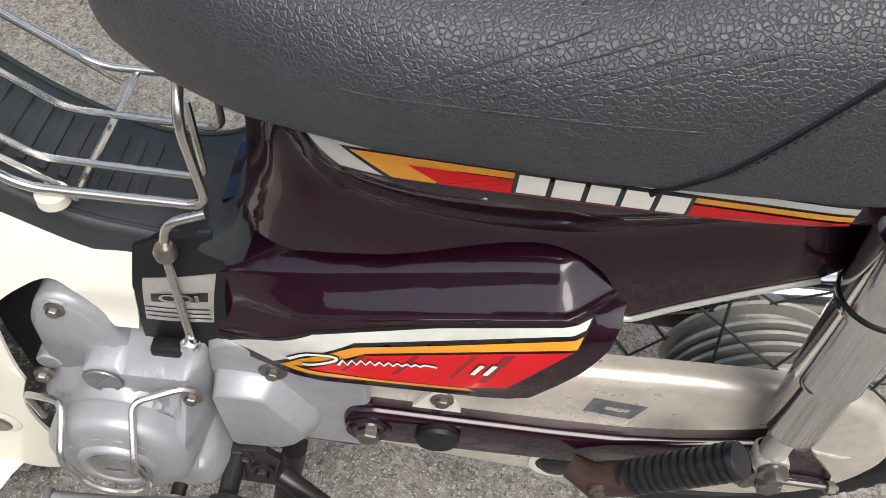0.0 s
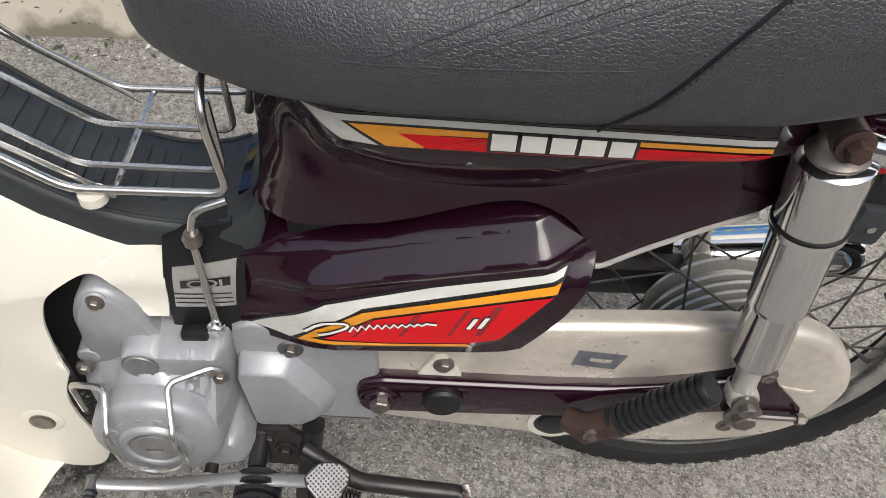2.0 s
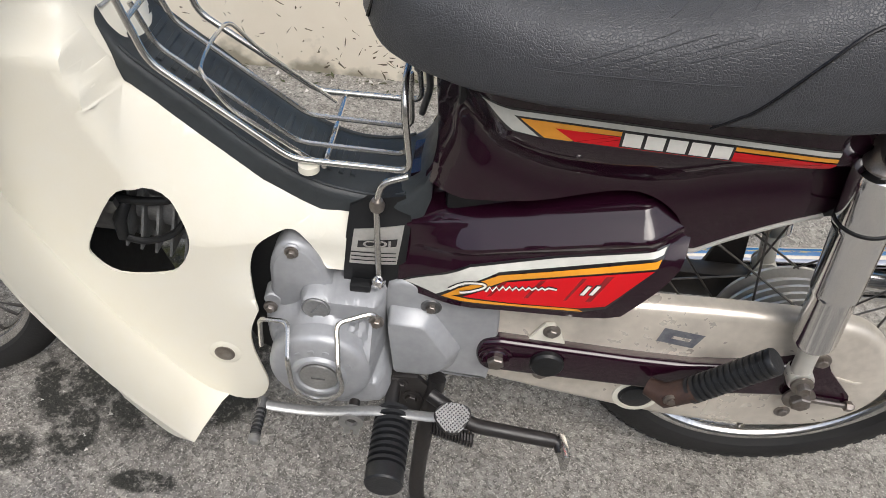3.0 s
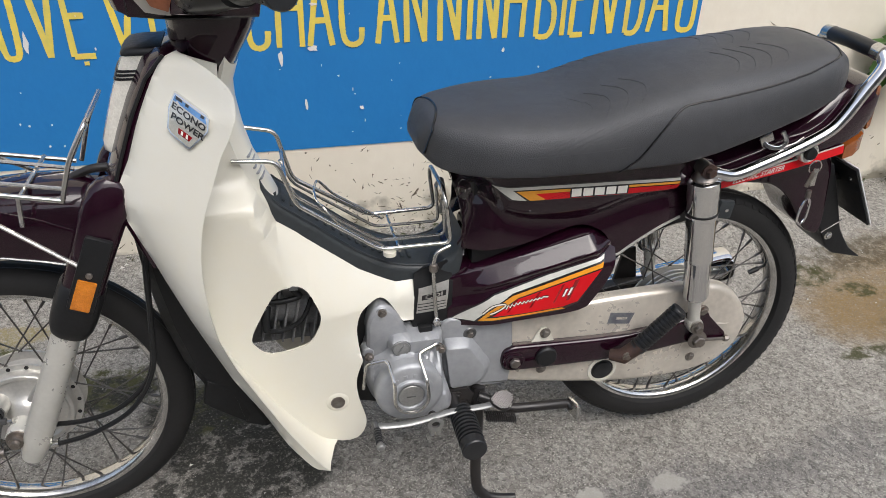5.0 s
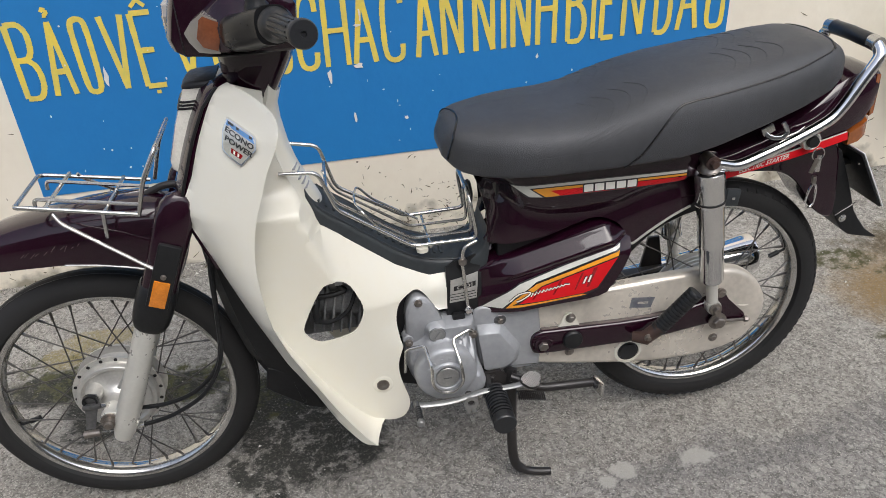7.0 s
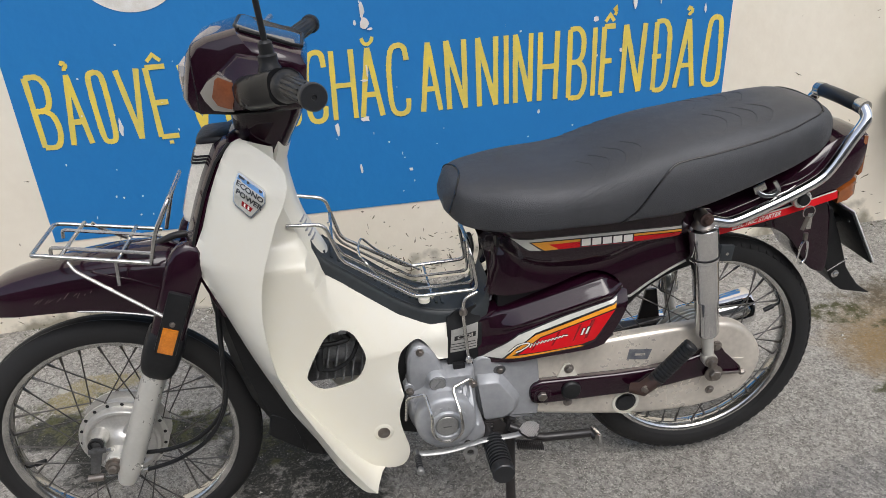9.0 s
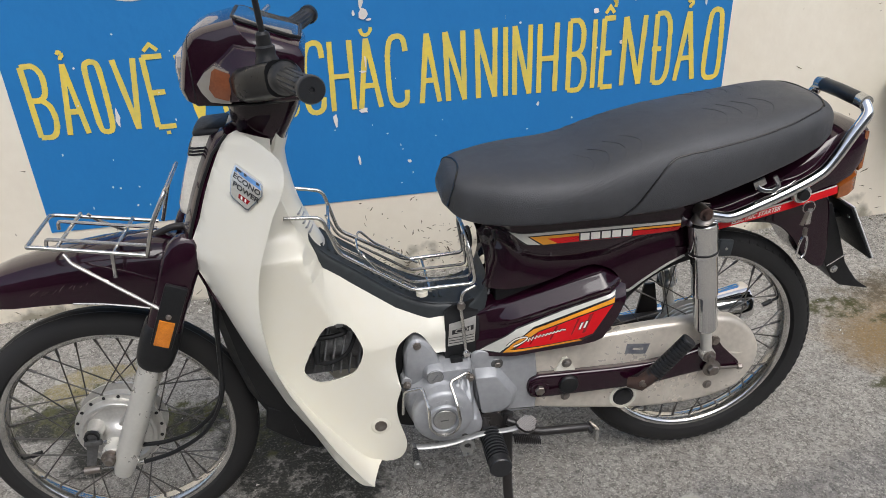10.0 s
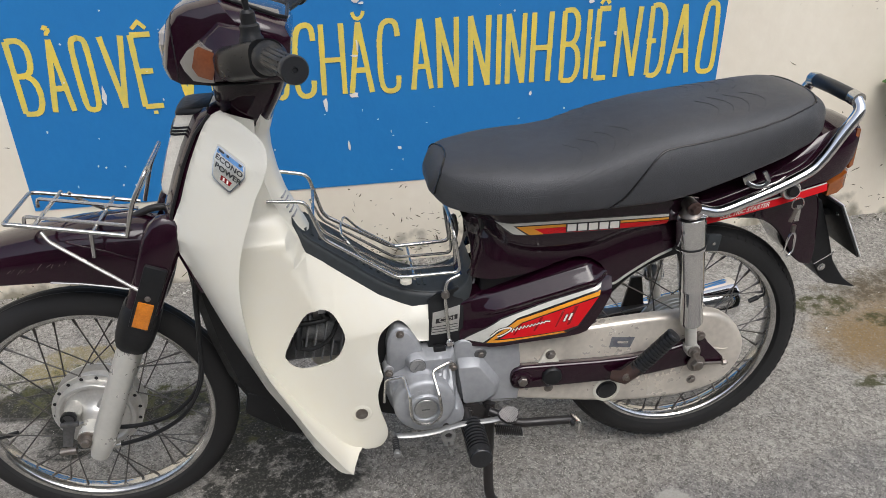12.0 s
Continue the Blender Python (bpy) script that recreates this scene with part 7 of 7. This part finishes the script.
# ---- step-through: tunnel mat, electronics box ----
TUN = [(-0.418, 0.690, 0.048, 0.035), (-0.408, 0.668, 0.051, 0.042), (-0.390, 0.646, 0.054, 0.050), (-0.335, 0.602, 0.0555, 0.058), (-0.275, 0.553, 0.0560, 0.058), (-0.225, 0.524, 0.057, 0.055), (-0.18, 0.512, 0.056, 0.045), (-0.135, 0.514, 0.060, 0.045), (-0.108, 0.532, 0.060, 0.05), (-0.095, 0.566, 0.054, 0.05)]
fine_x = catmull([(a, b, 0) for a, b, c, d in TUN], 5)
fine_w = catmull([(c, d, 0) for a, b, c, d in TUN], 5)
rr = []
for p, q in zip(fine_x, fine_w):
    x, z, w, dp = p.x, p.y, q.x, q.y
    rr.append([Vector((x, -w - 0.001, z - dp)), Vector((x, -w, z - 0.012)), Vector((x, -w * 0.985, z - 0.005)), Vector((x, -w * 0.93, z - 0.001)), Vector((x, -w * 0.8, z + 0.002)), Vector((x, 0, z + 0.004)), Vector((x, w * 0.8, z + 0.002)), Vector((x, w * 0.93, z - 0.001)), Vector((x, w * 0.985, z - 0.005)), Vector((x, w, z - 0.012)), Vector((x, w + 0.001, z - dp)), Vector((x, 0, z - dp - 0.02))])
mat_ob = part("tunnel_mat", loft(rr), M_STEP, bike, "dark grey rubber mat over the step-through tunnel", 50)
TUN_Z = [(p.x, p.y) for p in fine_x]
for k in range(18):
    u = k / 17
    x = -0.398 + 0.215 * u
    z = lerp_table(x, TUN_Z) + 0.003
    part("mat_rib", block((0.006, 0.060, 0.0035), (0, 0, 0), 0.001, Matrix.Translation((x, 0, z + 0.001)) @ Matrix.Rotation(radians(36 if x < -0.27 else 20), 4, "Y")), M_STEP, mat_ob)
for s in (-1, 1):
    part("mat_edge", rod([(p.x, s * q.x * 0.90, p.y + 0.0012) for p, q in zip(fine_x[8:38], fine_w[8:38])], 0.0020, 6), M_STEP, mat_ob)


def box_side(x, z):
    return 0.058 + 0.014 * smooth(0.51, 0.46, z) + 0.002 * math.cos((x + 0.155) * 40)


cbox = part("electronics_box", sheet([(-0.181, 0.500), (-0.160, 0.512), (-0.122, 0.520), (-0.114, 0.490), (-0.119, 0.406), (-0.125, 0.396), (-0.160, 0.385), (-0.187, 0.388), (-0.186, 0.44)], box_side, step=0.012, depth=0.05), M_BLACK, bike, "black plastic ignition box with silver plate", 40)
cpl = part("silver_plate", sheet([(-0.175, 0.476), (-0.121, 0.485), (-0.127, 0.432), (-0.180, 0.428)], box_side, step=0.012, off=0.001, thick=0.002), M_HUB, cbox, "brushed silver plate")
part("plate_window", sheet([(-0.170, 0.464), (-0.127, 0.470), (-0.128, 0.460), (-0.171, 0.454)], box_side, step=0.02, off=0.0016), M_DARK_D, cpl)
lettering("plate_lettering", "CDI", 0.0125, lambda u, v, h: (-0.149 + u, -(box_side(-0.149, 0.462) + 0.0022), 0.462 + v + u * 0.12), cpl, M_CHROME, squeeze=1.5)
for k in range(3):
    z = 0.449 - 0.006 * k
    part("plate_line", sheet([(-0.178, z - 0.002), (-0.128, z + 0.001), (-0.128, z - 0.0005), (-0.178, z - 0.0035)], box_side, step=0.02, off=0.0014), M_BLACK, cpl)

# ---- basket rack over the tunnel ----
rack = part("tunnel_rack", rod(bend([(-0.455, -0.066, 0.735), (-0.390, -0.066, 0.729), (-0.367, -0.066, 0.655), (-0.238, -0.066, 0.559), (-0.118, -0.064, 0.557), (-0.127, -0.064, 0.628), (-0.129, -0.045, 0.650), (-0.129, 0.048, 0.650), (-0.127, 0.067, 0.628), (-0.118, 0.068, 0.557), (-0.238, 0.069, 0.555), (-0.365, 0.069, 0.638), (-0.386, 0.069, 0.725), (-0.455, 0.069, 0.740)], 0.014), 0.0036, 10), M_STEEL, bike, "chromed wire luggage rack over the step-through")
for y in (-0.042, 0.008):
    part("rack_wire", rod(bend([(-0.384, y, 0.700), (-0.367, y, 0.658), (-0.236, y, 0.563), (-0.124, y, 0.561), (-0.128, y, 0.628)], 0.012), 0.0028, 8), M_STEEL, rack)
for x, z in ((-0.380, 0.695), (-0.206, 0.553)):
    part("rack_wire", rod([(x, -0.066, z), (x, 0.069, z)], 0.0028, 8), M_STEEL, rack)
part("rack_loop", rod(bend([(-0.215, -0.056, 0.549), (-0.300, -0.056, 0.606), (-0.326, -0.050, 0.640), (-0.334, -0.015, 0.634), (-0.334, 0.020, 0.636), (-0.326, 0.050, 0.642), (-0.300, 0.058, 0.608), (-0.215, 0.058, 0.550)], 0.012), 0.0022, 8), M_STEEL, rack)
part("rack_foot", lathe([(0, 0), (0.011, 0), (0.011, 0.008), (0, 0.008)], (-0.222, -0.064, 0.546), (0, 0, 1), 16, caps=False), M_CREAM, rack)
strut = part("rack_strut", rod(bend([(-0.120, -0.066, 0.552), (-0.146, -0.072, 0.545), (-0.151, -0.074, 0.520), (-0.146, -0.080, 0.414)], 0.010), 0.0036, 10), M_STEEL, rack)
part("strut_joint", lathe([(0, 0), (0.0075, 0), (0.0085, 0.006), (0.006, 0.012), (0, 0.012)], (-0.150, -0.075, 0.512), (0, 0, 1), 14, caps=False), M_SCREW, rack)
part("strut_nut", lathe([(0, 0), (0.0085, 0), (0.0085, 0.004), (0.006, 0.008), (0, 0.0085)], (-0.146, -0.082, 0.412), (0, -1, 0), 14, caps=False), M_CHROME, rack)
clip = part("rack_clip", rod(bend([(-0.124, 0.03, 0.618), (-0.114, 0.03, 0.635), (-0.108, 0.03, 0.60), (-0.116, 0.03, 0.565)], 0.01), 0.004, 8), M_ALLOY_D, rack)

# ---- front carrier ----
fr = part("front_carrier", rod(bend([(-0.690, -0.085, 0.704), (-0.862, -0.085, 0.742), (-0.876, -0.085, 0.744), (-0.888, 0.085, 0.730), (-0.700, 0.085, 0.694)], 0.016), 0.0038, 10), M_STEEL, bike, "chromed wire front luggage carrier")
for y in (-0.045, 0.03):
    part("carrier_wire", rod(bend([(-0.692, y, 0.704), (-0.858, y, 0.738), (-0.860, y, 0.722)], 0.008), 0.0034, 8), M_STEEL, fr)
for x in (-0.745, -0.835):
    z = 0.704 + (-0.690 - x) * 0.22
    part("carrier_wire", rod([(x, -0.085, z - 0.004), (x, 0.085, z - 0.010)], 0.0034, 8), M_STEEL, fr)
part("carrier_back", rod(bend([(-0.690, -0.085, 0.702), (-0.668, -0.085, 0.765), (-0.640, -0.072, 0.812), (-0.640, 0.072, 0.812), (-0.668, 0.085, 0.765), (-0.692, 0.085, 0.694)], 0.014), 0.0038, 10), M_STEEL, fr)
part("carrier_back_bar", rod([(-0.672, -0.085, 0.755), (-0.672, 0.085, 0.755)], 0.0034, 8), M_STEEL, fr)
for s in (-1, 1):
    part("carrier_stay", rod(bend([(-0.822, s * 0.083, 0.724), (-0.812, s * 0.090, 0.708), (-0.676, s * 0.118, 0.610)], 0.012), 0.0034, 8), M_STEEL, fr)
part("carrier_hook", rod([(-0.745, -0.085, 0.714), (-0.748, -0.090, 0.672)], 0.0036, 8), M_STEEL, fr)
part("carrier_arm", rod(bend([(-0.70, 0.0, 0.700), (-0.66, 0.0, 0.715), (-0.62, 0.0, 0.715)], 0.01), 0.0065, 10), M_IRON, fr)

# ---- keys hanging from the lock ----
keys = part("key_ring", torus_profile([(0.0120 + 0.0012 * math.cos(a), 0.0012 * math.sin(a)) for a in [2 * math.pi * k / 8 for k in range(8)]], (0, 0, 0), 28), M_STEEL)
keys.location = (0.519, 0.10 - 0.108, 0.655)
tagged(keys, "steel key ring with snap hook hanging from the lock", "key ring")
part("key", block((0.010, 0.002, 0.034), (0.004, 0.001, -0.020), 0.001), M_STEEL, keys)
part("key", block((0.009, 0.002, 0.030), (0, 0, 0), 0.001, Matrix.Translation((-0.006, -0.002, -0.022)) @ Matrix.Rotation(radians(18), 4, "Y")), M_SCREW, keys)
part("swivel", lathe([(0, 0), (0.0045, 0), (0.0045, 0.014), (0, 0.014)], (0.0, -0.001, -0.058), (0, 0, 1), 12, caps=False), M_SCREW, keys)
part("snap_hook", rod(catmull([(0, -0.001, -0.058), (0.007, -0.001, -0.068), (0.007, -0.001, -0.098), (-0.001, -0.001, -0.110), (-0.010, -0.001, -0.100), (-0.007, -0.001, -0.075), (0, -0.001, -0.058)], 5), 0.0022, 8), M_CHROME, keys)


# ---- plants and debris by the wall ----
def leaf_mesh(L, W, curl):
    bm = bmesh.new()
    rows = []
    for i in range(7):
        u = i / 6
        w = W * math.sin(math.pi * min(1, u * 0.92 + 0.05)) ** 0.8 * (1 - 0.25 * u)
        z = -curl * u * u
        rows.append((bm.verts.new((-w, u * L, z + 0.12 * w)), bm.verts.new((0, u * L, z)), bm.verts.new((w, u * L, z + 0.12 * w))))
    for a, b in zip(rows, rows[1:]):
        bm.faces.new((a[0], a[1], b[1], b[0]))
        bm.faces.new((a[1], a[2], b[2], b[1]))
    return bm


def build_plant(at, stems, leaves, size, seed, label):
    rng = random.Random(seed)
    base = Vector(at)
    plant = part("wall_plant", rod([base + Vector((0, 0.01, -0.01)), base + Vector((0, -0.01, 0.05))], 0.006, 8), M_STEM)
    tagged(plant, label, "plant")
    shapes = []
    for k in range(4):
        bm = leaf_mesh(size * (0.8 + 0.15 * k), size * (0.27 + 0.03 * k), size * (0.15 + 0.08 * k))
        finish(bm, 70)
        me = bpy.data.meshes.new("leaf")
        bm.to_mesh(me)
        bm.free()
        me.materials.append(M_LEAF)
        shapes.append(me)
    for s in range(stems):
        d = Vector((rng.uniform(-0.45, 0.6), rng.uniform(-0.5, -0.1), rng.uniform(0.5, 1.1))).normalized()
        pts = [base + d * (0.0 + 0.06 * i) * size * 10 * 0.35 + Vector((0, 0, 0.004 * i * i)) for i in range(6)]
        part("stem", rod(pts, [0.004, 0.0036, 0.0032, 0.0028, 0.0024, 0.002], 6), M_STEM, plant)
        for k in range(leaves):
            u = rng.uniform(0.25, 1.0) * 5
            i = min(4, int(u))
            p = pts[i].lerp(pts[i + 1], u - i)
            ob = new("leaf", rng.choice(shapes))
            ob.parent = plant
            ob.matrix_basis = Matrix.Translation(p) @ Euler((rng.uniform(-0.7, 0.5), rng.uniform(-0.6, 0.6), rng.uniform(0, 6.28))).to_matrix().to_4x4()
    return plant


build_plant((1.56, 0.95, 0.44), 8, 8, 0.125, 3, "leafy green plant growing against the cream wall")
build_plant((1.74, 0.93, 0.09), 7, 8, 0.075, 9, "small green weed at the foot of the wall")

# grit, gravel and leaf litter lying about
rng = random.Random(11)
bm = bmesh.new()
for i in range(2600):
    near = rng.random() < 0.45
    x = rng.uniform(-1.9, 2.0)
    y = WALL_Y - abs(rng.gauss(0, 0.05)) - 0.01 if near else rng.uniform(-0.35, 0.9)
    r = rng.uniform(0.0012, 0.0030) * (1.6 if near else 1.0) * (1.8 if rng.random() < 0.12 else 1.0)
    c = Vector((x, y, ground_z(x, y) + r * 0.25))
    vs = [bm.verts.new(c + Vector((a * r * rng.uniform(0.6, 1.3), b * r * rng.uniform(0.6, 1.3), h * r * rng.uniform(0.5, 1.0)))) for a, b, h in ((1, 0, 0), (-0.5, 0.87, 0), (-0.5, -0.87, 0), (0, 0, 1))]
    for f in ((0, 1, 3), (1, 2, 3), (2, 0, 3)):
        bm.faces.new([vs[q] for q in f])
M_GRIT = mat("loose_grit", (0.42, 0.40, 0.36), 0.85, var=0.9, scale=12, tint=(0.12, 0.10, 0.08))
tg, pg = links_of(M_GRIT)
gi = tg.nodes.new("ShaderNodeNewGeometry")
gm = tg.nodes.new("ShaderNodeMix")
gm.data_type = "RGBA"
gm.inputs[6].default_value, gm.inputs[7].default_value = (0.07, 0.065, 0.058, 1), (0.66, 0.64, 0.59, 1)
tg.links.new(gi.outputs["Random Per Island"], gm.inputs[0])
tg.links.new(gm.outputs[2], pg.inputs["Base Color"])
tagged(part("gravel", bm, M_GRIT), "loose grit and gravel on the street", "gravel", kind="stuff")
bm = bmesh.new()
for i in range(260):
    x = rng.uniform(-1.9, 2.0)
    y = WALL_Y - abs(rng.gauss(0, 0.035)) - 0.008
    s = rng.uniform(0.004, 0.012)
    a = rng.uniform(0, 6.28)
    c = Vector((x, y, ground_z(x, y) + 0.002 + rng.uniform(0, 0.008)))
    d, n = Vector((math.cos(a), math.sin(a), rng.uniform(-0.2, 0.5))) * s, Vector((-math.sin(a), math.cos(a), rng.uniform(-0.3, 0.3))) * s * 0.35
    bm.faces.new([bm.verts.new(c - d), bm.verts.new(c + n), bm.verts.new(c + d), bm.verts.new(c - n)])
M_LITTER = mat("leaf_litter", (0.07, 0.06, 0.035), 0.9, var=0.9, scale=9, tint=(0.05, 0.075, 0.02))
tagged(part("leaf_litter", bm, M_LITTER), "dry leaf litter along the wall's foot", "litter", kind="stuff")
# scuffs on the wall: short dark scratches low down
M_SCUFF = mat("wall_scuff", (0.15, 0.12, 0.08), 0.85, var=0.5, scale=30)
bm = bmesh.new()
for i in range(700):
    x = rng.uniform(-1.8, 2.1) if i % 3 else rng.gauss(-0.05, 0.22)
    z = 0.085 + abs(rng.gauss(0, 0.10)) if rng.random() < 0.8 else rng.uniform(0.1, 1.0)
    if SIGN_L < x < SIGN_R and z > SIGN_B:
        continue
    s, a, w = rng.uniform(0.003, 0.016) * (1.7 if rng.random() < 0.12 else 1.0), rng.gauss(0.0, 0.8), rng.uniform(0.0010, 0.0030)
    d, n = Vector((math.cos(a), 0, math.sin(a))) * s, Vector((-math.sin(a), 0, math.cos(a))) * w
    c = Vector((x, WALL_Y - 0.0008, z))
    turns = sorted(rng.uniform(0, 2 * math.pi) for k in range(7))
    bm.faces.new([bm.verts.new(c + d * math.cos(q) * rng.uniform(0.4, 1.1) + n * math.sin(q) * rng.uniform(0.4, 1.3)) for q in turns])
tagged(part("scuff", bm, M_SCUFF, wall), kind="stuff")
